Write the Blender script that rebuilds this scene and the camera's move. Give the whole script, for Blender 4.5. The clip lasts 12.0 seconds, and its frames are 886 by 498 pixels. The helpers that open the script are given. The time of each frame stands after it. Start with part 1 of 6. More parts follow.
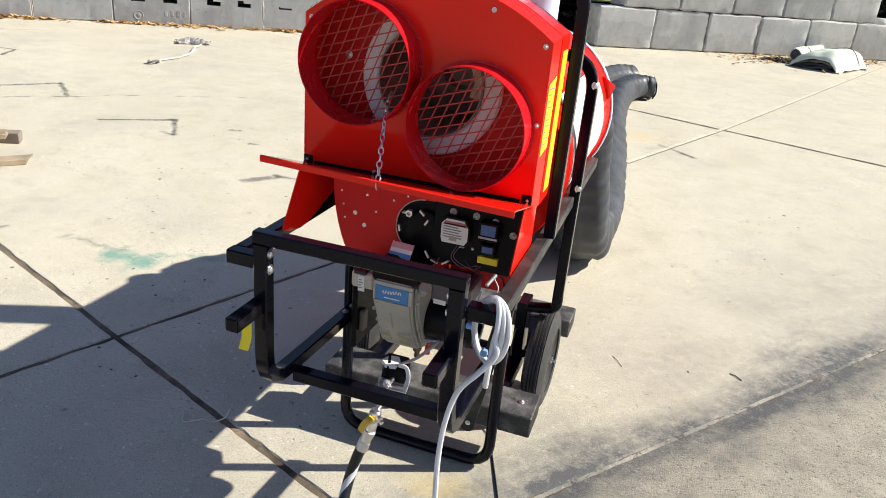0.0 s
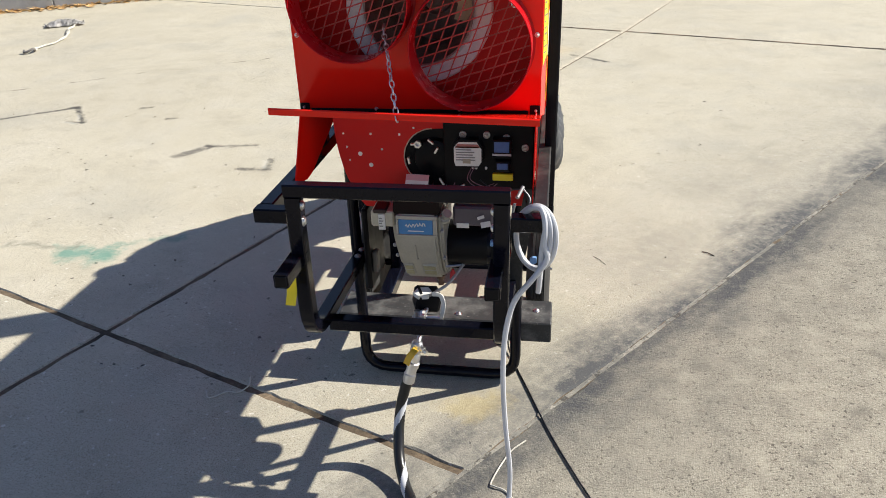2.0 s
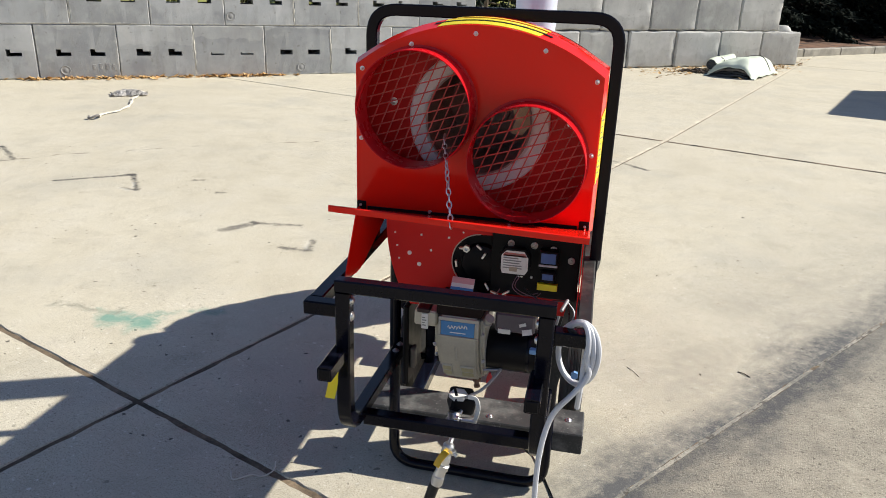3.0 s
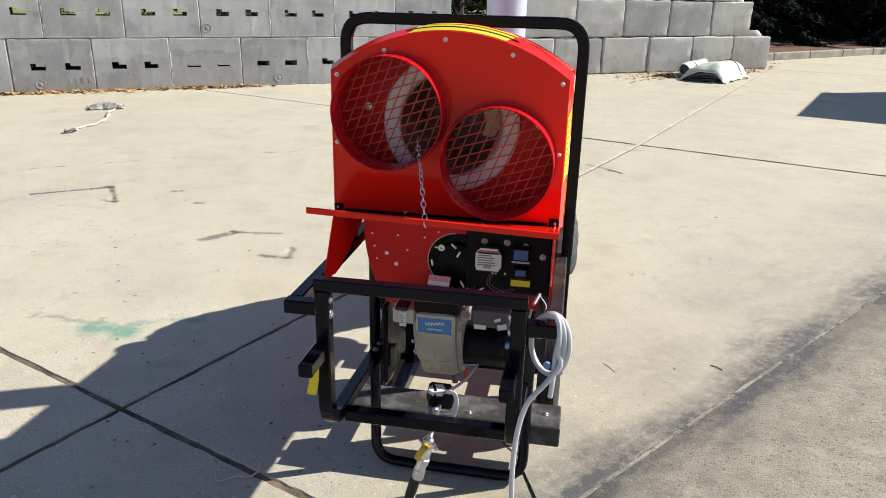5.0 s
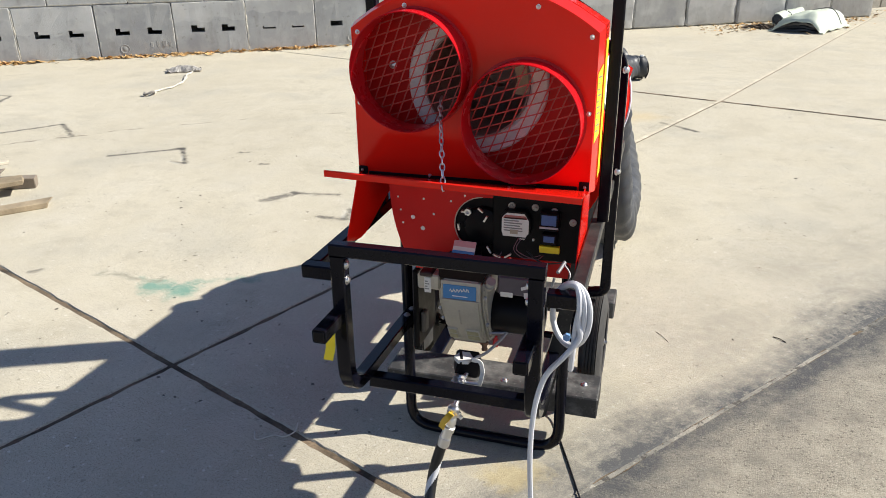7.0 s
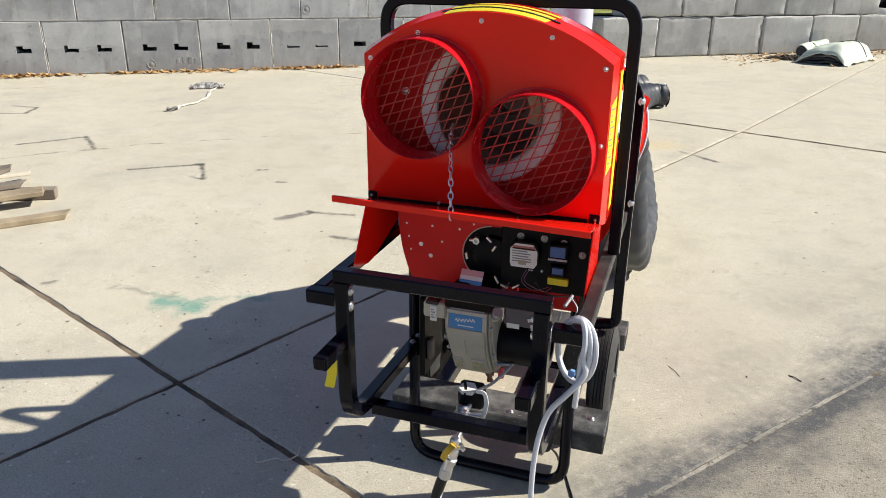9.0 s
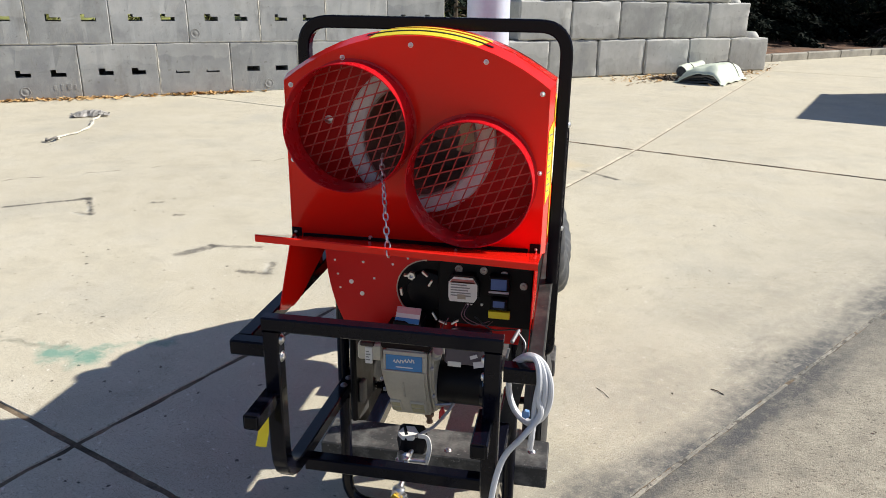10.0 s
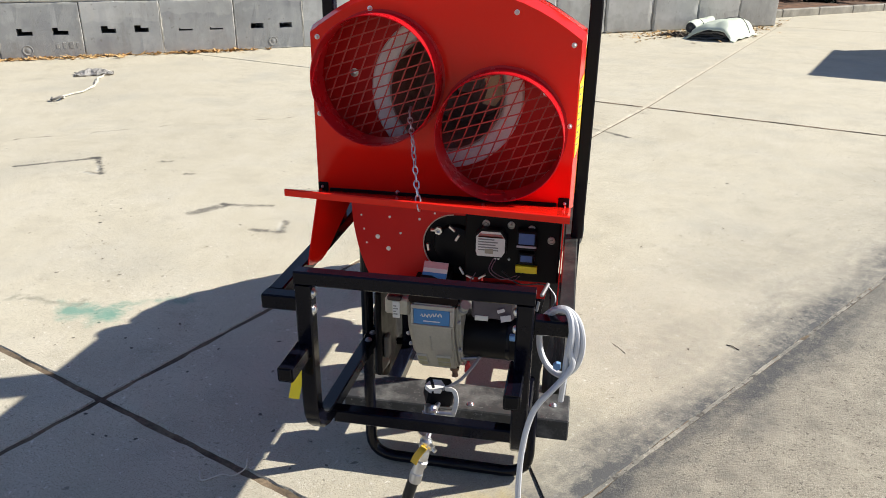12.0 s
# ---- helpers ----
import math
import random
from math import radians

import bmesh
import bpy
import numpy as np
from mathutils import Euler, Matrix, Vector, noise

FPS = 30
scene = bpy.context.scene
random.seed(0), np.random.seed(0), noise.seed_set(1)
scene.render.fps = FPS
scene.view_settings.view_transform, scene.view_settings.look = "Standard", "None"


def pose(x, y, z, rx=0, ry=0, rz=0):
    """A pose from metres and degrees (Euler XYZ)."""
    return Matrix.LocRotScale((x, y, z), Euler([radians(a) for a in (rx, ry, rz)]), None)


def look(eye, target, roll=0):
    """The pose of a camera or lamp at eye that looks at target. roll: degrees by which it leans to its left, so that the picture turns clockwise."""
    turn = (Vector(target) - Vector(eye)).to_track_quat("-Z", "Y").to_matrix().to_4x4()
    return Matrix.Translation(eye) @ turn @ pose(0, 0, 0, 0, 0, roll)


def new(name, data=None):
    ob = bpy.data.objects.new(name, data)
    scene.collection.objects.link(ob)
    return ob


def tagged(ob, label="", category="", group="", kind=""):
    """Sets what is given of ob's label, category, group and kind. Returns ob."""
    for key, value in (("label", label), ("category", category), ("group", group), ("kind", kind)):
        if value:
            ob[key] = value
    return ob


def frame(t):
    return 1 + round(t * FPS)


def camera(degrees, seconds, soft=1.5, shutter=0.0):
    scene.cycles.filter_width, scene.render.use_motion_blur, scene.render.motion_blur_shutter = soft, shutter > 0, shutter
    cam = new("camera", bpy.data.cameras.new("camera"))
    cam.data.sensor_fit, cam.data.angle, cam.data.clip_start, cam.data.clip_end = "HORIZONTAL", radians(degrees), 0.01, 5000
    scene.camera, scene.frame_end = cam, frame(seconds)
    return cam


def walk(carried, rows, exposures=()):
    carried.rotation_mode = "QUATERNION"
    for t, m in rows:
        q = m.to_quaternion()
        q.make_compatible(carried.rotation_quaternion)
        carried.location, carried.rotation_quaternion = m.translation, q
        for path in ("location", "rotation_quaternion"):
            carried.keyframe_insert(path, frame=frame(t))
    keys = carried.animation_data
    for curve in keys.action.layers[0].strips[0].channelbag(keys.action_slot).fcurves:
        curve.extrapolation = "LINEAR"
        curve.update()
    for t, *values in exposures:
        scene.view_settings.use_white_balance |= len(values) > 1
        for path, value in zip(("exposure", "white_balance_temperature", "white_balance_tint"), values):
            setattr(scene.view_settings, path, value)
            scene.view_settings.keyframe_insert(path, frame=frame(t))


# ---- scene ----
cam = camera(63.0, 12.0, soft=0.9)
PATH = [
    (0, (0.65, -1.767, 1.645), (0.106, -0.007, 0.866), 5.3),
    (0.2, (0.65, -1.853, 1.631), (0.113, -0.062, 0.92), 0.8),
    (0.5, (0.623, -1.897, 1.669), (0.197, -0.059, 1.005), 1.1),
    (0.7, (0.595, -1.904, 1.667), (0.207, -0.070, 0.971), -0.2),
    (1, (0.486, -1.91, 1.66), (0.042, -0.093, 0.949), -3.0),
    (1.2, (0.429, -1.935, 1.655), (-0.044, -0.109, 0.990), -3.2),
    (1.4, (0.384, -1.945, 1.655), (-0.062, -0.108, 1.003), -2.2),
    (1.5, (0.364, -1.947, 1.65), (-0.049, -0.123, 0.94), -1.8),
    (1.7, (0.364, -1.922, 1.637), (-0.099, -0.144, 0.848), -2.6),
    (1.8, (0.376, -1.917, 1.621), (-0.005, -0.156, 0.751), -2.4),
    (2, (0.369, -1.894, 1.605), (0.08, -0.138, 0.693), -1.9),
    (2.2, (0.372, -1.914, 1.612), (0.039, -0.124, 0.784), -3.0),
    (2.5, (0.339, -1.92, 1.62), (-0.02, -0.153, 0.754), -1.3),
    (2.7, (0.350, -1.907, 1.626), (-0.064, -0.147, 0.772), -1.1),
    (3, (0.323, -1.919, 1.667), (-0.056, -0.083, 0.97), 2.0),
    (3.5, (0.338, -1.946, 1.662), (-0.007, -0.094, 0.991), 1.5),
    (5.5, (0.355, -1.987, 1.664), (0.033, -0.133, 0.987), 1.3),
    (6, (0.362, -1.974, 1.65), (0.055, -0.145, 0.901), 1.1),
    (6.5, (0.405, -1.934, 1.641), (0.03, -0.133, 0.858), 0.7),
    (7, (0.493, -1.879, 1.652), (-0.044, -0.116, 0.875), -0.7),
    (7.2, (0.525, -1.880, 1.650), (-0.070, -0.137, 0.870), -1.3),
    (7.5, (0.538, -1.876, 1.646), (-0.135, -0.151, 0.891), -1.2),
    (9.5, (0.477, -1.799, 1.667), (-0.019, 0.003, 0.955), 1.9),
    (9.8, (0.437, -1.757, 1.667), (0.092, 0.089, 0.980), 0.2),
    (10, (0.39, -1.749, 1.656), (0.061, 0.108, 0.991), 0.9),
    (10.2, (0.361, -1.746, 1.651), (0.034, 0.102, 0.962), 1.2),
    (10.5, (0.321, -1.758, 1.65), (-0.031, 0.081, 0.948), 0.9),
    (11, (0.321, -1.768, 1.644), (0.002, 0.063, 0.907), 0.8),
    (11.5, (0.325, -1.763, 1.641), (-0.014, 0.052, 0.873), 0.7),
    (12, (0.328, -1.765, 1.64), (-0.001, 0.053, 0.873), 0.7),
]
walk(cam, [(t, look(eye, target, roll)) for t, eye, target, roll in PATH],
     exposures=[(0, 0.72, 6500, 20), (0.3, 0.67, 6500, 20), (0.8, 0.53, 6500, 20), (3.0, 0.52, 6500, 20), (6.0, 0.50, 6500, 20), (7.2, 0.57, 6500, 20), (8.2, 0.56, 6500, 20), (9.6, 0.49, 6500, 20), (10.2, 0.49, 6500, 20), (11.0, 0.56, 6500, 20), (12.0, 0.56, 6500, 20)])

# ---- world and light ----
SUN_ELEV, SUN_AZ = 37.5, 24.5          # degrees; azimuth counted from +x towards +y
scene.view_settings.exposure = 0.45
world = bpy.data.worlds.new("sky")
scene.world = world
world.use_nodes = True
wn = world.node_tree.nodes
sky = wn.new("ShaderNodeTexSky")
sky.sky_type = "NISHITA"
sky.sun_disc = False
sky.sun_elevation = radians(SUN_ELEV)
sky.sun_rotation = radians(90 - SUN_AZ)
sky.air_density, sky.dust_density, sky.ozone_density = 1.0, 0.35, 1.8
wn["Background"].inputs["Strength"].default_value = 0.073
world.node_tree.links.new(sky.outputs["Color"], wn["Background"].inputs["Color"])
sun = new("sun", bpy.data.lights.new("sun", "SUN"))
sun.data.energy, sun.data.angle, sun.data.color = 5.1, radians(0.6), (0.978, 0.992, 0.835)
se, sa = radians(SUN_ELEV), radians(SUN_AZ)
SUN_WAY = Vector((math.cos(se) * math.cos(sa), math.cos(se) * math.sin(sa), math.sin(se)))
sun.matrix_basis = look(tuple(SUN_WAY * 30), (0, 0, 0))


# ---- node helpers ----
class Nodes:
    """A small writer of node materials."""

    def __init__(self, name):
        self.mat = bpy.data.materials.new(name)
        self.mat.use_nodes = True
        self.tree = self.mat.node_tree
        self.bsdf = self.tree.nodes["Principled BSDF"]
        self.pos = self.add("ShaderNodeTexCoord").outputs["Object"]

    def add(self, kind, **values):
        node = self.tree.nodes.new(kind)
        for key, value in values.items():
            if key == "operation":
                node.operation = value
            elif key == "blend":
                node.data_type, node.blend_type = "RGBA", value
            elif key == "feature":
                node.feature = value
        return node

    def put(self, socket, value):
        if hasattr(value, "is_output"):
            self.tree.links.new(value, socket)
        else:
            socket.default_value = value

    def math(self, op, a, b=0.0, clamp=False):
        node = self.add("ShaderNodeMath", operation=op)
        node.use_clamp = clamp
        self.put(node.inputs[0], a)
        self.put(node.inputs[1], b)
        return node.outputs[0]

    def vmath(self, op, a, b=(0, 0, 0)):
        node = self.add("ShaderNodeVectorMath", operation=op)
        self.put(node.inputs[0], a)
        if op == "SCALE":
            self.put(node.inputs["Scale"], b)
        else:
            self.put(node.inputs[1], b)
        return node.outputs["Value"] if op in ("DOT_PRODUCT", "LENGTH") else node.outputs["Vector"]

    def noise(self, scale, detail=4.0, rough=0.6, where=None):
        node = self.add("ShaderNodeTexNoise")
        self.put(node.inputs["Vector"], where or self.pos)
        node.inputs["Scale"].default_value = scale
        node.inputs["Detail"].default_value = detail
        node.inputs["Roughness"].default_value = rough
        return node.outputs["Fac"]

    def ramp(self, value, low, high, out0=0.0, out1=1.0):
        node = self.add("ShaderNodeMapRange")
        self.put(node.inputs["Value"], value)
        for key, v in (("From Min", low), ("From Max", high), ("To Min", out0), ("To Max", out1)):
            node.inputs[key].default_value = v
        return node.outputs["Result"]

    def mix(self, fac, a, b, blend="MIX"):
        node = self.add("ShaderNodeMix", blend=blend)
        self.put(node.inputs[0], fac)
        for socket, value in ((node.inputs[6], a), (node.inputs[7], b)):
            self.put(socket, (*value, 1.0) if isinstance(value, tuple) and len(value) == 3 else value)
        return node.outputs[2]

    def bump(self, height, strength=0.2, distance=0.01):
        node = self.add("ShaderNodeBump")
        self.put(node.inputs["Height"], height)
        node.inputs["Strength"].default_value = strength
        node.inputs["Distance"].default_value = distance
        self.tree.links.new(node.outputs["Normal"], self.bsdf.inputs["Normal"])

    def warped(self, scale, reach, where=None):
        """Places pushed about by a noise, to make drawn lines wander."""
        node = self.add("ShaderNodeTexNoise")
        self.put(node.inputs["Vector"], where or self.pos)
        node.inputs["Scale"].default_value = scale
        node.inputs["Detail"].default_value = 4.0
        push = self.vmath("SUBTRACT", node.outputs["Color"], (0.5, 0.5, 0.5))
        return self.vmath("ADD", where or self.pos, self.vmath("SCALE", push, reach))

    def seam_grime(self, left, right, seed):
        """Dirt swept along the diagonal seam: wide on its left, narrow on its right, drawn out lengthwise."""
        rel = self.vmath("SUBTRACT", self.pos, (*SEAM_AT, 0.0))
        off_line = self.vmath("DOT_PRODUCT", rel, (-SEAM_DIR[1], SEAM_DIR[0], 0.0))
        along = self.vmath("DOT_PRODUCT", rel, (*SEAM_DIR, 0.0))
        flow = self.add("ShaderNodeCombineXYZ")
        self.put(flow.inputs[0], self.math("MULTIPLY", along, 1.0))
        self.put(flow.inputs[1], self.math("MULTIPLY", off_line, 3.2))
        flow.inputs[2].default_value = seed
        streak = self.noise(2.4, 6, 0.62, flow.outputs[0])
        fray = self.ramp(self.noise(1.7, 5, 0.6, flow.outputs[0]), 0.3, 0.7, -0.10, 0.10)
        off_line = self.math("ADD", off_line, self.math("MULTIPLY", fray, 0.9))
        up = self.ramp(off_line, left, left * 0.12)
        down = self.ramp(off_line, -right, -right * 0.2)
        band = self.math("MULTIPLY", self.math("MAXIMUM", up, 0.0), self.math("MAXIMUM", down, 0.0))
        wax = self.ramp(self.noise(1.25, 2, 0.5, self.vmath("MULTIPLY", flow.outputs[0], (1.0, 0.15, 1.0))), 0.34, 0.52, 0.55, 1.0)
        mottle = self.math("MULTIPLY", self.ramp(self.noise(19.0, 5, 0.7), 0.32, 0.58, 0.55, 1.0), self.ramp(self.noise(95.0, 3, 0.7), 0.35, 0.55, 0.70, 1.0))
        return self.math("MULTIPLY", self.math("MULTIPLY", self.math("MULTIPLY", band, wax), mottle), self.ramp(streak, 0.28, 0.56, 0.45, 1.0))

    def near(self, a, b, width, soft, wobble=None, where=None):
        """1 within width metres of the segment a-b on the ground, fading out over soft metres."""
        ax, ay = a
        bx, by = b
        way = (bx - ax, by - ay, 0.0)
        size = way[0] ** 2 + way[1] ** 2
        rel = self.vmath("SUBTRACT", where or self.pos, (ax, ay, 0.0))
        along = self.math("MULTIPLY", self.vmath("DOT_PRODUCT", rel, way), 1.0 / size, clamp=True)
        foot = self.vmath("SCALE", way, along)
        far = self.vmath("LENGTH", self.vmath("SUBTRACT", rel, foot))
        if wobble is not None:
            far = self.math("ADD", far, wobble)
        return self.ramp(far, width + soft, width)

    def random(self):
        return self.add("ShaderNodeObjectInfo").outputs["Random"]

    def finish(self, colour, rough=0.6, metal=0.0, spec=0.5, coat=0.0):
        self.put(self.bsdf.inputs["Base Color"], (*colour, 1.0) if isinstance(colour, tuple) else colour)
        self.put(self.bsdf.inputs["Roughness"], rough)
        self.bsdf.inputs["Metallic"].default_value = metal
        self.bsdf.inputs["Specular IOR Level"].default_value = spec
        self.bsdf.inputs["Coat Weight"].default_value = coat
        self.bsdf.inputs["Coat Roughness"].default_value = 0.08
        return self.mat


def plain(name, colour, rough=0.5, metal=0.0, vary=0.15, scale=18.0, grain=0.03, spec=0.5, coat=0.0):
    """A worked surface: large mottling, fine grain, and a faint relief."""
    n = Nodes(name)
    big = n.ramp(n.noise(scale * 0.25, 3), 0.3, 0.7, 1 - vary, 1 + vary)
    fine = n.ramp(n.noise(scale * 6, 5, 0.7), 0.3, 0.7, 1 - vary * 0.5, 1 + vary * 0.5)
    tone = n.math("MULTIPLY", big, fine)
    col = n.vmath("SCALE", colour, tone)
    n.bump(n.noise(scale * 8, 4), grain, 0.004)
    return n.finish(col, n.ramp(n.noise(scale * 0.6, 4), 0.3, 0.7, rough * 0.85, min(1.0, rough * 1.15)), metal, spec, coat)


def paint(name, colour, rough=0.25, dust=0.12, dust_colour=(0.32, 0.28, 0.22), spec=0.5):
    """Glossy machine enamel with dust in a thin uneven film and fine orange-peel relief."""
    n = Nodes(name)
    film = n.ramp(n.noise(7.0, 6, 0.7), 0.45, 0.8, 0.0, dust)
    spots = n.ramp(n.noise(90.0, 3, 0.6), 0.62, 0.75, 0.0, dust)
    col = n.mix(n.math("MAXIMUM", film, spots), colour, dust_colour)
    n.bump(n.noise(140.0, 2), 0.04, 0.002)
    return n.finish(col, n.ramp(n.noise(11.0, 5), 0.3, 0.75, rough * 0.8, rough * 1.6), 0.0, spec, 0.0)


# ---- materials ----
SEAM_AT, SEAM_DIR = (0.145, -0.2675), (0.6134, 0.7898)   # a point on the diagonal seam and its heading


def concrete_slab():
    n = Nodes("weathered concrete")
    big = n.noise(0.35, 5, 0.65)
    mid = n.noise(2.6, 6, 0.7)
    fine = n.noise(70.0, 5, 0.8)
    grit = n.noise(150.0, 3, 0.7)
    wob = n.ramp(n.noise(3.5, 5, 0.7), 0.25, 0.75, -0.14, 0.14)
    tiny = n.ramp(n.noise(24.0, 4, 0.7), 0.25, 0.75, -0.02, 0.02)
    bent = n.warped(5.0, 0.10)
    broken = n.ramp(n.noise(5.5, 4, 0.7), 0.40, 0.52, 0.15, 1.0)
    base = n.mix(n.ramp(big, 0.3, 0.7), (0.50, 0.452, 0.345), (0.595, 0.545, 0.425))
    base = n.mix(n.ramp(mid, 0.45, 0.68, 0.0, 0.5), base, (0.62, 0.58, 0.49))
    base = n.mix(n.ramp(mid, 0.46, 0.28, 0.0, 0.5), base, (0.35, 0.315, 0.25))
    base = n.mix(n.ramp(n.noise(1.1, 6, 0.62), 0.5, 0.68, 0.0, 0.42), base, (0.37, 0.36, 0.315))
    base = n.mix(n.ramp(n.noise(6.0, 5, 0.65), 0.54, 0.70, 0.0, 0.35), base, (0.33, 0.29, 0.22))
    base = n.mix(n.ramp(fine, 0.53, 0.66, 0.0, 0.5), base, (0.30, 0.26, 0.2))
    base = n.mix(n.ramp(grit, 0.57, 0.66, 0.0, 0.85), base, (0.17, 0.14, 0.11))
    pits = n.noise(38.0, 2, 0.5)
    base = n.mix(n.math("MULTIPLY", n.ramp(pits, 0.645, 0.70, 0.0, 0.55), n.ramp(n.noise(1.3, 4, 0.7), 0.40, 0.62)), base, (0.11, 0.105, 0.08))
    pale = n.noise(95.0, 3, 0.6)
    base = n.mix(n.ramp(pale, 0.57, 0.68, 0.0, 0.6), base, (0.70, 0.66, 0.57))
    chips = n.noise(45.0, 2, 0.5)
    base = n.mix(n.ramp(chips, 0.67, 0.71, 0.0, 0.8), base, (0.78, 0.75, 0.68))
    speck = n.noise(230.0, 2, 0.6)
    base = n.mix(n.ramp(speck, 0.56, 0.66, 0.0, 0.7), base, (0.20, 0.17, 0.13))
    base = n.mix(n.ramp(speck, 0.42, 0.32, 0.0, 0.5), base, (0.72, 0.68, 0.58))
    holes = n.noise(26.0, 1, 0.4)
    base = n.mix(n.math("MULTIPLY", n.ramp(holes, 0.735, 0.76, 0.0, 0.9), n.ramp(n.noise(0.9, 3, 0.6), 0.42, 0.55)), base, (0.07, 0.06, 0.05))
    # dark grime beside the diagonal seam
    base = n.mix(n.math("MULTIPLY", n.seam_grime(1.3, 0.30, 1.0), 0.85), base, (0.29, 0.27, 0.228))
    base = n.mix(n.math("MULTIPLY", n.seam_grime(0.26, 0.30, 5.0), 1.4, clamp=True), base, (0.095, 0.096, 0.098))
    # scuffs and pen-like marks
    drawn = n.warped(7.0, 0.06)
    rubbed = n.ramp(n.noise(13.0, 4, 0.7), 0.36, 0.52, 0.35, 1.0)
    for a, b, w, k in (
        ((-4.02, 3.10), (-3.56, 3.46), 0.010, 0.8), ((-3.60, 3.44), (-3.55, 3.47), 0.03, 0.7), ((-3.55, 3.46), (-3.24, 3.06), 0.010, 0.8),
        ((-3.38, 3.08), (-3.26, 3.06), 0.012, 0.6), ((-2.12, 2.38), (-1.99, 2.58), 0.035, 0.6), ((-1.99, 2.58), (-1.66, 2.64), 0.008, 0.6),
        ((-1.46, 2.36), (-1.41, 2.20), 0.014, 0.55), ((-1.41, 2.19), (-1.60, 2.18), 0.010, 0.65),
        ((-5.70, 3.48), (-5.34, 4.00), 0.014, 0.75), ((-5.34, 4.00), (-4.88, 3.61), 0.012, 0.7), ((-7.32, 4.60), (-6.97, 4.76), 0.012, 0.7), ((-6.97, 4.76), (-7.14, 5.10), 0.016, 0.75), ((-7.14, 5.10), (-7.50, 5.08), 0.012, 0.6), ((-2.98, 3.48), (-2.92, 3.50), 0.012, 0.7), ((-2.61, 3.20), (-2.57, 3.21), 0.012, 0.6), ((0.52, 5.52), (0.85, 5.21), 0.018, 0.5), ((0.74, 5.31), (0.84, 5.22), 0.022, 0.6),
        ((-2.77, 0.95), (-2.73, 0.99), 0.004, 0.6),
    ):
        base = n.mix(n.math("MULTIPLY", n.near(a, b, w * 0.7, 0.028, tiny, drawn), n.math("MULTIPLY", rubbed, min(1.0, k * 1.2))), base, (0.075, 0.07, 0.065))
    # hairline cracks
    for a, b in (((-5.8, 2.4), (-4.96, 3.54)), ((-4.96, 3.54), (-4.24, 4.21)), ((-4.24, 4.21), (-2.6, 5.3)), ((-9.05, 5.55), (-8.2, 6.58))):
        base = n.mix(n.math("MULTIPLY", n.near(a, b, 0.006, 0.018, n.ramp(mid, 0.25, 0.75, -0.006, 0.006), n.warped(2.2, 0.30, bent)), n.math("MULTIPLY", broken, 0.85)), base, (0.14, 0.12, 0.10))
    # white scratches beside the dark marks
    for a, b in (((-3.28, 3.04), (-3.42, 3.07)), ((-1.44, 2.22), (-1.50, 2.34)), ((-3.32, 3.12), (-3.40, 3.24))):
        base = n.mix(n.math("MULTIPLY", n.near(a, b, 0.005, 0.02, tiny, drawn), 0.3), base, (0.72, 0.70, 0.64))
    # green dye stain with a trailing line
    blot = n.near((-1.98, 0.98), (-1.84, 0.98), 0.005, 0.11, wob, n.warped(6.0, 0.12))
    base = n.mix(n.math("MULTIPLY", blot, 0.8), base, (0.12, 0.30, 0.24))
    base = n.mix(n.math("MULTIPLY", n.near((-1.9, 1.05), (-1.5, 1.2), 0.004, 0.05, wob, n.warped(4.0, 0.25)), 0.5), base, (0.16, 0.30, 0.24))
    base = n.mix(n.math("MULTIPLY", n.near((-2.4, 1.05), (-2.0, 1.08), 0.003, 0.03, tiny, n.warped(5.0, 0.25)), 0.6), base, (0.2, 0.2, 0.16))
    # pale yellow and rust spots
    base = n.mix(n.math("MULTIPLY", n.near((0.12, 0.02), (0.16, 0.05), 0.0, 0.10, wob), 0.3), base, (0.62, 0.47, 0.16))
    base = n.mix(n.math("MULTIPLY", n.near((0.05, 5.6), (0.3, 5.75), 0.02, 0.3, wob), 0.35), base, (0.62, 0.45, 0.2))
    n.bump(n.math("ADD", n.math("ADD", n.math("MULTIPLY", fine, 0.7), n.math("MULTIPLY", mid, 0.8)), n.math("MULTIPLY", n.math("ADD", speck, n.ramp(holes, 0.73, 0.76, 0.0, -1.0)), 0.5)), 0.4, 0.006)
    return n.finish(base, n.ramp(mid, 0.3, 0.7, 0.75, 0.95), 0.0, 0.3)


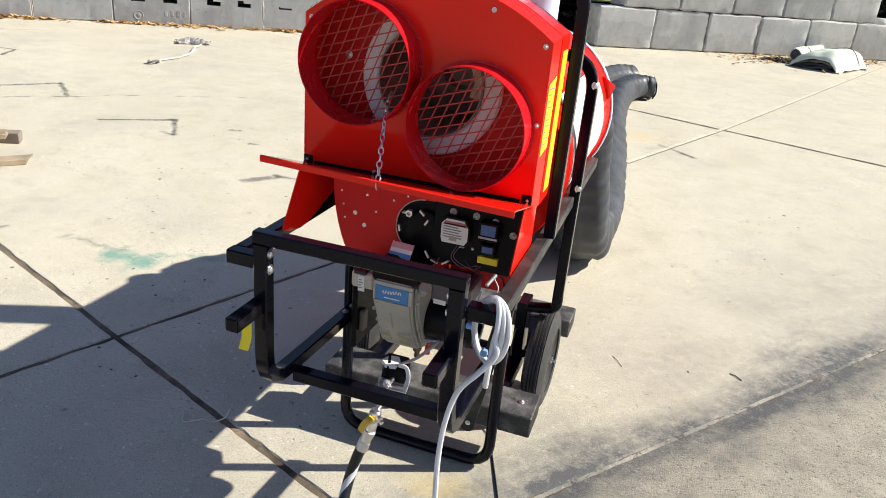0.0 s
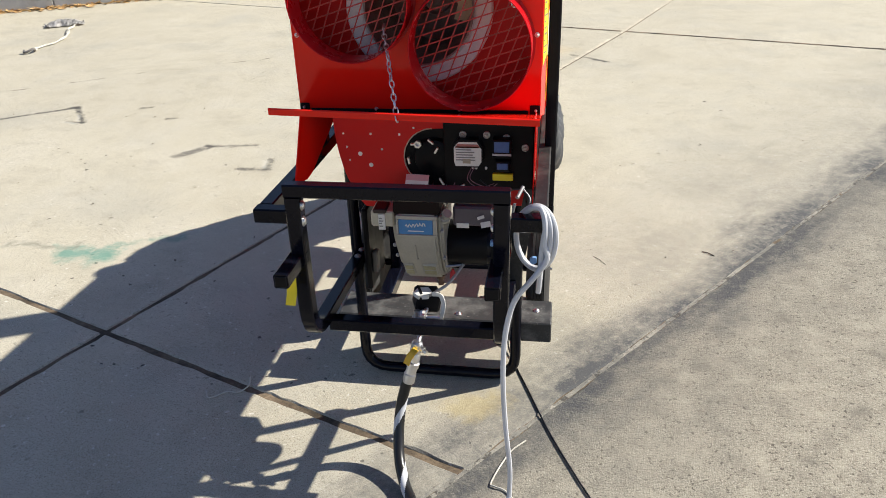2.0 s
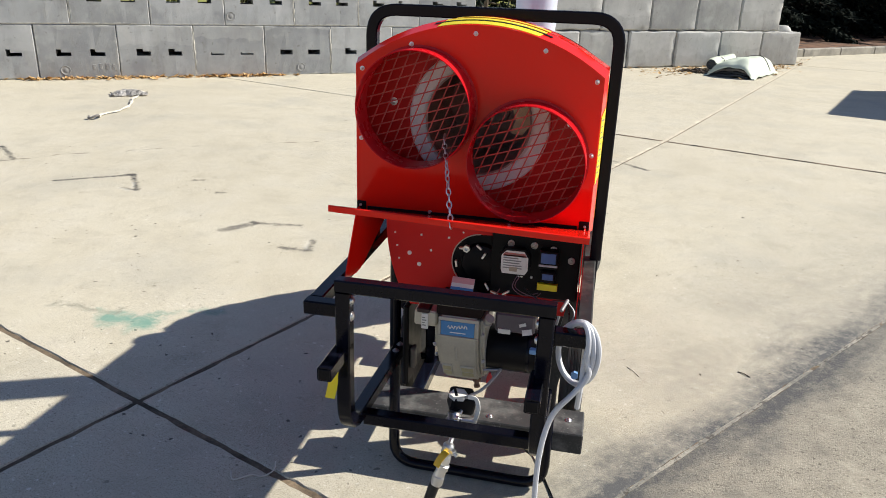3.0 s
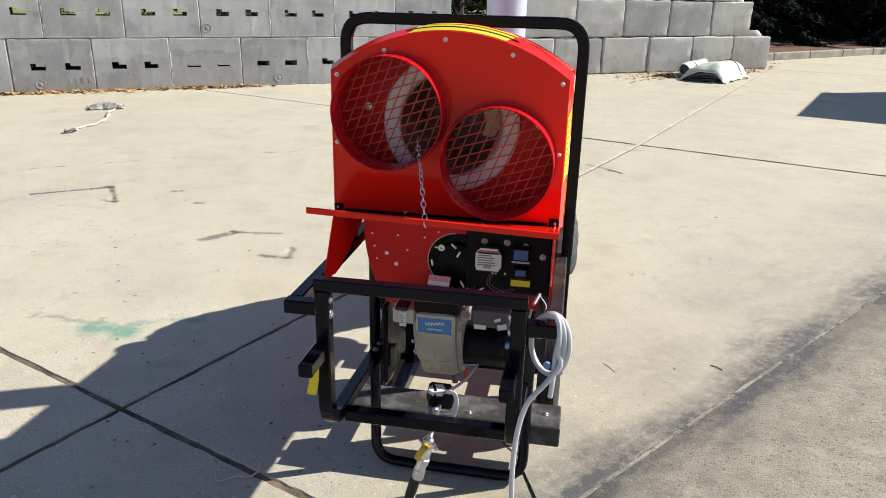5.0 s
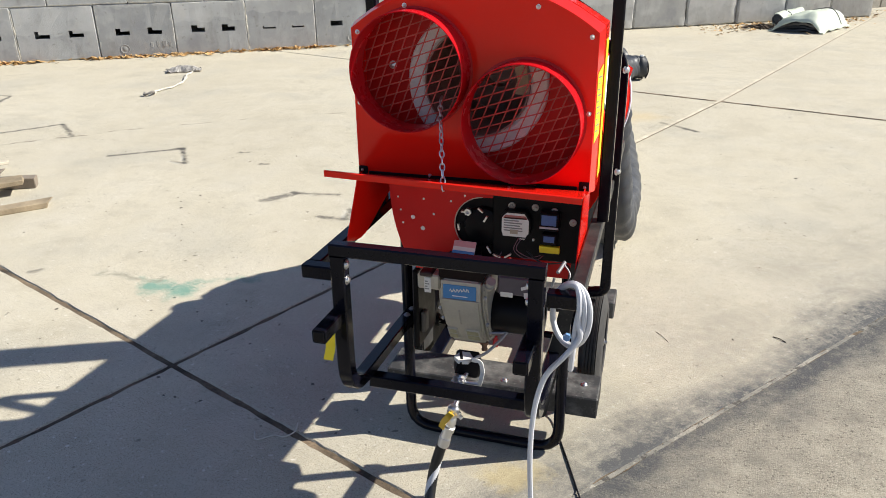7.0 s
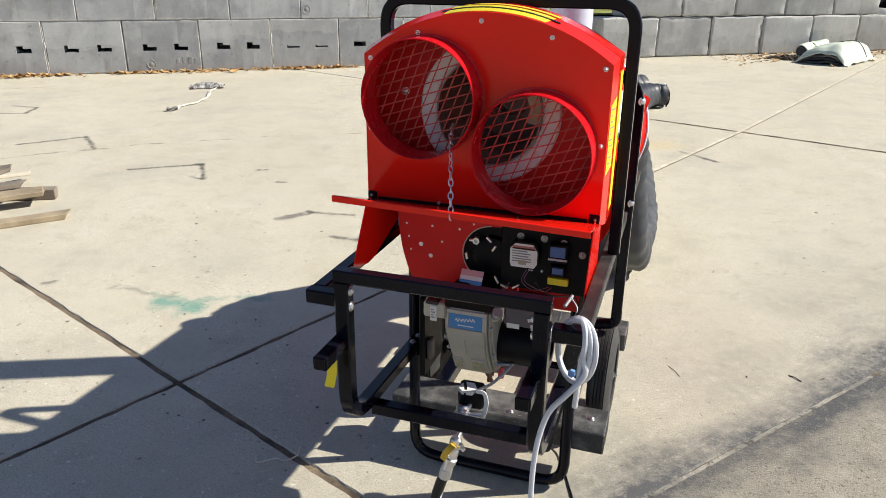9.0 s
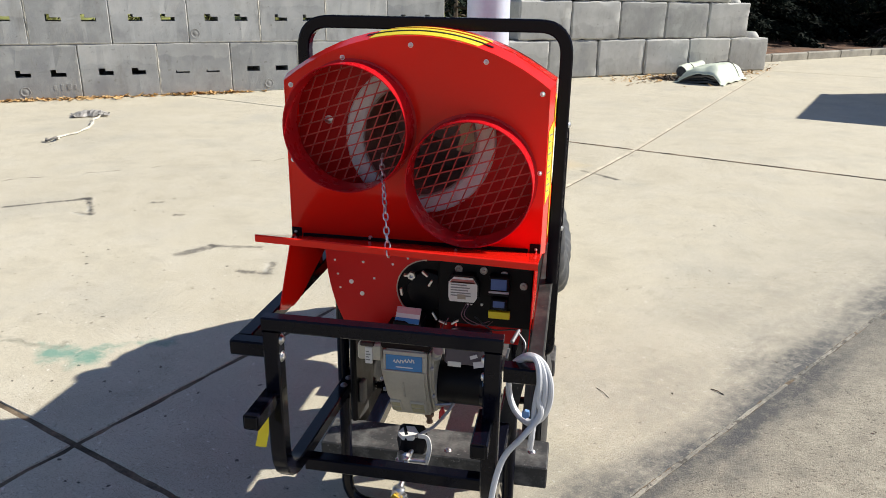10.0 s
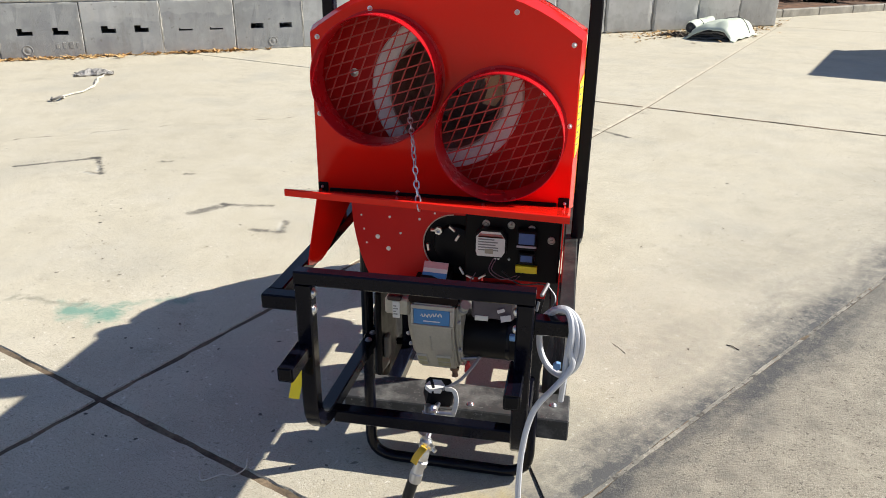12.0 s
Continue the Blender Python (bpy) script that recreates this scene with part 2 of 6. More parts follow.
def concrete_rough():
    n = Nodes("rough aggregate concrete")
    big = n.noise(0.5, 5, 0.65)
    mid = n.noise(3.0, 6, 0.7)
    grit = n.noise(120.0, 3, 0.75)
    clots = n.noise(34.0, 4, 0.7)
    base = n.mix(n.ramp(big, 0.3, 0.7), (0.31, 0.282, 0.225), (0.385, 0.35, 0.28))
    base = n.mix(n.ramp(mid, 0.45, 0.25, 0.0, 0.5), base, (0.27, 0.245, 0.195))
    base = n.mix(n.ramp(n.noise(14.0, 4, 0.7), 0.52, 0.66, 0.0, 0.5), base, (0.24, 0.215, 0.17))
    base = n.mix(n.ramp(grit, 0.53, 0.64, 0.0, 0.8), base, (0.17, 0.16, 0.12))
    base = n.mix(n.ramp(grit, 0.43, 0.33, 0.0, 0.55), base, (0.63, 0.59, 0.50))
    base = n.mix(n.ramp(clots, 0.58, 0.68, 0.0, 0.65), base, (0.15, 0.125, 0.095))
    base = n.mix(n.ramp(clots, 0.36, 0.28, 0.0, 0.5), base, (0.62, 0.57, 0.48))
    chips = n.noise(210.0, 2, 0.6)
    base = n.mix(n.ramp(chips, 0.56, 0.66, 0.0, 0.75), base, (0.13, 0.11, 0.085))
    base = n.mix(n.ramp(chips, 0.42, 0.32, 0.0, 0.55), base, (0.66, 0.62, 0.53))
    stones = n.noise(62.0, 2, 0.5)
    base = n.mix(n.ramp(stones, 0.61, 0.67, 0.0, 0.9), base, (0.10, 0.085, 0.07))
    # soft brownish and dark blotches in the open face
    blotch = n.noise(9.0, 5, 0.62)
    base = n.mix(n.ramp(blotch, 0.53, 0.68, 0.0, 0.6), base, (0.17, 0.155, 0.13))
    cloudy = n.noise(4.2, 5, 0.7)
    base = n.mix(n.ramp(cloudy, 0.50, 0.64, 0.0, 0.40), base, (0.43, 0.39, 0.31))
    base = n.mix(n.ramp(blotch, 0.46, 0.33, 0.0, 0.45), base, (0.50, 0.455, 0.36))
    base = n.mix(n.math("MULTIPLY", n.seam_grime(0.30, 0.75, 1.0), 0.75), base, (0.20, 0.187, 0.16))
    base = n.mix(n.math("MULTIPLY", n.seam_grime(0.30, 0.22, 5.0), 1.25, clamp=True), base, (0.085, 0.086, 0.088))
    n.bump(n.math("ADD", n.math("ADD", grit, clots), n.math("MULTIPLY", n.math("ADD", chips, stones), -0.5)), 0.5, 0.007)
    return n.finish(base, 0.9, 0.0, 0.25)


def cast_block(name, colour, worn, long, high):
    n = Nodes(name)
    rnd = n.random()
    where = n.vmath("ADD", n.pos, n.vmath("SCALE", (31.0, 17.0, 9.0), rnd))
    big = n.noise(1.1, 5, 0.65, where)
    streak = n.noise(4.0, 5, 0.7, n.vmath("MULTIPLY", where, (1.0, 1.0, 0.35)))
    fine = n.noise(60.0, 4, 0.7, where)
    tone = n.math("MULTIPLY", n.ramp(rnd, 0.0, 1.0, 0.86, 1.12), n.ramp(big, 0.3, 0.7, 0.82, 1.14))
    col = n.vmath("SCALE", colour, tone)
    col = n.mix(n.ramp(streak, 0.52, 0.75, 0.0, worn), col, (0.20, 0.19, 0.17))
    col = n.mix(n.ramp(streak, 0.42, 0.25, 0.0, worn), col, (0.46, 0.45, 0.41))
    col = n.mix(n.ramp(fine, 0.6, 0.75, 0.0, 0.4), col, (0.17, 0.165, 0.15))
    patch = n.noise(2.2, 5, 0.6, where)
    col = n.mix(n.ramp(patch, 0.53, 0.66, 0.0, 0.38), col, (0.52, 0.52, 0.51))
    col = n.mix(n.ramp(patch, 0.45, 0.33, 0.0, 0.45), col, (0.255, 0.26, 0.275))
    # pale chipped arrises
    axes = n.add("ShaderNodeSeparateXYZ")
    n.put(axes.inputs[0], n.pos)
    rim = n.math("MINIMUM", axes.outputs["X"], n.math("SUBTRACT", long, axes.outputs["X"]))
    rim = n.math("MINIMUM", rim, n.math("MINIMUM", axes.outputs["Z"], n.math("SUBTRACT", high, axes.outputs["Z"])))
    rim = n.math("ADD", rim, n.ramp(n.noise(7.0, 5, 0.7, where), 0.3, 0.7, -0.03, 0.045))
    col = n.mix(n.ramp(rim, 0.035, 0.015, 0.0, 0.55), col, (0.56, 0.55, 0.51))
    # the line where one pour met the next
    level = n.math("ADD", axes.outputs["Z"], n.ramp(n.noise(1.6, 4, 0.6, where), 0.3, 0.7, -0.10, 0.10))
    level = n.math("ADD", level, n.math("MULTIPLY", rnd, 0.5))
    col = n.mix(n.ramp(level, 0.78, 0.80, 0.0, 0.22), col, (0.60, 0.60, 0.58))
    spots = n.noise(13.0, 3, 0.6, where)
    col = n.mix(n.ramp(spots, 0.66, 0.72, 0.0, 0.5), col, (0.20, 0.19, 0.17))
    n.bump(n.math("ADD", n.math("MULTIPLY", fine, 0.5), streak), 0.35, 0.012)
    return n.finish(col, 0.9, 0.0, 0.25)


SLAB = concrete_slab()
APRON = concrete_rough()
BLOCK_CAST = cast_block("cast wall block concrete", (0.385, 0.395, 0.40), 0.6, 1.172, 0.83)
BLOCK_ROUGH = cast_block("rough wall block concrete", (0.385, 0.385, 0.375), 0.6, 1.275, 0.785)
FILLER = plain("joint dirt", (0.13, 0.095, 0.062), 0.95, vary=0.85, scale=16, grain=0.4)
SEAM = plain("pale seam mortar", (0.56, 0.50, 0.39), 0.95, vary=0.3, scale=26, grain=0.5)
JOINT_PALE = plain("pale block joint mortar", (0.48, 0.46, 0.41), 0.95, vary=0.3, scale=20, grain=0.5)
def broken_mortar():
    n = Nodes("dirty broken mortar")
    lumps, fine = n.noise(22.0, 5, 0.7), n.noise(130.0, 4, 0.7)
    col = n.mix(n.ramp(n.noise(3.0, 3, 0.6), 0.38, 0.62), (0.17, 0.165, 0.15), (0.34, 0.32, 0.275))
    col = n.mix(n.ramp(lumps, 0.58, 0.66, 0.0, 0.8), col, (0.48, 0.44, 0.37))
    col = n.mix(n.ramp(lumps, 0.47, 0.39, 0.0, 0.85), col, (0.07, 0.065, 0.06))
    col = n.mix(n.ramp(fine, 0.56, 0.68, 0.0, 0.6), col, (0.10, 0.09, 0.075))
    n.bump(n.math("ADD", lumps, fine), 0.6, 0.006)
    return n.finish(col, 0.95, 0.0, 0.2)


SEAM_DIRTY = broken_mortar()
CAST_MARK = plain("worn cast mark", (0.31, 0.31, 0.305), 0.9, vary=0.2, scale=20, grain=0.3)
CURB = plain("kerb concrete", (0.30, 0.28, 0.24), 0.9, vary=0.25, scale=10, grain=0.3)
# the wide tone swing also paints sun dapples into the bark's colour
MULCH = plain("bark mulch", (0.12, 0.055, 0.026), 0.95, vary=0.85, scale=9, grain=0.8)
GRASS = plain("dry lawn", (0.20, 0.21, 0.05), 0.95, vary=0.4, scale=12, grain=0.6)
EARTH = plain("bare ground", (0.26, 0.22, 0.16), 0.95, vary=0.3, scale=6, grain=0.4)
RED = paint("red enamel", (0.90, 0.018, 0.007), 0.11, 0.03, (0.45, 0.12, 0.08), spec=0.29)
# darker copy of the red enamel for sheltered sheets, shade in its colour
RED_SHADED = paint("red enamel with shade in its colour", (0.62, 0.014, 0.012), 0.35, 0.05, (0.4, 0.1, 0.07), spec=0.25)
# the collars' red, darkened to carry their shade in the colour
RED_COLLAR_SHADED = paint("red enamel darkened for collar shade", (0.62, 0.009, 0.014), 0.22, 0.02, (0.3, 0.05, 0.04), spec=0.2)
BLACK = paint("black enamel", (0.0035, 0.0040, 0.0090), 0.13, 0.012, spec=0.20)
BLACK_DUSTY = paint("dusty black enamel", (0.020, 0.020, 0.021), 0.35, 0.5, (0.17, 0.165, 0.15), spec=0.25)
POCKET = paint("grey dusted steel", (0.045, 0.045, 0.046), 0.45, 0.8, (0.30, 0.295, 0.28), spec=0.25)
BLACK_MATT = plain("black plastic", (0.007, 0.007, 0.009), 0.40, vary=0.2, scale=30, spec=0.12)
RUBBER = plain("tyre rubber", (0.040, 0.039, 0.038), 0.8, vary=0.3, scale=24, grain=0.2)
STEEL = plain("zinc plated steel", (0.78, 0.78, 0.79), 0.33, 1.0, vary=0.12, scale=40)
DULL_STEEL = plain("heat-tinted steel", (0.34, 0.34, 0.38), 0.38, 1.0, vary=0.3, scale=12)
STACK = plain("pale lilac-white painted sheet", (0.70, 0.76, 0.90), 0.42, 0.35, vary=0.07, scale=10)
ALU = plain("cast aluminium", (0.40, 0.385, 0.35), 0.5, 0.35, vary=0.15, scale=26, grain=0.15)
MESH_RED = plain("dusty red wire mesh", (0.50, 0.055, 0.045), 0.4, vary=0.3, scale=60, grain=0.1)
INSUL = plain("white ceramic insulation", (0.93, 0.90, 0.86), 0.95, vary=0.08, scale=30, grain=0.3)
SOOT = plain("dark heat exchanger steel", (0.030, 0.026, 0.024), 0.6, 0.4, vary=0.3, scale=14)
BURNT = plain("heat-browned steel", (0.34, 0.23, 0.20), 0.5, 0.1, vary=0.35, scale=14)
YELLOW = plain("yellow sticker", (0.82, 0.66, 0.02), 0.4, vary=0.06, scale=30)
YELLOW_GRIP = plain("yellow vinyl grip", (0.75, 0.45, 0.03), 0.45, vary=0.08, scale=30)
WHITE_LABEL = plain("white label", (0.74, 0.73, 0.70), 0.5, vary=0.08, scale=40)
PRINT = plain("label print", (0.24, 0.23, 0.23), 0.6, vary=0.1)
PRINT_RED = plain("red label print", (0.55, 0.07, 0.05), 0.6, vary=0.1)
BLUE_LABEL = plain("blue label", (0.05, 0.22, 0.50), 0.4, vary=0.08, scale=40)
BLUE_TAG = plain("blue clip", (0.16, 0.33, 0.60), 0.4)
WHITE_HOSE = plain("white vinyl tube", (0.62, 0.63, 0.66), 0.35, vary=0.06, scale=30)
BLACK_HOSE = plain("black rubber hose", (0.016, 0.016, 0.017), 0.3, vary=0.2, scale=30)
DUCT = plain("charcoal duct fabric", (0.034, 0.038, 0.046), 0.5, vary=0.35, scale=16, grain=0.3)
RED_CAP = plain("red wire cap", (0.60, 0.03, 0.03), 0.4)
SCREEN = plain("dull blue module", (0.06, 0.12, 0.32), 0.3)
TARP = plain("pale green tarp", (0.54, 0.60, 0.50), 0.6, vary=0.12, scale=8, grain=0.15)
TARP_DARK = plain("dark tarp lining", (0.050, 0.055, 0.062), 0.7, vary=0.3, scale=10, grain=0.2)
WOOD = plain("weathered lumber", (0.33, 0.26, 0.17), 0.85, vary=0.3, scale=14, grain=0.3)
WOOD_GREY = plain("grey lumber", (0.20, 0.165, 0.13), 0.9, vary=0.35, scale=14, grain=0.3)
WOOD_PALE = plain("pale lumber", (0.52, 0.47, 0.38), 0.85, vary=0.2, scale=14, grain=0.2)
LEAF = plain("dry leaves", (0.50, 0.31, 0.13), 0.85, vary=0.5, scale=60)
BARK = plain("bark", (0.07, 0.05, 0.035), 0.95, vary=0.4, scale=12, grain=0.8)
NEEDLES = plain("spruce needles", (0.009, 0.014, 0.010), 0.9, vary=0.5, scale=6, spec=0.08)
SHRUB = plain("yellow-green shrub leaves", (0.16, 0.17, 0.035), 0.8, vary=0.5, scale=6)
ROPE = plain("dirty white rope", (0.60, 0.57, 0.50), 0.9, vary=0.2, scale=60, grain=0.4)
GREY_RAG = plain("grey frayed rope end", (0.16, 0.15, 0.14), 0.9, vary=0.3, scale=60)
SIDING = plain("shed siding", (0.40, 0.38, 0.34), 0.8, vary=0.15, scale=4)


# ---- mesh helpers ----
WORLD_OF = {}


def thing(name, place=(0, 0, 0), label="", category="", group="", kind=""):
    """An Empty that carries the parts of one thing."""
    ob = new(name)
    ob.empty_display_size = 0.1
    ob.matrix_basis = Matrix.Translation(place)
    WORLD_OF[ob] = ob.matrix_basis.copy()
    return tagged(ob, label, category, group, kind)


def mesh_of(name, bm, material, smooth=True, sharp=35):
    bmesh.ops.recalc_face_normals(bm, faces=bm.faces[:])
    bm.normal_update()
    if smooth:
        for f in bm.faces:
            f.smooth = True
        for e in bm.edges:
            if len(e.link_faces) == 2 and e.calc_face_angle(0.0) > radians(sharp):
                e.smooth = False
    data = bpy.data.meshes.new(name)
    bm.to_mesh(data)
    bm.free()
    for m in material if isinstance(material, (list, tuple)) else [material]:
        data.materials.append(m)
    return data


def part(name, bm, material, parent=None, label="", smooth=True, sharp=35):
    """Links a bmesh as one mesh object, in world places, under a thing or a part."""
    ob = new(name, mesh_of(name, bm, material, smooth, sharp))
    if parent is not None:
        ob.parent = parent
        ob.matrix_parent_inverse = WORLD_OF.get(parent, Matrix()).inverted()
    return tagged(ob, label)


def solo(name, bm, material, label, category, group="", kind="", smooth=True):
    return tagged(part(name, bm, material, None, "", smooth), label, category, group, kind)


def box(lo, hi, bevel=0.0, bm=None, turn=None, segs=1):
    """A box between two corners; turn: a matrix that it is laid by."""
    own = bmesh.new()
    bmesh.ops.create_cube(own, size=1.0)
    size = [h - l for l, h in zip(lo, hi)]
    mid = [(h + l) / 2 for l, h in zip(lo, hi)]
    bmesh.ops.transform(own, matrix=Matrix.Translation(mid) @ Matrix.Diagonal((*size, 1)), verts=own.verts)
    if bevel:
        bmesh.ops.bevel(own, geom=own.edges[:], offset=min(bevel, min(size) * 0.45), segments=segs, profile=0.5, affect="EDGES")
    if turn is not None:
        bmesh.ops.transform(own, matrix=turn, verts=own.verts)
    return joined(bm, own)


def joined(bm, own):
    if bm is None:
        return own
    table = {}
    for v in own.verts:
        table[v] = bm.verts.new(v.co)
    for f in own.faces:
        try:
            g = bm.faces.new([table[v] for v in f.verts])
            g.material_index = f.material_index
        except ValueError:
            pass
    own.free()
    return bm


def rounded(points, radius, steps=5):
    """A path with its corners turned into arcs."""
    pts = [Vector(p) for p in points]
    out = [pts[0]]
    for a, b, c in zip(pts, pts[1:], pts[2:]):
        u, v = (a - b), (c - b)
        r = min(radius, u.length * 0.48, v.length * 0.48)
        u.normalize(), v.normalize()
        p, q = b + u * r, b + v * r
        for k in range(steps + 1):
            t = k / steps
            out.append((1 - t) ** 2 * p + 2 * t * (1 - t) * b + t * t * q)
    out.append(pts[-1])
    return out


def curve_through(points, per=8):
    """A smooth path through the points."""
    p = [Vector(q) for q in points]
    p = [2 * p[0] - p[1], *p, 2 * p[-1] - p[-2]]
    out = []
    for i in range(1, len(p) - 2):
        for k in range(per):
            t = k / per
            a, b, c, d = p[i - 1 : i + 3]
            out.append(0.5 * ((2 * b) + (c - a) * t + (2 * a - 5 * b + 4 * c - d) * t * t + (3 * b - a - 3 * c + d) * t ** 3))
    out.append(p[-2])
    return out


def ring_profile(radius, sides=12):
    return [(radius * math.cos(2 * math.pi * k / sides), radius * math.sin(2 * math.pi * k / sides)) for k in range(sides)]


def square_profile(w, h=None, cut=0.0035):
    h = h or w
    x, y = w / 2, h / 2
    return [(x, y - cut), (x - cut, y), (-x + cut, y), (-x, y - cut), (-x, -y + cut), (-x + cut, -y), (x - cut, -y), (x, -y + cut)]


def sweep(path, profile, up=(0, 0, 1), scale=None, bm=None, caps=True, closed=False):
    """The profile carried along the path. scale(k, angle): a factor on the profile."""
    bm = bm or bmesh.new()
    path = [Vector(p) for p in path]
    n, m = len(path), len(profile)
    up = Vector(up)
    rows = []
    for i, p in enumerate(path):
        if closed:
            way = (path[(i + 1) % n] - path[i - 1]).normalized()
        else:
            way = (path[min(i + 1, n - 1)] - path[max(i - 1, 0)]).normalized()
        side = way.cross(up)
        if side.length < 1e-3:
            side = way.orthogonal()
        side.normalize()
        up = side.cross(way).normalized()
        row = []
        for k, (x, y) in enumerate(profile):
            f = scale(i / max(1, n - 1), 2 * math.pi * k / m) if scale else 1.0
            row.append(bm.verts.new(p + side * x * f + up * y * f))
        rows.append(row)
    for i in range(n if closed else n - 1):
        a, b = rows[i], rows[(i + 1) % n]
        for k in range(m):
            bm.faces.new((a[k], a[(k + 1) % m], b[(k + 1) % m], b[k]))
    if caps and not closed:
        bm.faces.new(rows[0][::-1])
        bm.faces.new(rows[-1])
    return bm


def tube(points, size, radius=0.03, up=(0, 0, 1), round_=False, bm=None, steps=5, sides=14):
    """A bent steel tube: round, or square with softened edges."""
    prof = ring_profile(size / 2, sides) if round_ else square_profile(size)
    return sweep(rounded(points, radius, steps), prof, up, bm=bm)


def rod(a, b, radius, sides=16, bm=None, bevel=0.0):
    """A cylinder from a to b."""
    a, b = Vector(a), Vector(b)
    way = (b - a)
    if not bevel:
        return sweep([a, b], ring_profile(radius, sides), way.orthogonal(), bm=bm)
    w = way.normalized() * bevel
    prof = ring_profile(radius, sides)
    f = 1 - bevel / radius
    return sweep([a, a + w, b - w, b], prof, way.orthogonal(), scale=lambda t, ang: f if t in (0.0, 1.0) else 1.0, bm=bm)


def lathe(centre, axis, profile, sides=32, bm=None, closed=False):
    """A turned shape; profile: (distance along axis, radius)."""
    bm = bm or bmesh.new()
    centre, axis = Vector(centre), Vector(axis).normalized()
    u = axis.orthogonal().normalized()
    v = axis.cross(u)
    rows = []
    for h, r in profile:
        rows.append([bm.verts.new(centre + axis * h + (u * math.cos(2 * math.pi * k / sides) + v * math.sin(2 * math.pi * k / sides)) * r) for k in range(sides)])
    pairs = list(zip(rows, rows[1:])) + ([(rows[-1], rows[0])] if closed else [])
    for a, b in pairs:
        for k in range(sides):
            bm.faces.new((a[k], a[(k + 1) % sides], b[(k + 1) % sides], b[k]))
    if not closed:
        if profile[0][1] > 1e-4:
            bm.faces.new(rows[0][::-1])
        if profile[-1][1] > 1e-4:
            bm.faces.new(rows[-1])
    return bm


def prism(outline, axis_lo, axis_hi, plane="xz", bm=None):
    """A flat outline pushed along the third axis. xz: along y; yz: along x; xy: along z."""
    bm = bm or bmesh.new()

    def at(p, d):
        return {"xz": (p[0], d, p[1]), "yz": (d, p[0], p[1]), "xy": (p[0], p[1], d)}[plane]

    lo = [bm.verts.new(at(p, axis_lo)) for p in outline]
    hi = [bm.verts.new(at(p, axis_hi)) for p in outline]
    bm.faces.new(lo)
    bm.faces.new(hi[::-1])
    for k in range(len(lo)):
        j = (k + 1) % len(lo)
        bm.faces.new((lo[k], lo[j], hi[j], hi[k]))
    return bm


def pierced(outline, holes, y0, y1, bm=None):
    """A sheet in the xz plane with round holes through it: holes are (x, z, radius)."""
    own = bmesh.new()
    loops = [outline] + [[(cx + r * math.cos(2 * math.pi * k / 40), cz + r * math.sin(2 * math.pi * k / 40)) for k in range(40)] for cx, cz, r in holes]
    edges = []
    for loop in loops:
        vs = [own.verts.new((x, y0, z)) for x, z in loop]
        edges += [own.edges.new((vs[k], vs[(k + 1) % len(vs)])) for k in range(len(vs))]
    bmesh.ops.triangle_fill(own, edges=edges, use_beauty=True)
    drop = [f for f in own.faces if any((f.calc_center_median().x - cx) ** 2 + (f.calc_center_median().z - cz) ** 2 < (r * 0.999) ** 2 for cx, cz, r in holes)]
    bmesh.ops.delete(own, geom=drop, context="FACES_ONLY")
    out = bmesh.ops.extrude_face_region(own, geom=own.faces[:])
    bmesh.ops.translate(own, vec=(0, y1 - y0, 0), verts=[g for g in out["geom"] if isinstance(g, bmesh.types.BMVert)])
    return joined(bm, own)


# ---- ground and pavement ----
ORIGIN = Vector((-1.405, 0.340, 0.0))          # crossing of the two near joints
ALONG = Vector((math.cos(radians(68.6)), math.sin(radians(68.6)), 0.0))
ACROSS = Vector((math.cos(radians(-21.4)), math.sin(radians(-21.4)), 0.0))
PANEL = 6.87


def pq(p, q, z=0.0):
    return ORIGIN + ACROSS * p + ALONG * q + Vector((0, 0, z))


def seam_p(q):
    return 1.665 + 0.295 * q


def far_p(q):
    """The far joint bends a little away from the near grid."""
    return -0.032 * (q - PANEL)


def slab_mesh(name, corners, gap=0.011, top=0.0, deep=0.06, cut=0.006):
    """A cast slab with worn arrises, a gap's half width inside its corners."""
    pts = [Vector((p, q)) for p, q in corners]
    area = sum(a.x * b.y - a.y * b.x for a, b in zip(pts, pts[1:] + pts[:1]))
    if area < 0:
        pts.reverse()

    def inset(d):
        out = []
        for a, b, c in zip(pts[-1:] + pts[:-1], pts, pts[1:] + pts[:1]):
            u, v = (b - a).normalized(), (c - b).normalized()
            n1, n2 = Vector((-u.y, u.x)), Vector((-v.y, v.x))
            bis = n1 + n2
            out.append(b + bis * (d / max(0.2, 1 + n1.dot(n2))))
        return out

    bm = bmesh.new()
    def worn(loop, amount):
        """The loop cut into short lengths, its edge chipped in and out."""
        out = []
        for a, b in zip(loop, loop[1:] + loop[:1]):
            side = Vector((-(b - a).y, (b - a).x)).normalized()
            n = max(2, min(160, int((b - a).length / 0.045)))
            for i in range(n):
                p = a.lerp(b, i / n)
                chip = noise.noise(Vector((p.x * 21, p.y * 21, 3.0))) + 0.8 * max(0.0, noise.noise(Vector((p.x * 5, p.y * 5, 9.0))))
                out.append(p + side * (amount * chip if i else 0.0))
        return out

    rows = [[bm.verts.new(pq(p.x, p.y, z)) for p in worn(inset(d), w)] for d, z, w in ((gap + cut, top, 0.0095), (gap + 0.001, top - cut, 0.005), (gap, top - deep, 0.0))]
    bm.faces.new(rows[0])
    for a, b in zip(rows, rows[1:]):
        for k in range(len(a)):
            bm.faces.new((a[k], b[k], b[(k + 1) % len(a)], a[(k + 1) % len(a)]))
    return bm


ground_bm = bmesh.new()
bmesh.ops.create_grid(ground_bm, x_segments=24, y_segments=24, size=300)
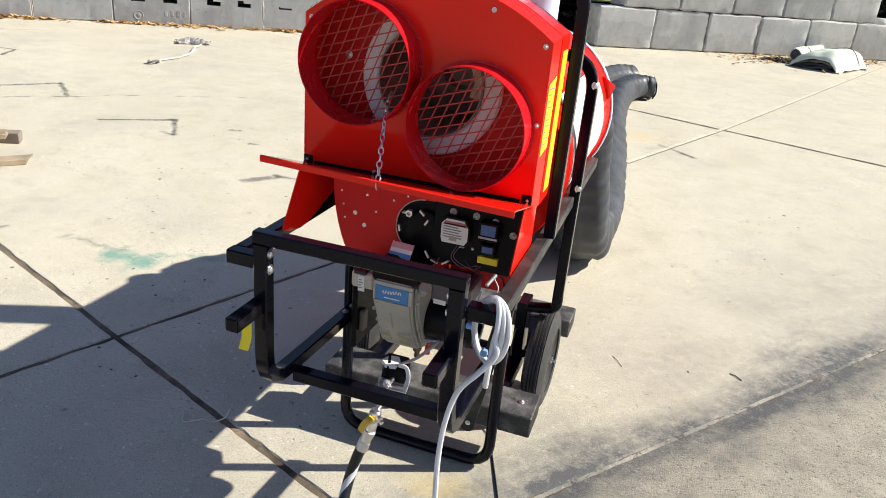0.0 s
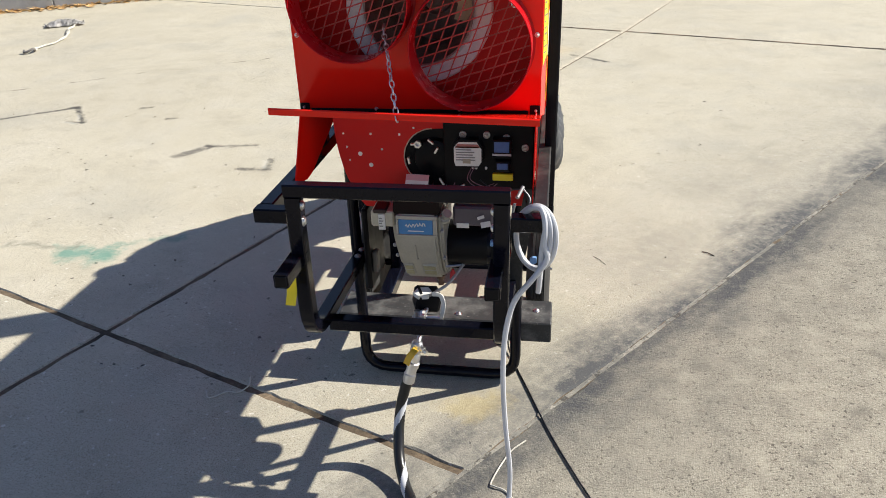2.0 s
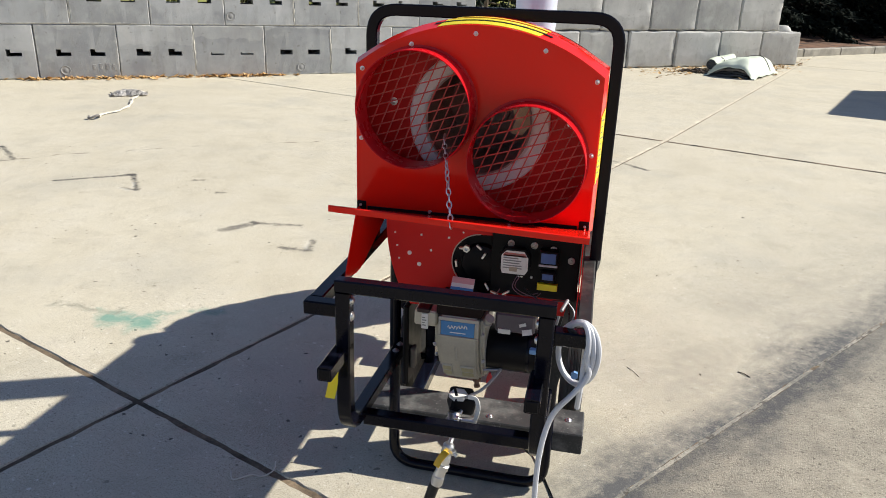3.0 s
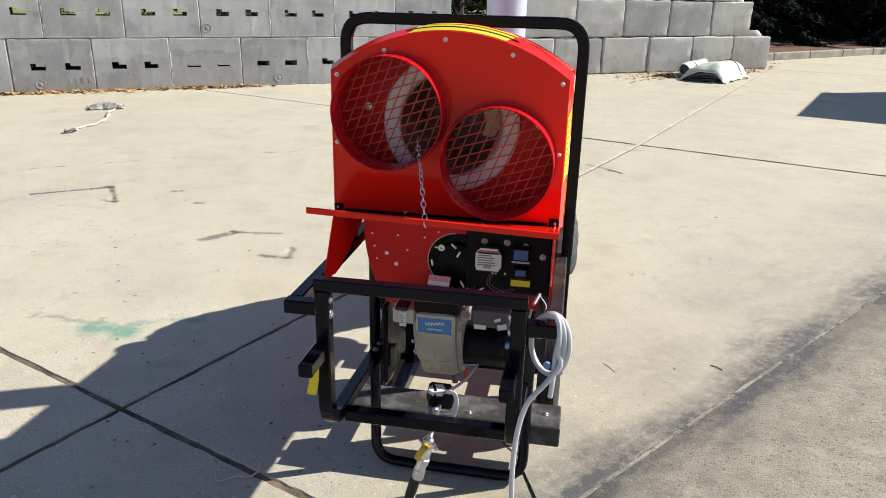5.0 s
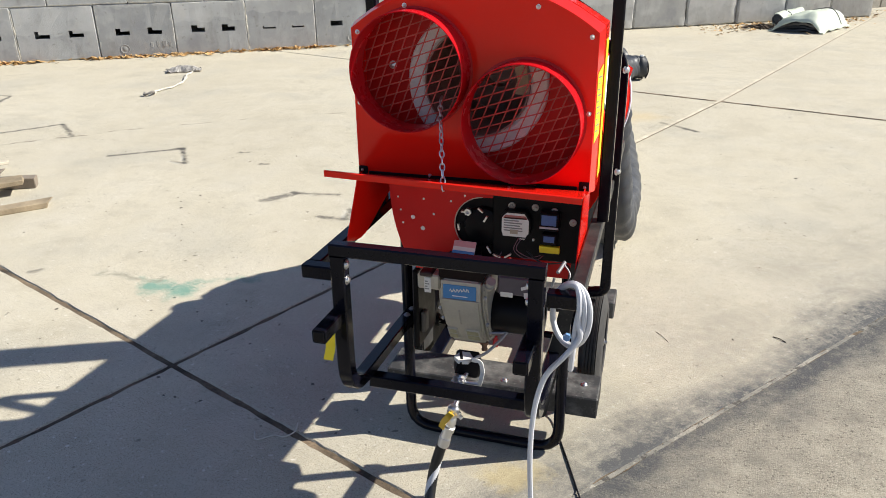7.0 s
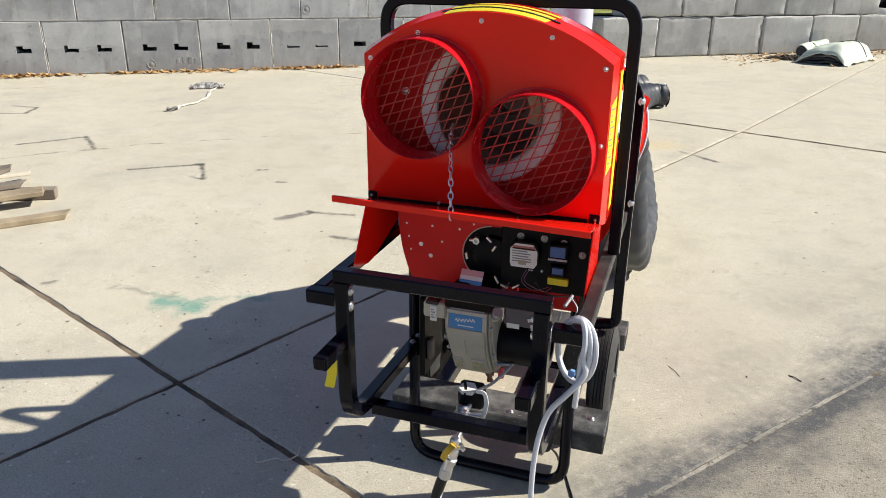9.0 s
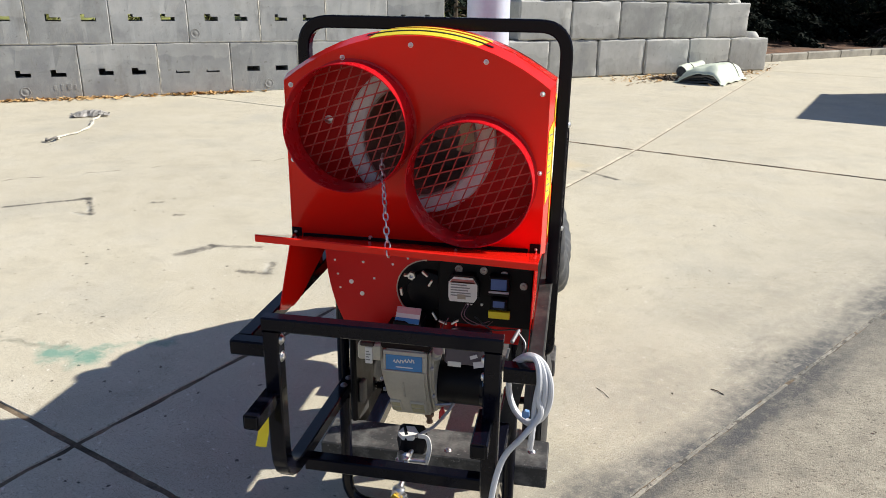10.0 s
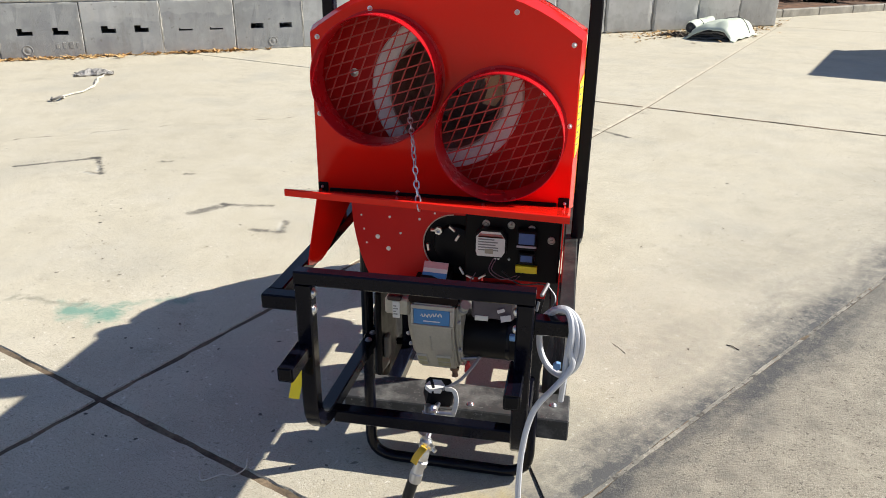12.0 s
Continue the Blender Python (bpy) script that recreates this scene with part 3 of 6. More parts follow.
bmesh.ops.translate(ground_bm, vec=(0, 0, -0.055), verts=ground_bm.verts)
solo("ground", ground_bm, EARTH, "bare ground sheet under the concrete yard", "ground", kind="structure")

pavement = thing("pavement", (0, 0, 0), "sunlit beige concrete yard slabs with dark joints", "pavement", kind="structure")
Q2, Q3 = 18.4, 31.0
SLABS = [
    [(-2 * PANEL, 0), (0, 0), (0, PANEL), (-2 * PANEL, PANEL)],
    [(0, 0), (seam_p(0), 0), (seam_p(PANEL), PANEL), (0, PANEL)],
    [(-PANEL, -PANEL), (0, -PANEL), (0, 0), (-PANEL, 0)],
    [(0, -4.6), (seam_p(-4.6), -4.6), (seam_p(0), 0), (0, 0)],
    [(-2 * PANEL, -PANEL), (-PANEL, -PANEL), (-PANEL, 0), (-2 * PANEL, 0)],
    [(-2 * PANEL, -15.0), (seam_p(-4.6), -15.0), (seam_p(-4.6), -PANEL), (-2 * PANEL, -PANEL)],
    [(0, -PANEL), (seam_p(-4.6), -PANEL), (seam_p(-4.6), -4.6), (0, -4.6)],
    [(-2 * PANEL, PANEL), (0, PANEL), (far_p(Q2), Q2), (-2 * PANEL, Q2)],
    [(0, PANEL), (2 * PANEL, PANEL), (2 * PANEL, Q2), (far_p(Q2), Q2)],
    [(-2.2, Q2), (far_p(Q2), Q2), (far_p(Q3), Q3), (-2.2, Q3)],
    [(far_p(Q2), Q2), (2 * PANEL, Q2), (2 * PANEL, Q3), (far_p(Q3), Q3)],
]
for corners in SLABS:
    part("slab", slab_mesh("slab", corners), SLAB, pavement, smooth=False)
for corners in ([(seam_p(-4.6), -4.6), (seam_p(-4.6), -15.0), (2 * PANEL, -15.0), (2 * PANEL, PANEL), (seam_p(PANEL), PANEL)],):
    part("slab", slab_mesh("slab", corners, gap=0.003), APRON, pavement, "rough worn aggregate concrete slab", smooth=False)


def joint_bed(name, a, b, width, z, material, label):
    """Dirt in a joint: a lumpy narrow strip below the slabs' tops."""
    bm = bmesh.new()
    a, b = Vector(a), Vector(b)
    way = (b - a).normalized()
    side = Vector((-way.y, way.x, 0))
    n = max(8, int((b - a).length / 0.06))
    rows = []
    for i in range(n + 1):
        p = a.lerp(b, i / n)
        rows.append([bm.verts.new(p + side * s * width / 2 + Vector((0, 0, z + 0.003 * noise.noise((p + side * s) * 9.0)))) for s in (-1, -0.3, 0.4, 1)])
    for r, s in zip(rows, rows[1:]):
        for k in range(3):
            bm.faces.new((r[k], r[k + 1], s[k + 1], s[k]))
    part(name, bm, material, pavement, label)


joint_bed("joint_filler", pq(0, -PANEL), pq(0, PANEL), 0.034, -0.006, FILLER, "dark dirt packed in a slab joint")
joint_bed("joint_filler", pq(-1.0, PANEL), pq(2 * PANEL, PANEL), 0.046, 0.0030, FILLER, "dark dirt brimming in a slab joint")
FAR = 3 * PANEL
joint_bed("seam_mortar", pq(0.012, 4.6), pq(0.008, PANEL), 0.040, 0.0045, SEAM, "pale mortar smeared over a slab joint")
joint_bed("seam_mortar", pq(0.008, PANEL), pq(far_p(FAR) + 0.006, FAR), 0.044, 0.0045, SEAM, "pale mortar smeared over a slab joint")
joint_bed("joint_filler", pq(0.034, 4.6), pq(0.032, PANEL), 0.012, 0.0030, FILLER, "thin dark brown line beside the smeared mortar")
joint_bed("joint_filler", pq(0.032, PANEL), pq(far_p(FAR) + 0.030, FAR), 0.014, 0.0030, FILLER, "thin dark brown line beside the smeared mortar")
joint_bed("joint_filler", pq(-2 * PANEL, 0), pq(seam_p(0), 0), 0.034, -0.006, FILLER, "dark dirt packed in a slab joint")
joint_bed("joint_filler", pq(-2 * PANEL, PANEL), pq(2 * PANEL, PANEL), 0.034, -0.005, FILLER, "dark dirt packed in a slab joint")
joint_bed("joint_filler", pq(-PANEL, -PANEL), pq(-PANEL, 0), 0.034, -0.005, FILLER, "dark dirt packed in a slab joint")
joint_bed("joint_filler", pq(-2 * PANEL, Q2), pq(2 * PANEL, Q2), 0.034, -0.005, FILLER, "dark dirt packed in a slab joint")
# crumbling mortar in the diagonal seam: short uneven pieces with gaps, over a dirt bed
joint_bed("joint_filler", pq(seam_p(-4.6), -4.6), pq(seam_p(PANEL), PANEL), 0.036, -0.005, FILLER, "dark dirt under the broken mortar")
seam_bm = bmesh.new()
seam_side = (ACROSS - ALONG * 0.295).normalized()
rows = []
steps = int((PANEL + 4.5) / 0.016)
for i in range(steps):
    q = -4.5 + i * 0.016
    c = pq(seam_p(q), q)
    gone = 0.011 * min(1.0, max(0.0, (noise.noise(Vector((q * 1.9, 4.0, 0))) + 0.6 * noise.noise(Vector((q * 9.0, 4.5, 0))) - 0.34) * 7))
    wl = 0.0135 + 0.004 * noise.noise(Vector((q * 11, 1.0, 0))) + 0.005 * noise.noise(Vector((q * 47, 2.0, 0)))
    wr = 0.0075 + 0.003 * noise.noise(Vector((q * 9, 7.0, 0))) + 0.005 * noise.noise(Vector((q * 53, 8.0, 0)))
    top = -0.0022 + 0.0026 * noise.noise(Vector((q * 41, 5.0, 0))) - gone
    rows.append([seam_bm.verts.new(c + seam_side * x + Vector((0, 0, z))) for x, z in ((-wl, -0.012), (-wl * 0.8, top), (wr * 0.1, top + 0.0015 * noise.noise(Vector((q * 60, 6.0, 0)))), (wr * 0.55, top - 0.001), (wr * 0.8, -0.014))])
for a, b in zip(rows, rows[1:]):
    for k in range(4):
        seam_bm.faces.new((a[k], a[k + 1], b[k + 1], b[k]))
tagged(part("seam_mortar", seam_bm, SEAM_DIRTY, pavement, "pale crumbling mortar in the diagonal seam", smooth=False), kind="stuff")

# ---- block walls ----
WALL_ANGLE = 36.0
WALL_AT = Vector((-5.44, 10.13, 0.0))
WALL_WAY = Vector((math.cos(radians(WALL_ANGLE)), math.sin(radians(WALL_ANGLE)), 0.0))


def block_mesh(name, length, height, depth, slots, cut, rng, lump=0.0):
    """A cast block: front at y=0, chamfered edges, slots through it. Origin at its front lower left corner."""
    g = 0.004
    xs = [g + cut] + sorted({v for s in slots for v in (s[0], round(s[0] + s[2], 4))}) + [length - g - cut]
    zs = [cut] + sorted({v for s in slots for v in (s[1], round(s[1] + s[3], 4))}) + [height - g - cut]
    bm = bmesh.new()

    def skew(x, y, z):
        if not lump:
            return (x, y, z)
        q = Vector((x * 1.7 + rng * 13.1, y, z * 1.7 + rng * 7.7))
        return (x + lump * 0.5 * noise.noise(q * 2.1), y + lump * noise.noise(q * 3.3), z + lump * 0.5 * noise.noise(q * 2.7 + Vector((5, 0, 0))))

    front = [[bm.verts.new(skew(x, 0, z)) for x in xs] for z in zs]
    back = [[bm.verts.new((x, depth, z)) for x in xs] for z in zs]
    holes = {(i, j) for i in range(len(xs) - 1) for j in range(len(zs) - 1) for s in slots
             if abs(xs[i] - s[0]) < 1e-6 and abs(zs[j] - s[1]) < 1e-6}
    for j in range(len(zs) - 1):
        for i in range(len(xs) - 1):
            if (i, j) in holes:
                ring = ((i, j), (i + 1, j), (i + 1, j + 1), (i, j + 1))
                beside = ((i, j - 1), (i + 1, j), (i, j + 1), (i - 1, j))
                for (a, b), (c, d), cell in zip(ring, ring[1:] + ring[:1], beside):
                    if cell in holes:
                        continue
                    bm.faces.new((front[b][a], front[d][c], back[d][c], back[b][a]))
            else:
                bm.faces.new((front[j][i], front[j][i + 1], front[j + 1][i + 1], front[j + 1][i]))
                bm.faces.new((back[j][i], back[j + 1][i], back[j + 1][i + 1], back[j][i + 1]))
    edge = [(i, 0) for i in range(len(xs))] + [(len(xs) - 1, j) for j in range(1, len(zs))]
    edge += [(i, len(zs) - 1) for i in range(len(xs) - 2, -1, -1)] + [(0, j) for j in range(len(zs) - 2, 0, -1)]

    def outer(i, j, y):
        x = xs[i] + (-cut if i == 0 else cut if i == len(xs) - 1 else 0)
        z = zs[j] + (-cut if j == 0 else cut if j == len(zs) - 1 else 0)
        return bm.verts.new(skew(x, y, z) if y < depth * 0.5 else (x, y, z))

    rim_f = [outer(i, j, cut) for i, j in edge]
    rim_b = [outer(i, j, depth - cut) for i, j in edge]
    for k, (i, j) in enumerate(edge):
        m = (k + 1) % len(edge)
        a, b = edge[m]
        bm.faces.new((front[j][i], rim_f[k], rim_f[m], front[b][a]))
        bm.faces.new((rim_f[k], rim_b[k], rim_b[m], rim_f[m]))
        bm.faces.new((rim_b[k], back[j][i], back[b][a], rim_b[m]))
    return bm


def lay_block(parent, data, s, z, tilt=0.0, push=0.0):
    ob = new("block", data)
    ob.matrix_basis = Matrix.Translation(WALL_AT + WALL_WAY * s + Vector((0, 0, z)) + Vector((-WALL_WAY.y, WALL_WAY.x, 0)) * push) @ pose(0, 0, 0, 0, tilt, WALL_ANGLE)
    ob.parent = parent
    return ob


rnd = random.Random(4)
wall_west = thing("wall_west", (0, 0, 0), "grey cast concrete block wall with paired through slots", "wall", kind="structure")
BL, BH, BD = 1.172, 0.83, 0.62


def slots_of(bar, rise, post):
    """Two stepped slots: a long bar with a short post rising from its one end."""
    out = []
    for x in (0.27, 0.76):
        if rise:
            out.append((round(x, 4), round(0.345 + bar, 4), post, rise))
        out += [(round(x, 4), 0.345, post, bar), (round(x + post, 4), 0.345, round(0.215 - post, 4), bar)]
    return out


cast_data = [mesh_of("block", block_mesh("block", BL, BH, BD, slots_of(*shape), c, k, 0.008), BLOCK_CAST, False) for k, (c, shape) in enumerate(((0.010, (0.062, 0.045, 0.075)), (0.014, (0.070, 0.040, 0.10)), (0.018, (0.058, 0.050, 0.060))))]
choked = mesh_of("block", block_mesh("block", BL, BH, BD, slots_of(0.026, 0.022, 0.02), 0.012, 7, 0.008), BLOCK_CAST, False)
broken = mesh_of("block", block_mesh("block", BL, BH, BD, slots_of(0.085, 0.0, 0.10), 0.012, 8, 0.010), BLOCK_CAST, False)
for row, start in ((0, -0.01), (1, 0.52 - BL)):
    for k in range(-11, 4):
        s = start + k * BL
        if s + BL > 4.35:
            continue
        lay_block(wall_west, choked if (row, k) == (0, -1) else broken if (row, k) == (0, 0) else cast_data[(k + row) % 3], s, row * BH, rnd.uniform(-0.25, 0.25), rnd.uniform(-0.003, 0.003))

wall_east = thing("wall_east", (0, 0, 0), "grey rough-faced concrete block wall stepped at its end", "wall", kind="structure")
RL, RH = 1.275, 0.785


def solid_block(k):
    """A block with a rough split face: a finely cut front, softened edges."""
    bm = box((0.010, 0, 0.006), (RL - 0.010, 0.62, RH - 0.008), 0.030, segs=1)
    bmesh.ops.subdivide_edges(bm, edges=[e for e in bm.edges if e.calc_length() > 0.4], cuts=7, use_grid_fill=True)
    for v in bm.verts:
        if v.co.y < 0.3:
            q = v.co * 2.3 + Vector((k * 7.3, 0, k * 3.1))
            v.co += Vector((0.006 * noise.noise(q), 0.008 * noise.noise(q * 1.6), 0.006 * noise.noise(q + Vector((9, 9, 9)))))
            if v.co.y < 0.06 and (v.co.x < 0.06 or v.co.x > RL - 0.06 or v.co.z < 0.06 or v.co.z > RH - 0.06):
                v.co += Vector((0.024 * noise.noise(q * 5), 0.030 * abs(noise.noise(q * 4.1)), 0.024 * noise.noise(q * 4.7)))
    return bm


# cast lifting discs and mortar in some joints of the slotted wall
for s, z in ((-9.0, 0.12), (-6.55, 0.12), (-6.42, 0.98), (-3.15, 0.13), (0.62, 0.13), (-0.55, 0.98)):
    nrm = -Vector((-WALL_WAY.y, WALL_WAY.x, 0))
    p = WALL_AT + WALL_WAY * s + nrm * 0.006 + Vector((0, 0, z))
    part("cast_disc", lathe(p, nrm, [(-0.03, 0.074), (-0.001, 0.073), (0.001, 0.068), (-0.003, 0.062), (-0.003, 0.034), (-0.001, 0.030), (-0.001, 0.001)], 20), CAST_MARK, wall_west)
for row, s in ((0, -8.21), (0, -4.70), (0, -1.18), (0, 1.16), (1, -6.51), (1, -2.99), (1, 0.52), (1, 1.69)):
    r = random.Random(int(s * 100))
    nrm = Vector((-WALL_WAY.y, WALL_WAY.x, 0))
    line = [WALL_AT + WALL_WAY * (s + 0.010 * noise.noise(Vector((s, k * 0.11, 2.0))) + r.uniform(-0.0015, 0.0015)) + nrm * 0.006 + Vector((0, 0, row * BH + 0.02 + k * 0.02)) for k in range(39)]
    size = [max(0.25, 0.62 + 0.5 * noise.noise(Vector((s * 3.1, k * 0.21, 7.0))) + r.uniform(-0.1, 0.1)) for k in range(40)]
    part("joint_mortar", sweep(line, [(-0.013, -0.012), (0.013, -0.012), (0.017, 0.006), (0.006, 0.013), (-0.008, 0.012), (-0.016, 0.004)], tuple(-nrm), scale=lambda t, g: size[int(t * 38)]), JOINT_PALE, wall_west, "pale crumbling mortar in a block joint")
# worn cast marks, no longer legible
for s, z in ((-7.7, 1.50), (-2.75, 0.14), (-2.10, 1.52), (1.55, 0.16)):
    for k in range(4):
        p = WALL_AT + WALL_WAY * (s + 0.095 * k) + Vector((0, 0, z))
        part("cast_mark", box((0, -0.0025, 0), (0.045 + 0.012 * math.sin(k * 2.3 + s), 0.01, 0.085 + 0.01 * math.cos(k * 1.7 + s)), 0.002, turn=Matrix.Translation(p) @ pose(0, 0, 0, 0, 0, WALL_ANGLE)), CAST_MARK, wall_west)

rough_data = [mesh_of("block", solid_block(k), BLOCK_ROUGH, True, 30) for k in range(4)]
for row, start, count in ((0, 5.19, 6), (1, 5.70, 5), (2, 6.33, 4)):
    for k in range(count):
        lay_block(wall_east, rough_data[(k + row * 2) % 4], start + k * RL, row * RH, rnd.uniform(-0.3, 0.3), rnd.uniform(-0.02, 0.02))
# locating knobs on the two stepped ends
for s, z in ((5.19 + 5.72 * RL, RH), (5.70 + 4.72 * RL, 2 * RH)):
    p = WALL_AT + WALL_WAY * s + Vector((-WALL_WAY.y, WALL_WAY.x, 0)) * 0.31 + Vector((0, 0, z - 0.005))
    part("knob", lathe(p, (0, 0, 1), [(0, 0.21), (0.03, 0.205), (0.11, 0.14), (0.125, 0.12)], 14), BLOCK_ROUGH, wall_east)

# ---- kerb, planting bed, lawn behind the walls ----
KERB_WAY = Vector((math.cos(radians(44.3)), math.sin(radians(44.3)), 0))
kerb_at = Vector((5.575, 20.27, 0)) - KERB_WAY * 1.6
kerb = thing("kerb", (0, 0, 0), "low worn concrete kerb along the planting bed", "kerb", kind="structure")
for k in range(9):
    a = kerb_at + KERB_WAY * (k * 1.8)
    part("kerb_stone", box((0.008, 0, -0.05), (1.792, 0.20, 0.21), 0.025, turn=Matrix.Translation(a) @ pose(0, 0, 0, 0, 0, 44.3)), CURB, kerb)


def bed(name, corners, z, material, label, category, lift):
    bm = bmesh.new()
    vs = []
    n = 16
    a, b, c, d = [Vector((*p, 0)) for p in corners]
    for i in range(n + 1):
        for j in range(n + 1):
            p = a.lerp(b, i / n).lerp(d.lerp(c, i / n), j / n)
            p.z = z + lift * j / n + 0.05 * noise.noise(p * 0.9)
            vs.append(bm.verts.new(p))
    for i in range(n):
        for j in range(n):
            bm.faces.new((vs[i * (n + 1) + j], vs[(i + 1) * (n + 1) + j], vs[(i + 1) * (n + 1) + j + 1], vs[i * (n + 1) + j + 1]))
    return solo(name, bm, material, label, category, kind="structure")


def off(base, way, s, out):
    p = base + way * s + Vector((-way.y, way.x, 0)) * out
    return (p.x, p.y)


bed("planting_bed", [off(kerb_at, KERB_WAY, -0.3, 0.15), off(kerb_at, KERB_WAY, 16, 0.15), off(kerb_at, KERB_WAY, 16, 9), off(kerb_at, KERB_WAY, -0.3, 9)], 0.19, MULCH, "red-brown bark mulch bed behind the kerb", "planting bed", 0.25)
bed("lawn", [off(WALL_AT, WALL_WAY, -14, 0.75), off(WALL_AT, WALL_WAY, 12.6, 0.75), off(WALL_AT, WALL_WAY, 12.6, 16), off(WALL_AT, WALL_WAY, -14, 16)], 0.80, GRASS, "yellow-green rough grass rising behind the wall", "lawn", 1.1)


road_bm = bmesh.new()
road_at, road_way = WALL_AT + WALL_WAY * 4 + Vector((-WALL_WAY.y, WALL_WAY.x, 0)) * 19, WALL_WAY
for k in range(25):
    for side in (0.0, 14.0):
        road_bm.verts.new(road_at + road_way * (k * 3.0) + Vector((-road_way.y, road_way.x, 0)) * side + Vector((0, 0, -0.04)))
road_bm.verts.ensure_lookup_table()
for k in range(24):
    road_bm.faces.new([road_bm.verts[i] for i in (2 * k, 2 * k + 2, 2 * k + 3, 2 * k + 1)])
solo("road", road_bm, plain("pale road concrete", (0.62, 0.64, 0.68), 0.9, vary=0.1, scale=2), "pale concrete road beyond the trees", "road", kind="structure")


def spruce(at, height, spread, seed, material=None, clumps=2600, low=0.06):
    """A conifer: tapered trunk, drooping limbs, and many small needle sprays with gaps between."""
    r = random.Random(seed)
    x, y, z0 = at
    tree = thing("spruce_tree", at, "dark green spruce tree with low drooping branches", "tree", group="trees behind the wall")
    part("trunk", sweep([(x, y, z0), (x + 0.03, y, z0 + height * 0.5), (x, y + 0.02, z0 + height)], ring_profile(height * 0.022, 10), (0, 1, 0), scale=lambda t, a: 1.05 - t), BARK, tree)
    limbs, tips = bmesh.new(), []
    count = int(height * 7)
    for k in range(count):
        h = low + (1 - low) * ((k + r.random()) / count) ** 1.7
        reach = spread * (1 - h) ** 0.8 * r.uniform(0.65, 1.12) + 0.1
        ang = k * 2.4 + r.uniform(-0.4, 0.4)
        a = Vector((x, y, z0 + h * height))
        d = Vector((math.cos(ang), math.sin(ang), 0))
        b = a + d * reach * 0.6 + Vector((0, 0, -0.08 * reach))
        c = a + d * reach + Vector((0, 0, -0.22 * reach + r.uniform(-0.1, 0.1)))
        sweep([a, b, c], ring_profile(0.012 + 0.012 * reach, 5), (0, 0, 1), scale=lambda t, g: 1.1 - t, bm=limbs)
        tips.append((a, b, c, reach))
    tagged(part("branch_work", limbs, BARK, tree), kind="stuff")
    verts, faces = [], []
    for _ in range(clumps):
        a, b, c, reach = tips[int(len(tips) * r.random() ** 1.7)]
        t = r.uniform(0.25, 1.05)
        p = (a.lerp(b, t / 0.6) if t < 0.6 else b.lerp(c, (t - 0.6) / 0.4)) + Vector((r.gauss(0, 0.10), r.gauss(0, 0.10), r.gauss(-0.06, 0.09)))
        u = ((c - a).normalized() + Vector((r.uniform(-1, 1), r.uniform(-1, 1), r.uniform(-0.8, 0.3)))).normalized() * r.uniform(0.10, 0.24)
        v = u.cross(Vector((r.uniform(-1, 1), r.uniform(-1, 1), 1))).normalized() * r.uniform(0.018, 0.045)
        n0 = len(verts)
        verts += [tuple(p - v * 0.6), tuple(p + u * 0.5 - v * 1.2), tuple(p + u), tuple(p + u * 0.5 + v * 1.2 + Vector((0, 0, -0.02))), tuple(p + v * 0.6)]
        faces.append(tuple(range(n0, n0 + 5)))
    data = bpy.data.meshes.new("crown")
    data.from_pydata(verts, [], faces)
    data.materials.append(material or NEEDLES)
    crown = new("crown", data)
    crown.parent = tree
    crown.matrix_parent_inverse = WORLD_OF[tree].inverted()
    return tree


for s, out, h, w, seed, n in ((14.6, 5.4, 7.5, 2.6, 1, 26000), (17.2, 6.0, 8.0, 2.9, 2, 26000), (20.2, 6.8, 8.5, 3.0, 3, 26000), (12.6, 6.2, 7.0, 2.4, 4, 14000), (23.2, 7.6, 8.5, 3.2, 9, 16000), (16.0, 8.4, 9.0, 3.2, 10, 14000), (18.8, 9.4, 9.0, 3.4, 11, 14000)):
    x, y = off(WALL_AT, WALL_WAY, s, out)
    spruce((x, y, 0.12), h, w, seed, clumps=n, low=0.18 if s < 16.5 else 0.12)
for s, out, h, w, seed in ((26.2, 8.6, 8.0, 3.2, 21), (29.0, 9.6, 8.5, 3.2, 22), (21.6, 9.6, 9.0, 3.4, 23), (24.6, 11.2, 9.0, 3.4, 24), (13.8, 8.8, 9.0, 3.2, 25), (28.0, 12.5, 9.0, 3.4, 26)):
    x, y = off(WALL_AT, WALL_WAY, s, out)
    spruce((x, y, 0.2), h, w, seed, clumps=12000, low=0.16)
# tall trees out of view on the sun side, added to shade the others
for s, out, h, w, seed in ((25.0, 4.6, 13.0, 4.0, 31), (29.5, 5.4, 15.0, 4.4, 32), (34.0, 7.0, 17.0, 4.6, 33), (27.5, 9.5, 15.0, 4.4, 34)):
    x, y = off(WALL_AT, WALL_WAY, s, out)
    spruce((x, y, 0.2), h, w, seed, clumps=26000, low=0.03)
# the last four stand unseen behind the wall, added to darken reflections
for s, out, h, w, seed in ((4.4, 6.0, 6.5, 2.4, 5), (6.6, 7.5, 7.0, 2.6, 6), (5.9, 3.4, 6.0, 2.2, 13), (7.4, 4.2, 6.5, 2.4, 14), (1.0, 9.0, 8.5, 3.0, 15), (-3.0, 9.5, 8.5, 3.0, 16), (-7.5, 9.5, 9.0, 3.2, 17), (9.8, 7.5, 8.0, 2.8, 18)):
    x, y = off(WALL_AT, WALL_WAY, s, out)
    spruce((x, y, 0.4), h, w, seed, clumps=2600, low=0.03)


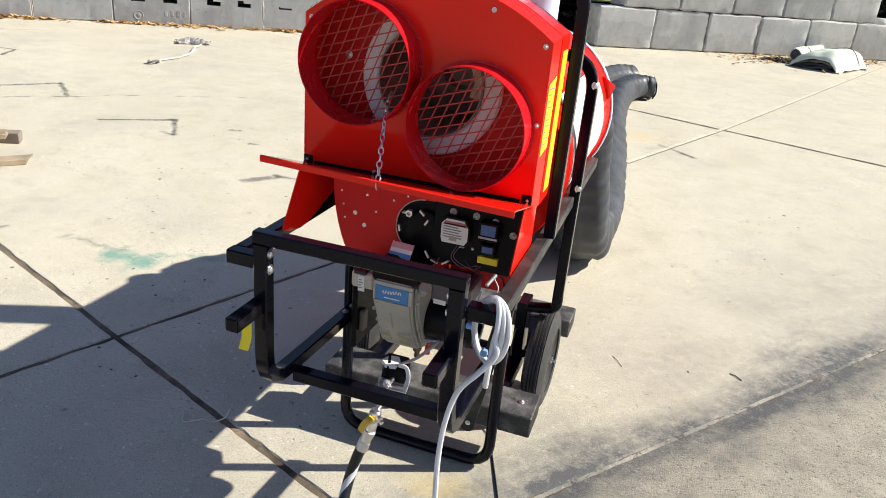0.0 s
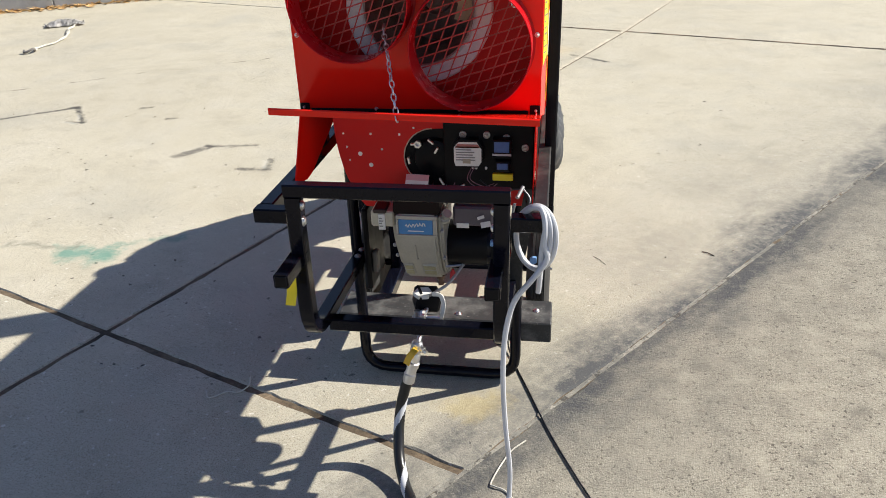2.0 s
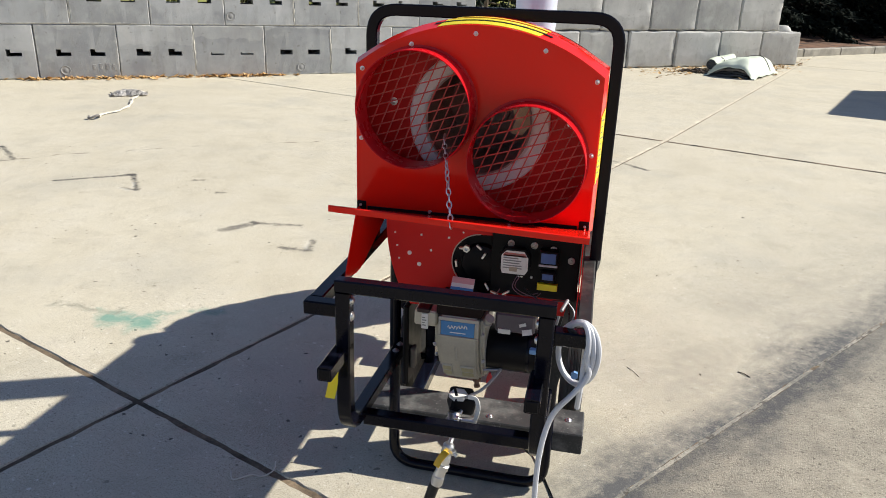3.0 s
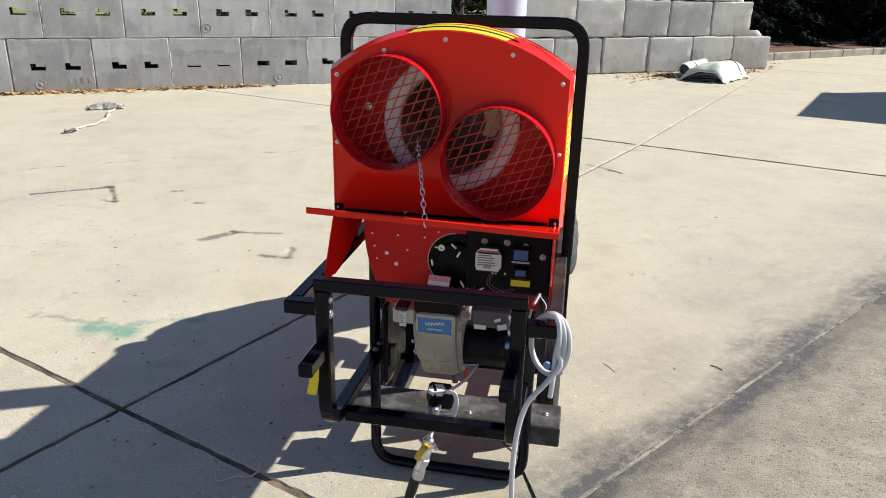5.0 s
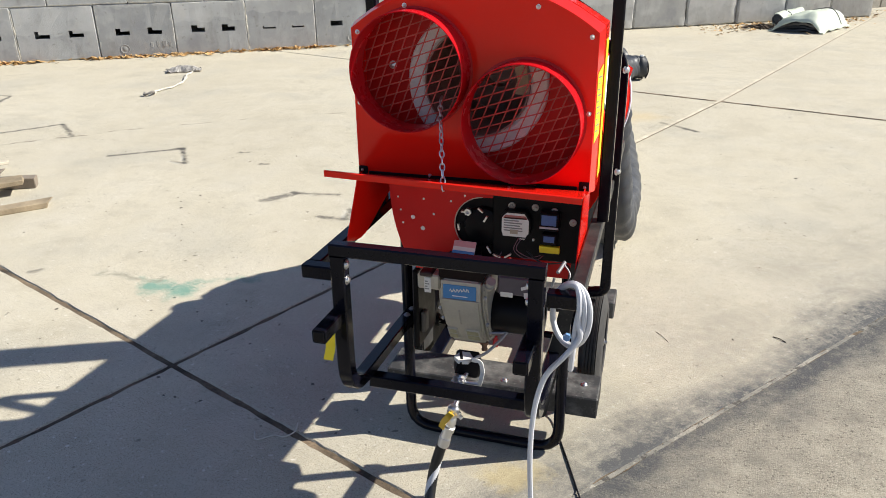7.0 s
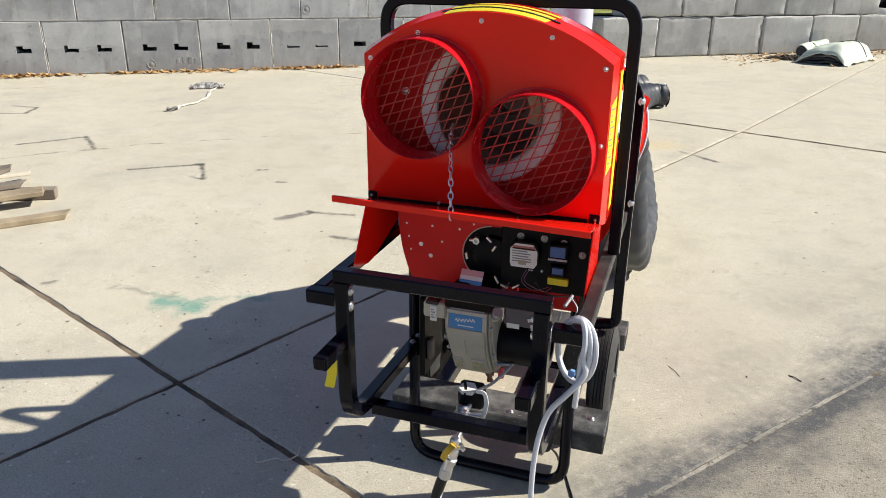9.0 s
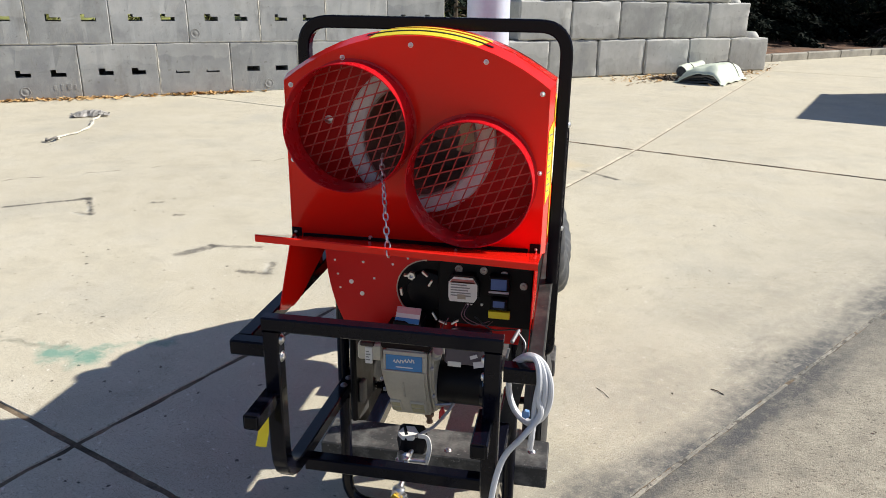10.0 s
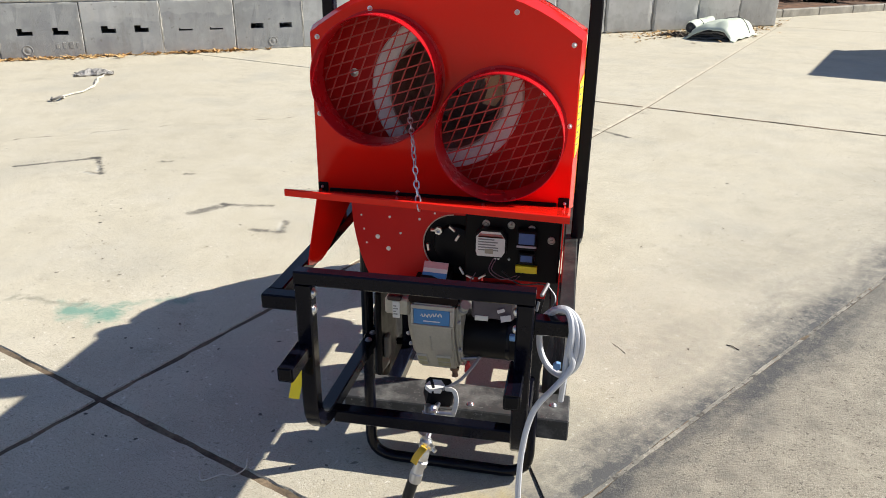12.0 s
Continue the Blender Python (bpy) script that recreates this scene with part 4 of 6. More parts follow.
def shrub(at, size, seed):
    """A low twiggy bush: several stems and many small leaves."""
    r = random.Random(seed)
    bush = thing("shrub", at, "yellow-green leafy shrub behind the block wall", "shrub", group="shrubs behind the wall")
    stems, verts, faces = bmesh.new(), [], []
    for k in range(9):
        ang = k * 0.7 + r.random()
        tip = Vector(at) + Vector((math.cos(ang) * size * r.uniform(0.4, 0.9), math.sin(ang) * size * r.uniform(0.4, 0.9), size * r.uniform(0.7, 1.5)))
        mid = Vector(at).lerp(tip, 0.5) + Vector((0, 0, 0.12 * size))
        sweep([at, mid, tip], ring_profile(0.012, 5), (0, 1, 0), bm=stems)
        for _ in range(110):
            p = mid.lerp(tip, r.random()) + Vector((r.gauss(0, 0.14), r.gauss(0, 0.14), r.gauss(0, 0.14))) * size
            u = Vector((r.uniform(-1, 1), r.uniform(-1, 1), r.uniform(-1, 1))).normalized() * 0.05
            v = u.orthogonal().normalized() * 0.022
            n0 = len(verts)
            verts += [tuple(p - u), tuple(p + v), tuple(p + u), tuple(p - v)]
            faces.append((n0, n0 + 1, n0 + 2, n0 + 3))
    tagged(part("stems", stems, BARK, bush), kind="stuff")
    data = bpy.data.meshes.new("foliage")
    data.from_pydata(verts, [], faces)
    data.materials.append(SHRUB)
    ob = new("foliage", data)
    ob.parent = bush
    ob.matrix_parent_inverse = WORLD_OF[bush].inverted()


for k in range(9):
    x, y = off(WALL_AT, WALL_WAY, -7.0 + 1.35 * k, 1.7 + 0.3 * math.sin(k * 2.1))
    shrub((x, y, 0.80), 0.75 + 0.1 * math.sin(k * 1.7), 40 + k)

# an unseen stand-in shed to the side, added to throw its shadow on the yard
shed_at = Vector((3.6, 9.73, 0)) + Vector((SUN_WAY.x, SUN_WAY.y, 0)) * (3.0 / SUN_WAY.z)
shed = thing("shed", tuple(shed_at), "unseen plain stand-in building that shadows the yard", "shed")
shed_turn = Matrix.Translation(shed_at) @ pose(0, 0, 0, 0, 0, 68.6)
part("wall", box((0.05, -5.95, -0.05), (3.45, -0.05, 2.9), 0.01, turn=shed_turn), SIDING, shed)
part("roof", box((0, -6.0, 2.9), (3.5, 0, 3.0), 0.01, turn=shed_turn), BLACK_MATT, shed)


# ---- the heater ----
heater = thing("portable_heater", (0, 0.5, 0), "red portable heater with twin round outlets on black wheeled frame", "heater")


def bolt(at, axis, size=0.011, parent=None, label="", material=None):
    """A pan-headed screw with a washer."""
    a = Vector(axis).normalized()
    bm = lathe(at, a, [(-0.002, size * 1.15), (0.001, size * 1.15), (0.0012, size * 0.8), (0.005, size * 0.75), (0.0075, size * 0.4), (0.008, 0.0005)], 12)
    return part("bolt", bm, material or STEEL, parent or heater, label)


HALF, SIDE_Z, TOP_Z, BASE_Z = 0.330, 1.445, 1.560, 1.035


def hood_outline(grow=0.0, n=18, lift=0.0):
    """Upright sides under a shallow arched top."""
    h = HALF + grow
    rise = TOP_Z - SIDE_Z
    r = (HALF ** 2 + rise ** 2) / (2 * rise)
    cz = TOP_Z - r
    span = math.asin(HALF / r)
    pts = [(-h, BASE_Z - grow)]
    for k in range(n + 1):
        a = -span + 2 * span * k / n
        pts.append(((r + grow) * math.sin(a) * (h / HALF) ** 0, cz + lift + (r + grow) * math.cos(a)))
    pts.append((h, BASE_Z - grow))
    pts[1] = (-h, pts[1][1])
    pts[-2] = (h, pts[-2][1])
    return pts


RINGS = [(-0.1527, 1.3434), (0.1529, 1.2224)]
RING_R = 0.1558
# front panel with the two outlet holes
panel = part("front_panel", pierced(hood_outline(), [(x, z, RING_R - 0.001) for x, z in RINGS], 0.0, 0.004), RED, heater, "glossy red front panel", sharp=20)


def hood_shell(y0, y1, grow0, grow1=None, lift0=0.0, lift1=None, thick=0.003):
    """A folded sheet that follows the outline, open at the front and the back; it may widen towards the back."""
    grow1 = grow0 if grow1 is None else grow1
    lift1 = lift0 if lift1 is None else lift1
    bm = bmesh.new()
    lines = ((y0, hood_outline(grow0, lift=lift0)), (y1, hood_outline(grow1, lift=lift1)), (y1, hood_outline(grow1 - thick, lift=lift1)), (y0, hood_outline(grow0 - thick, lift=lift0)))
    rows = [[bm.verts.new((x, y, z)) for x, z in line] for y, line in lines]
    n = len(rows[0])
    for a, b in zip(rows, rows[1:] + rows[:1]):
        for k in range(n):
            j = (k + 1) % n
            bm.faces.new((a[k], a[j], b[j], b[k]))
    return bm


part("front_flange", hood_shell(-0.001, 0.050, 0.002, 0.012, 0.0, 0.005), RED, heater, "red splayed flange round the front panel", sharp=25)
part("gap_seal", hood_shell(0.050, 0.059, 0.005, lift0=0.005), BLACK_MATT, heater, "dark seam between flange and casing", sharp=25)
part("casing", hood_shell(0.059, 0.166, 0.012, lift0=0.005), RED, heater, "red sheet steel casing behind the front panel", sharp=25)
part("casing_back", pierced(hood_outline(0.008, lift=0.005), [(-0.003, 1.296, 0.146)], 0.108, 0.114), RED_SHADED, heater, "red inner wall behind the outlets", sharp=20)
neck = bmesh.new()
for lo, hi in (((-0.255, 0.166, 0.90), (-0.250, 0.52, 1.43)), ((0.250, 0.166, 0.90), (0.255, 0.52, 1.43)), ((-0.255, 0.166, 1.43), (0.255, 0.52, 1.435)), ((-0.250, 0.515, 0.90), (0.250, 0.52, 1.43))):
    box(lo, hi, bm=neck)
part("neck", neck, SOOT, heater, "dark plenum between casing and drum", sharp=20)

# the two outlet collars with expanded-metal guards
for cx, cz in RINGS:
    bm = lathe((cx, 0.006, cz), (0, -1, 0), [(0, RING_R + 0.006), (0.0075, RING_R + 0.006), (0.0085, RING_R), (0.089, RING_R), (0.0905, RING_R - 0.0015), (0.089, RING_R - 0.003), (0.003, RING_R - 0.003), (0, RING_R - 0.003)], 56, closed=True)
    collar = part("outlet_collar", bm, RED_COLLAR_SHADED, heater, "round red duct outlet collar with shade in its colour")
    bm = bmesh.new()
    for ang, step in ((17.0, 0.0268), (68.0, 0.0262)):
        d = Vector((math.cos(radians(ang)), 0, math.sin(radians(ang))))
        m = Vector((-d.z, 0, d.x))
        k = -int(RING_R / step)
        while k * step < RING_R - 0.004:
            w = k * step + 0.004
            if abs(w) < RING_R - 0.006:
                half = math.sqrt((RING_R - 0.003) ** 2 - w * w)
                mid = Vector((cx, 0.012 + (0.0015 if ang > 30 else 0), cz)) + m * w
                sweep([mid - d * half, mid, mid + d * half], square_profile(0.0034, 0.0022, 0.0006), (0, 1, 0), bm=bm)
            k += 1
    part("mesh_guard", bm, MESH_RED, collar, "red expanded-metal mesh guard")

# inside: insulation ring, heat exchanger end
part("insulation_ring", lathe((-0.003, 0.109, 1.296), (0, -1, 0), [(0, 0.150), (0, 0.201), (0.012, 0.201), (0.018, 0.196), (0.018, 0.159), (0.012, 0.151)], 48, closed=True), INSUL, heater, "pale ceramic insulation ring round the burner tube")
part("heat_tube", lathe((-0.003, 0.097, 1.296), (0, 1, 0), [(-0.012, 0.146), (-0.012, 0.1505), (0.34, 0.1505), (0.34, 0.144), (0.01, 0.144)], 40, closed=True), BURNT, heater, "heat-tinted steel burner tube")
part("tube_end", lathe((-0.003, 0.43, 1.296), (0, -1, 0), [(0, 0.143), (0.02, 0.143), (0.05, 0.09), (0.06, 0.06), (0.02, 0.055), (0.02, 0.001)], 32), BURNT, heater, "dark end of the burner tube")
part("liner", prism([(0.072, 1.345), (0.108, 1.372), (0.134, 1.330), (0.136, 1.280), (0.112, 1.245), (0.078, 1.250), (0.090, 1.290)], 0.200, 0.206), plain("sandy ceramic liner", (0.80, 0.62, 0.40), 0.9, vary=0.2, scale=30), heater, "sandy ceramic liner plate inside the burner tube")
for cx, cz in ((-0.255, 1.335), (0.255, 1.305), (0.235, 1.345)):
    bolt((cx, 0.107, cz), (0, -1, 0), 0.010)

# bolts round the front panel
for x, z in ((-0.006, 1.540), (0.177, 1.506), (0.314, 1.436), (-0.177, 1.506), (-0.314, 1.436), (0.320, 1.048), (-0.320, 1.050), (0.318, 1.245), (-0.318, 1.245), (-0.115, 1.046), (0.115, 1.046)):
    bolt((x, -0.001, z), (0, -1, 0), 0.0055)
for x in (-0.318, 0.318):
    part("corner_clip", box((x - 0.014, -0.004, 1.036), (x + 0.014, 0.0, 1.062), 0.002), BLACK_MATT, heater)


def splay(y):
    """How far the casing stands outside the panel's outline at depth y."""
    return 0.002 + 0.010 * min(1.0, max(0.0, y / 0.050))


def arc_patch(a0, a1, y0, y1, lift, n=12, skew=0.0):
    """A sticker wrapped on the arched top between two x places."""
    rise = TOP_Z - SIDE_Z
    bm = bmesh.new()
    rows = []
    r0 = (HALF ** 2 + rise ** 2) / (2 * rise)
    for k in range(n + 1):
        row = []
        for y, dz in ((y0, 0), (y1, 0), (y1, -0.001), (y0, -0.001)):
            x = a0 + (a1 - a0) * k / n + (skew if y == y1 else 0.0)
            r = r0 + splay(y) + lift + dz
            row.append(bm.verts.new((x, y, TOP_Z - r0 + 0.005 * min(1.0, y / 0.05) + math.sqrt(r * r - x * x))))
        rows.append(row)
    for a, b in zip(rows, rows[1:]):
        for k in range(4):
            bm.faces.new((a[k], a[(k + 1) % 4], b[(k + 1) % 4], b[k]))
    bm.faces.new(rows[0][::-1])
    bm.faces.new(rows[-1])
    return bm


def side_patch(z0, z1, y0, y1, lift, cut=0.0):
    """A sticker on the splayed right side."""
    bm = bmesh.new()
    loops = []
    for d in (lift, lift - 0.001):
        loops.append([bm.verts.new((HALF + splay(y) + d, y, z)) for y, z in ((y0, z0), (y1, z0 + cut), (y1, z1), (y0, z1 - cut))])
    a, b = loops
    bm.faces.new(a)
    bm.faces.new(b[::-1])
    for k in range(4):
        bm.faces.new((a[k], b[k], b[(k + 1) % 4], a[(k + 1) % 4]))
    return bm


sticker = part("top_sticker", arc_patch(-0.11, 0.155, 0.004, 0.046, 0.0016, skew=0.02), YELLOW, heater, "yellow warning sticker over the arched top")
part("sticker_stripe", arc_patch(-0.12, 0.19, 0.026, 0.032, 0.0024), BLACK_MATT, sticker)
part("rear_top_sticker", arc_patch(-0.07, 0.18, 0.066, 0.10, 0.0016), YELLOW, heater, "yellow warning sticker on the casing top")
side = part("side_sticker", side_patch(1.165, 1.365, 0.006, 0.046, 0.0016, 0.02), YELLOW, heater, "yellow warning sticker on the side flange")
for k in range(10):
    part("print_line", side_patch(1.195 + k * 0.0155, 1.1985 + k * 0.0155, 0.012, 0.016 + 0.024 * (0.6 + 0.4 * math.sin(k * 2.3)), 0.0022), PRINT, side)
part("rear_side_sticker", side_patch(1.05, 1.42, 0.085, 0.150, 0.0016), YELLOW, heater, "tall yellow sticker on the casing side")

# shelf hood under the panel, with its turned-down lip
shelf = bmesh.new()
prof = [(0.012, 1.034), (-0.19, 1.082), (-0.218, 1.0885), (-0.222, 1.086), (-0.222, 1.071), (-0.2195, 1.071), (-0.2195, 1.0845), (-0.19, 1.079), (0.012, 1.031)]
for x0, x1 in zip([-0.336 + 0.042 * k for k in range(16)], [-0.336 + 0.042 * k for k in range(1, 17)]):
    prism(prof, x0, x1, "yz", bm=shelf)
bmesh.ops.remove_doubles(shelf, verts=shelf.verts[:], dist=0.0004)
bmesh.ops.delete(shelf, geom=[f for f in shelf.faces if len(f.verts) > 4 and abs(f.calc_center_median().x) < 0.33], context="FACES_ONLY")
for v in shelf.verts:
    # bent up towards its free corner
    v.co.z += max(0.0, -v.co.y / 0.222) * (0.012 - 0.028 * v.co.x)
part("burner_hood", shelf, RED, heater, "red folded sheet hood above the burner", sharp=15)


def gusset(x):
    """A side cheek with a curved rear edge, standing on the rail."""
    pts = [(-0.03, 1.045), (0.30, 1.030), (0.27, 0.95), (0.25, 0.93), (0.18, 0.908), (0.11, 0.886), (0.05, 0.866), (0.0, 0.852), (-0.04, 0.850), (-0.10, 0.862), (-0.135, 0.876)]
    return prism(pts, x - 0.0015, x + 0.0015, "yz")


part("side_cheek", gusset(-0.3235), RED, heater, "red triangular side cheek", sharp=20)
right_pts = [(-0.03, 1.045), (0.13, 1.038), (0.13, 0.868), (0.04, 0.815), (-0.10, 0.80), (-0.142, 0.83)]
part("side_cheek", prism(right_pts, 0.3205, 0.3235, "yz"), RED, heater, "red side cheek beside the controls", sharp=20)

# blower housing end plate, fan opening, control plate
plate = [(0.075, 1.030), (-0.250, 1.030)]
for k in range(13):
    t = k / 12
    z = 1.005 - t * 0.265
    plate.append((-0.252 + 0.053 * (1 - math.sqrt(max(0.0, 1 - t * t * 0.96))) + 0.035 * t * t, z))
plate += [(-0.030, 0.735)]
for k in range(13):
    g = radians(243 - 150 * k / 12)
    plate.append((0.036 + 0.086 * math.cos(g), 0.897 + 0.086 * math.sin(g)))
plate += [(0.078, 0.985)]
plate[0] = (0.078, 1.030)
blower = part("blower_plate", prism(plate, 0.030, 0.034), RED_SHADED, heater, "red blower end plate with punched holes", sharp=20)
part("blower_scroll", box((-0.19, 0.052, 0.752), (0.11, 0.22, 1.024), 0.02, segs=3), RED_SHADED, heater, "red blower scroll behind the end plate")
# pale discs painted on the plate for light through its holes
for x, z, r in ((-0.225, 0.965, 0.003), (-0.218, 0.925, 0.003), (-0.212, 0.885, 0.003), (-0.145, 0.965, 0.0035), (-0.115, 0.92, 0.0035), (-0.062, 0.965, 0.0035), (-0.180, 0.905, 0.0065), (-0.150, 0.872, 0.0065), (-0.02, 0.985, 0.003)):
    part("punched_hole", lathe((x, 0.029, z), (0, -1, 0), [(0, r), (0.0012, r), (0.0013, 0.0005)], 12), INSUL, blower, "pale disc painted for light in a punched hole")
fan = part("fan_motor", lathe((0.036, 0.044, 0.897), (0, -1, 0), [(0, 0.095), (0.006, 0.095), (0.007, 0.060), (0.022, 0.055), (0.026, 0.045), (0.028, 0.001)], 32), BLACK_MATT, heater, "black fan motor in the blower opening")
for k, (x, z) in enumerate(((-0.018, 0.942), (0.03, 0.950), (-0.035, 0.893), (0.045, 0.925))):
    part("motor_screw", box((x - 0.010, 0.010, z - 0.003), (x + 0.010, 0.022, z + 0.003), 0.001, turn=Matrix.Translation((x, 0, z)) @ pose(0, 0, 0, 0, 40 * k, 0) @ Matrix.Translation((-x, 0, -z))), STEEL, fan)
part("hub_nut", lathe((-0.006, 0.016, 0.944), (0, -1, 0), [(0, 0.011), (0.012, 0.011), (0.012, 0.006), (0.004, 0.006)], 6), STEEL, fan)

control = part("control_plate", box((0.066, 0.010, 0.815), (0.318, 0.028, 1.030), 0.004), BLACK_MATT, heater, "black control plate under the hood")
for x, z in ((0.122, 0.975), (0.188, 0.975), (0.242, 0.968), (0.294, 0.940)):
    part("knob", lathe((x, 0.010, z), (0, -1, 0), [(0, 0.010), (0.005, 0.010), (0.006, 0.0075), (0.003, 0.007), (0.003, 0.004), (0.009, 0.0035), (0.0092, 0.0005)], 12), plain("dull zinc", (0.45, 0.43, 0.40), 0.4, 0.5), control, "small round zinc control fitting")


def rows_of_print(parent, x0, x1, z0, z1, y, count, material, seed):
    r = random.Random(seed)
    for k in range(count):
        z = z1 - (k + 0.5) * (z1 - z0) / count
        w = (x1 - x0) * r.uniform(0.55, 1.0)
        part("print_line", box((x0, y - 0.0006, z - 0.0016), (x0 + w, y, z + 0.0016)), material, parent)


module = part("ignition_module", prism([(0.100, 0.890), (0.172, 0.890), (0.180, 0.905), (0.180, 0.945), (0.166, 0.968), (0.110, 0.968), (0.096, 0.950), (0.096, 0.905)], -0.020, 0.010), BLACK_MATT, heater, "black ignition module with a white label")
part("white_label", prism([(0.104, 0.894), (0.168, 0.894), (0.176, 0.907), (0.176, 0.943), (0.163, 0.963), (0.114, 0.963), (0.100, 0.948), (0.100, 0.907)], -0.0212, -0.020), WHITE_LABEL, module)
rows_of_print(module, 0.106, 0.170, 0.908, 0.945, -0.0213, 5, PRINT, 3)
part("print_line", box((0.108, -0.0222, 0.947), (0.168, -0.0213, 0.951)), PRINT_RED, module)
display = part("relay_display", box((0.205, -0.022, 0.918), (0.258, 0.010, 0.972), 0.003), BLACK_MATT, heater, "black relay with a blue face")
part("face", box((0.211, -0.0235, 0.936), (0.252, -0.022, 0.966), 0.001), SCREEN, display, "dull blue relay face")
low = part("terminal_strip", box((0.212, -0.016, 0.876), (0.254, 0.010, 0.908), 0.003), BLACK_MATT, heater, "small black terminal block")
part("face", box((0.218, -0.0172, 0.884), (0.248, -0.016, 0.902), 0.001), SCREEN, low)
part("warning_label", box((0.205, -0.004, 0.846), (0.262, 0.009, 0.866), 0.001), YELLOW, heater, "small yellow warning label")
trans = part("transformer", box((-0.042, -0.055, 0.800), (0.034, 0.02, 0.838), 0.004), BLACK_MATT, heater, "black transformer with a printed label")
label_turn = Matrix.Translation((-0.004, -0.040, 0.850)) @ pose(0, 0, 0, 52, 0, -4)
part("label", box((-0.033, -0.022, -0.001), (0.033, 0.022, 0.001), 0.0005, turn=label_turn), WHITE_LABEL, trans, "white and pink printed label")
part("label_band", box((-0.033, -0.022, 0.001), (0.033, -0.008, 0.0016), turn=label_turn), BLUE_LABEL, trans)
part("label_band", box((-0.033, 0.004, 0.001), (0.033, 0.021, 0.0016), turn=label_turn), plain("pink label print", (0.62, 0.35, 0.36), 0.5), trans)
part("rear_sheet", box((0.112, 0.062, 0.742), (0.318, 0.066, 0.830), 0.0015), RED_SHADED, heater, "red rear sheet under the controls")
for x in (0.150, 0.158, 0.186):
    part("rivet", lathe((x, 0.010, 0.878), (0, -1, 0), [(0, 0.004), (0.004, 0.0035), (0.005, 0.0005)], 10), WHITE_LABEL, control, "small pale rivet")
part("display_bar", box((0.206, -0.024, 0.926), (0.258, -0.021, 0.932), 0.001), plain("pale grey strip", (0.45, 0.43, 0.45), 0.5), display)
part("label_band", prism([(0.1035, 0.947), (0.1725, 0.947), (0.166, 0.957), (0.110, 0.957)], -0.0222, -0.0213), plain("faded red print", (0.45, 0.16, 0.14), 0.6), module)
part("label_seal", box((0.124, -0.0222, 0.902), (0.146, -0.0213, 0.915)), plain("tan label print", (0.42, 0.36, 0.28), 0.6), module)
rim = [(0.036 + 0.087 * math.cos(radians(243 - 150 * k / 16)), 0.0295, 0.897 + 0.087 * math.sin(radians(243 - 150 * k / 16))) for k in range(17)]
part("opening_edge", sweep(rim, ring_profile(0.0018, 6), (0, 1, 0)), plain("bare sheet edge", (0.55, 0.45, 0.38), 0.5), blower, "bare cut edge of the fan opening")
for (x, z), turn in zip(((0.085, 0.826), (0.118, 0.830), (0.062, 0.842)), (20, -35, 60)):
    part("bracket", box((-0.012, -0.004, -0.0025), (0.012, 0.004, 0.0025), 0.001, turn=Matrix.Translation((x, -0.012, z)) @ pose(0, 0, 0, 0, turn, 0)), STEEL, control, "small bent steel bracket")
LATCH = plain("dull latch steel", (0.30, 0.30, 0.31), 0.55, 0.5)
latch = part("latch", rod((0.284, -0.195, 0.876), (0.298, -0.160, 0.895), 0.0050, 12, bevel=0.002), LATCH, heater, "dull steel pull latch beside the controls")
part("latch_pin", rod((0.276, -0.225, 0.85), (0.280, -0.218, 0.872), 0.0035, 10), LATCH, latch)
part("latch_loop", sweep(curve_through([(0.300, -0.19, 0.90), (0.318, -0.21, 0.88), (0.305, -0.235, 0.85), (0.292, -0.22, 0.83)], 6), ring_profile(0.0020, 6)), LATCH, latch)
wires = bmesh.new()
for dx, dz, seed in ((0.15, 0.893, 0), (0.158, 0.893, 1), (0.10, 0.84, 2)):
    sweep(curve_through([(dx, -0.012, dz), (dx - 0.012, -0.03, dz - 0.035), (dx + 0.02 + 0.02 * seed, -0.026, dz - 0.06), (dx + 0.06, -0.006, dz - 0.055)], 6), ring_profile(0.0012, 6), (0, 1, 0), bm=wires)
part("wires", wires, plain("violet wire sleeve", (0.20, 0.10, 0.13), 0.5), heater, "thin dull violet wires")
part("black_wire", sweep(curve_through([(0.17, -0.010, 0.850), (0.22, -0.03, 0.826), (0.29, -0.05, 0.838), (0.305, -0.09, 0.80), (0.30, -0.12, 0.74)], 6), ring_profile(0.0022, 8)), BLACK_HOSE, heater, "black wire from the controls")
part("panel_gasket", box((-0.300, -0.007, 1.037), (0.300, -0.0005, 1.048), 0.002), BLACK_MATT, heater, "black gasket between panel and hood")

# drum with its end ring, labels, flue
DRUM_Z, DRUM_R = 0.995, 0.342
part("drum", lathe((0, 0.205, DRUM_Z), (0, 1, 0), [(0.22, 0.30), (0.22, DRUM_R), (0.30, DRUM_R), (0.305, DRUM_R + 0.008), (0.325, DRUM_R + 0.008), (0.33, DRUM_R), (1.24, DRUM_R), (1.28, 0.3565), (1.295, 0.3565), (1.30, 0.33), (1.36, 0.24), (1.38, 0.001)], 56), RED, heater, "red cylindrical heat chamber")
# unseen block, added to narrow the lit patch on the ground
part("drum_saddle", prism([(-0.17, 0.700), (-0.13, 0.585), (0.13, 0.585), (0.17, 0.700), (0.10, 0.672), (0.0, 0.664), (-0.10, 0.672)], 1.30, 1.44), BLACK, heater, "unseen black block added under the drum for its shadow", smooth=False)
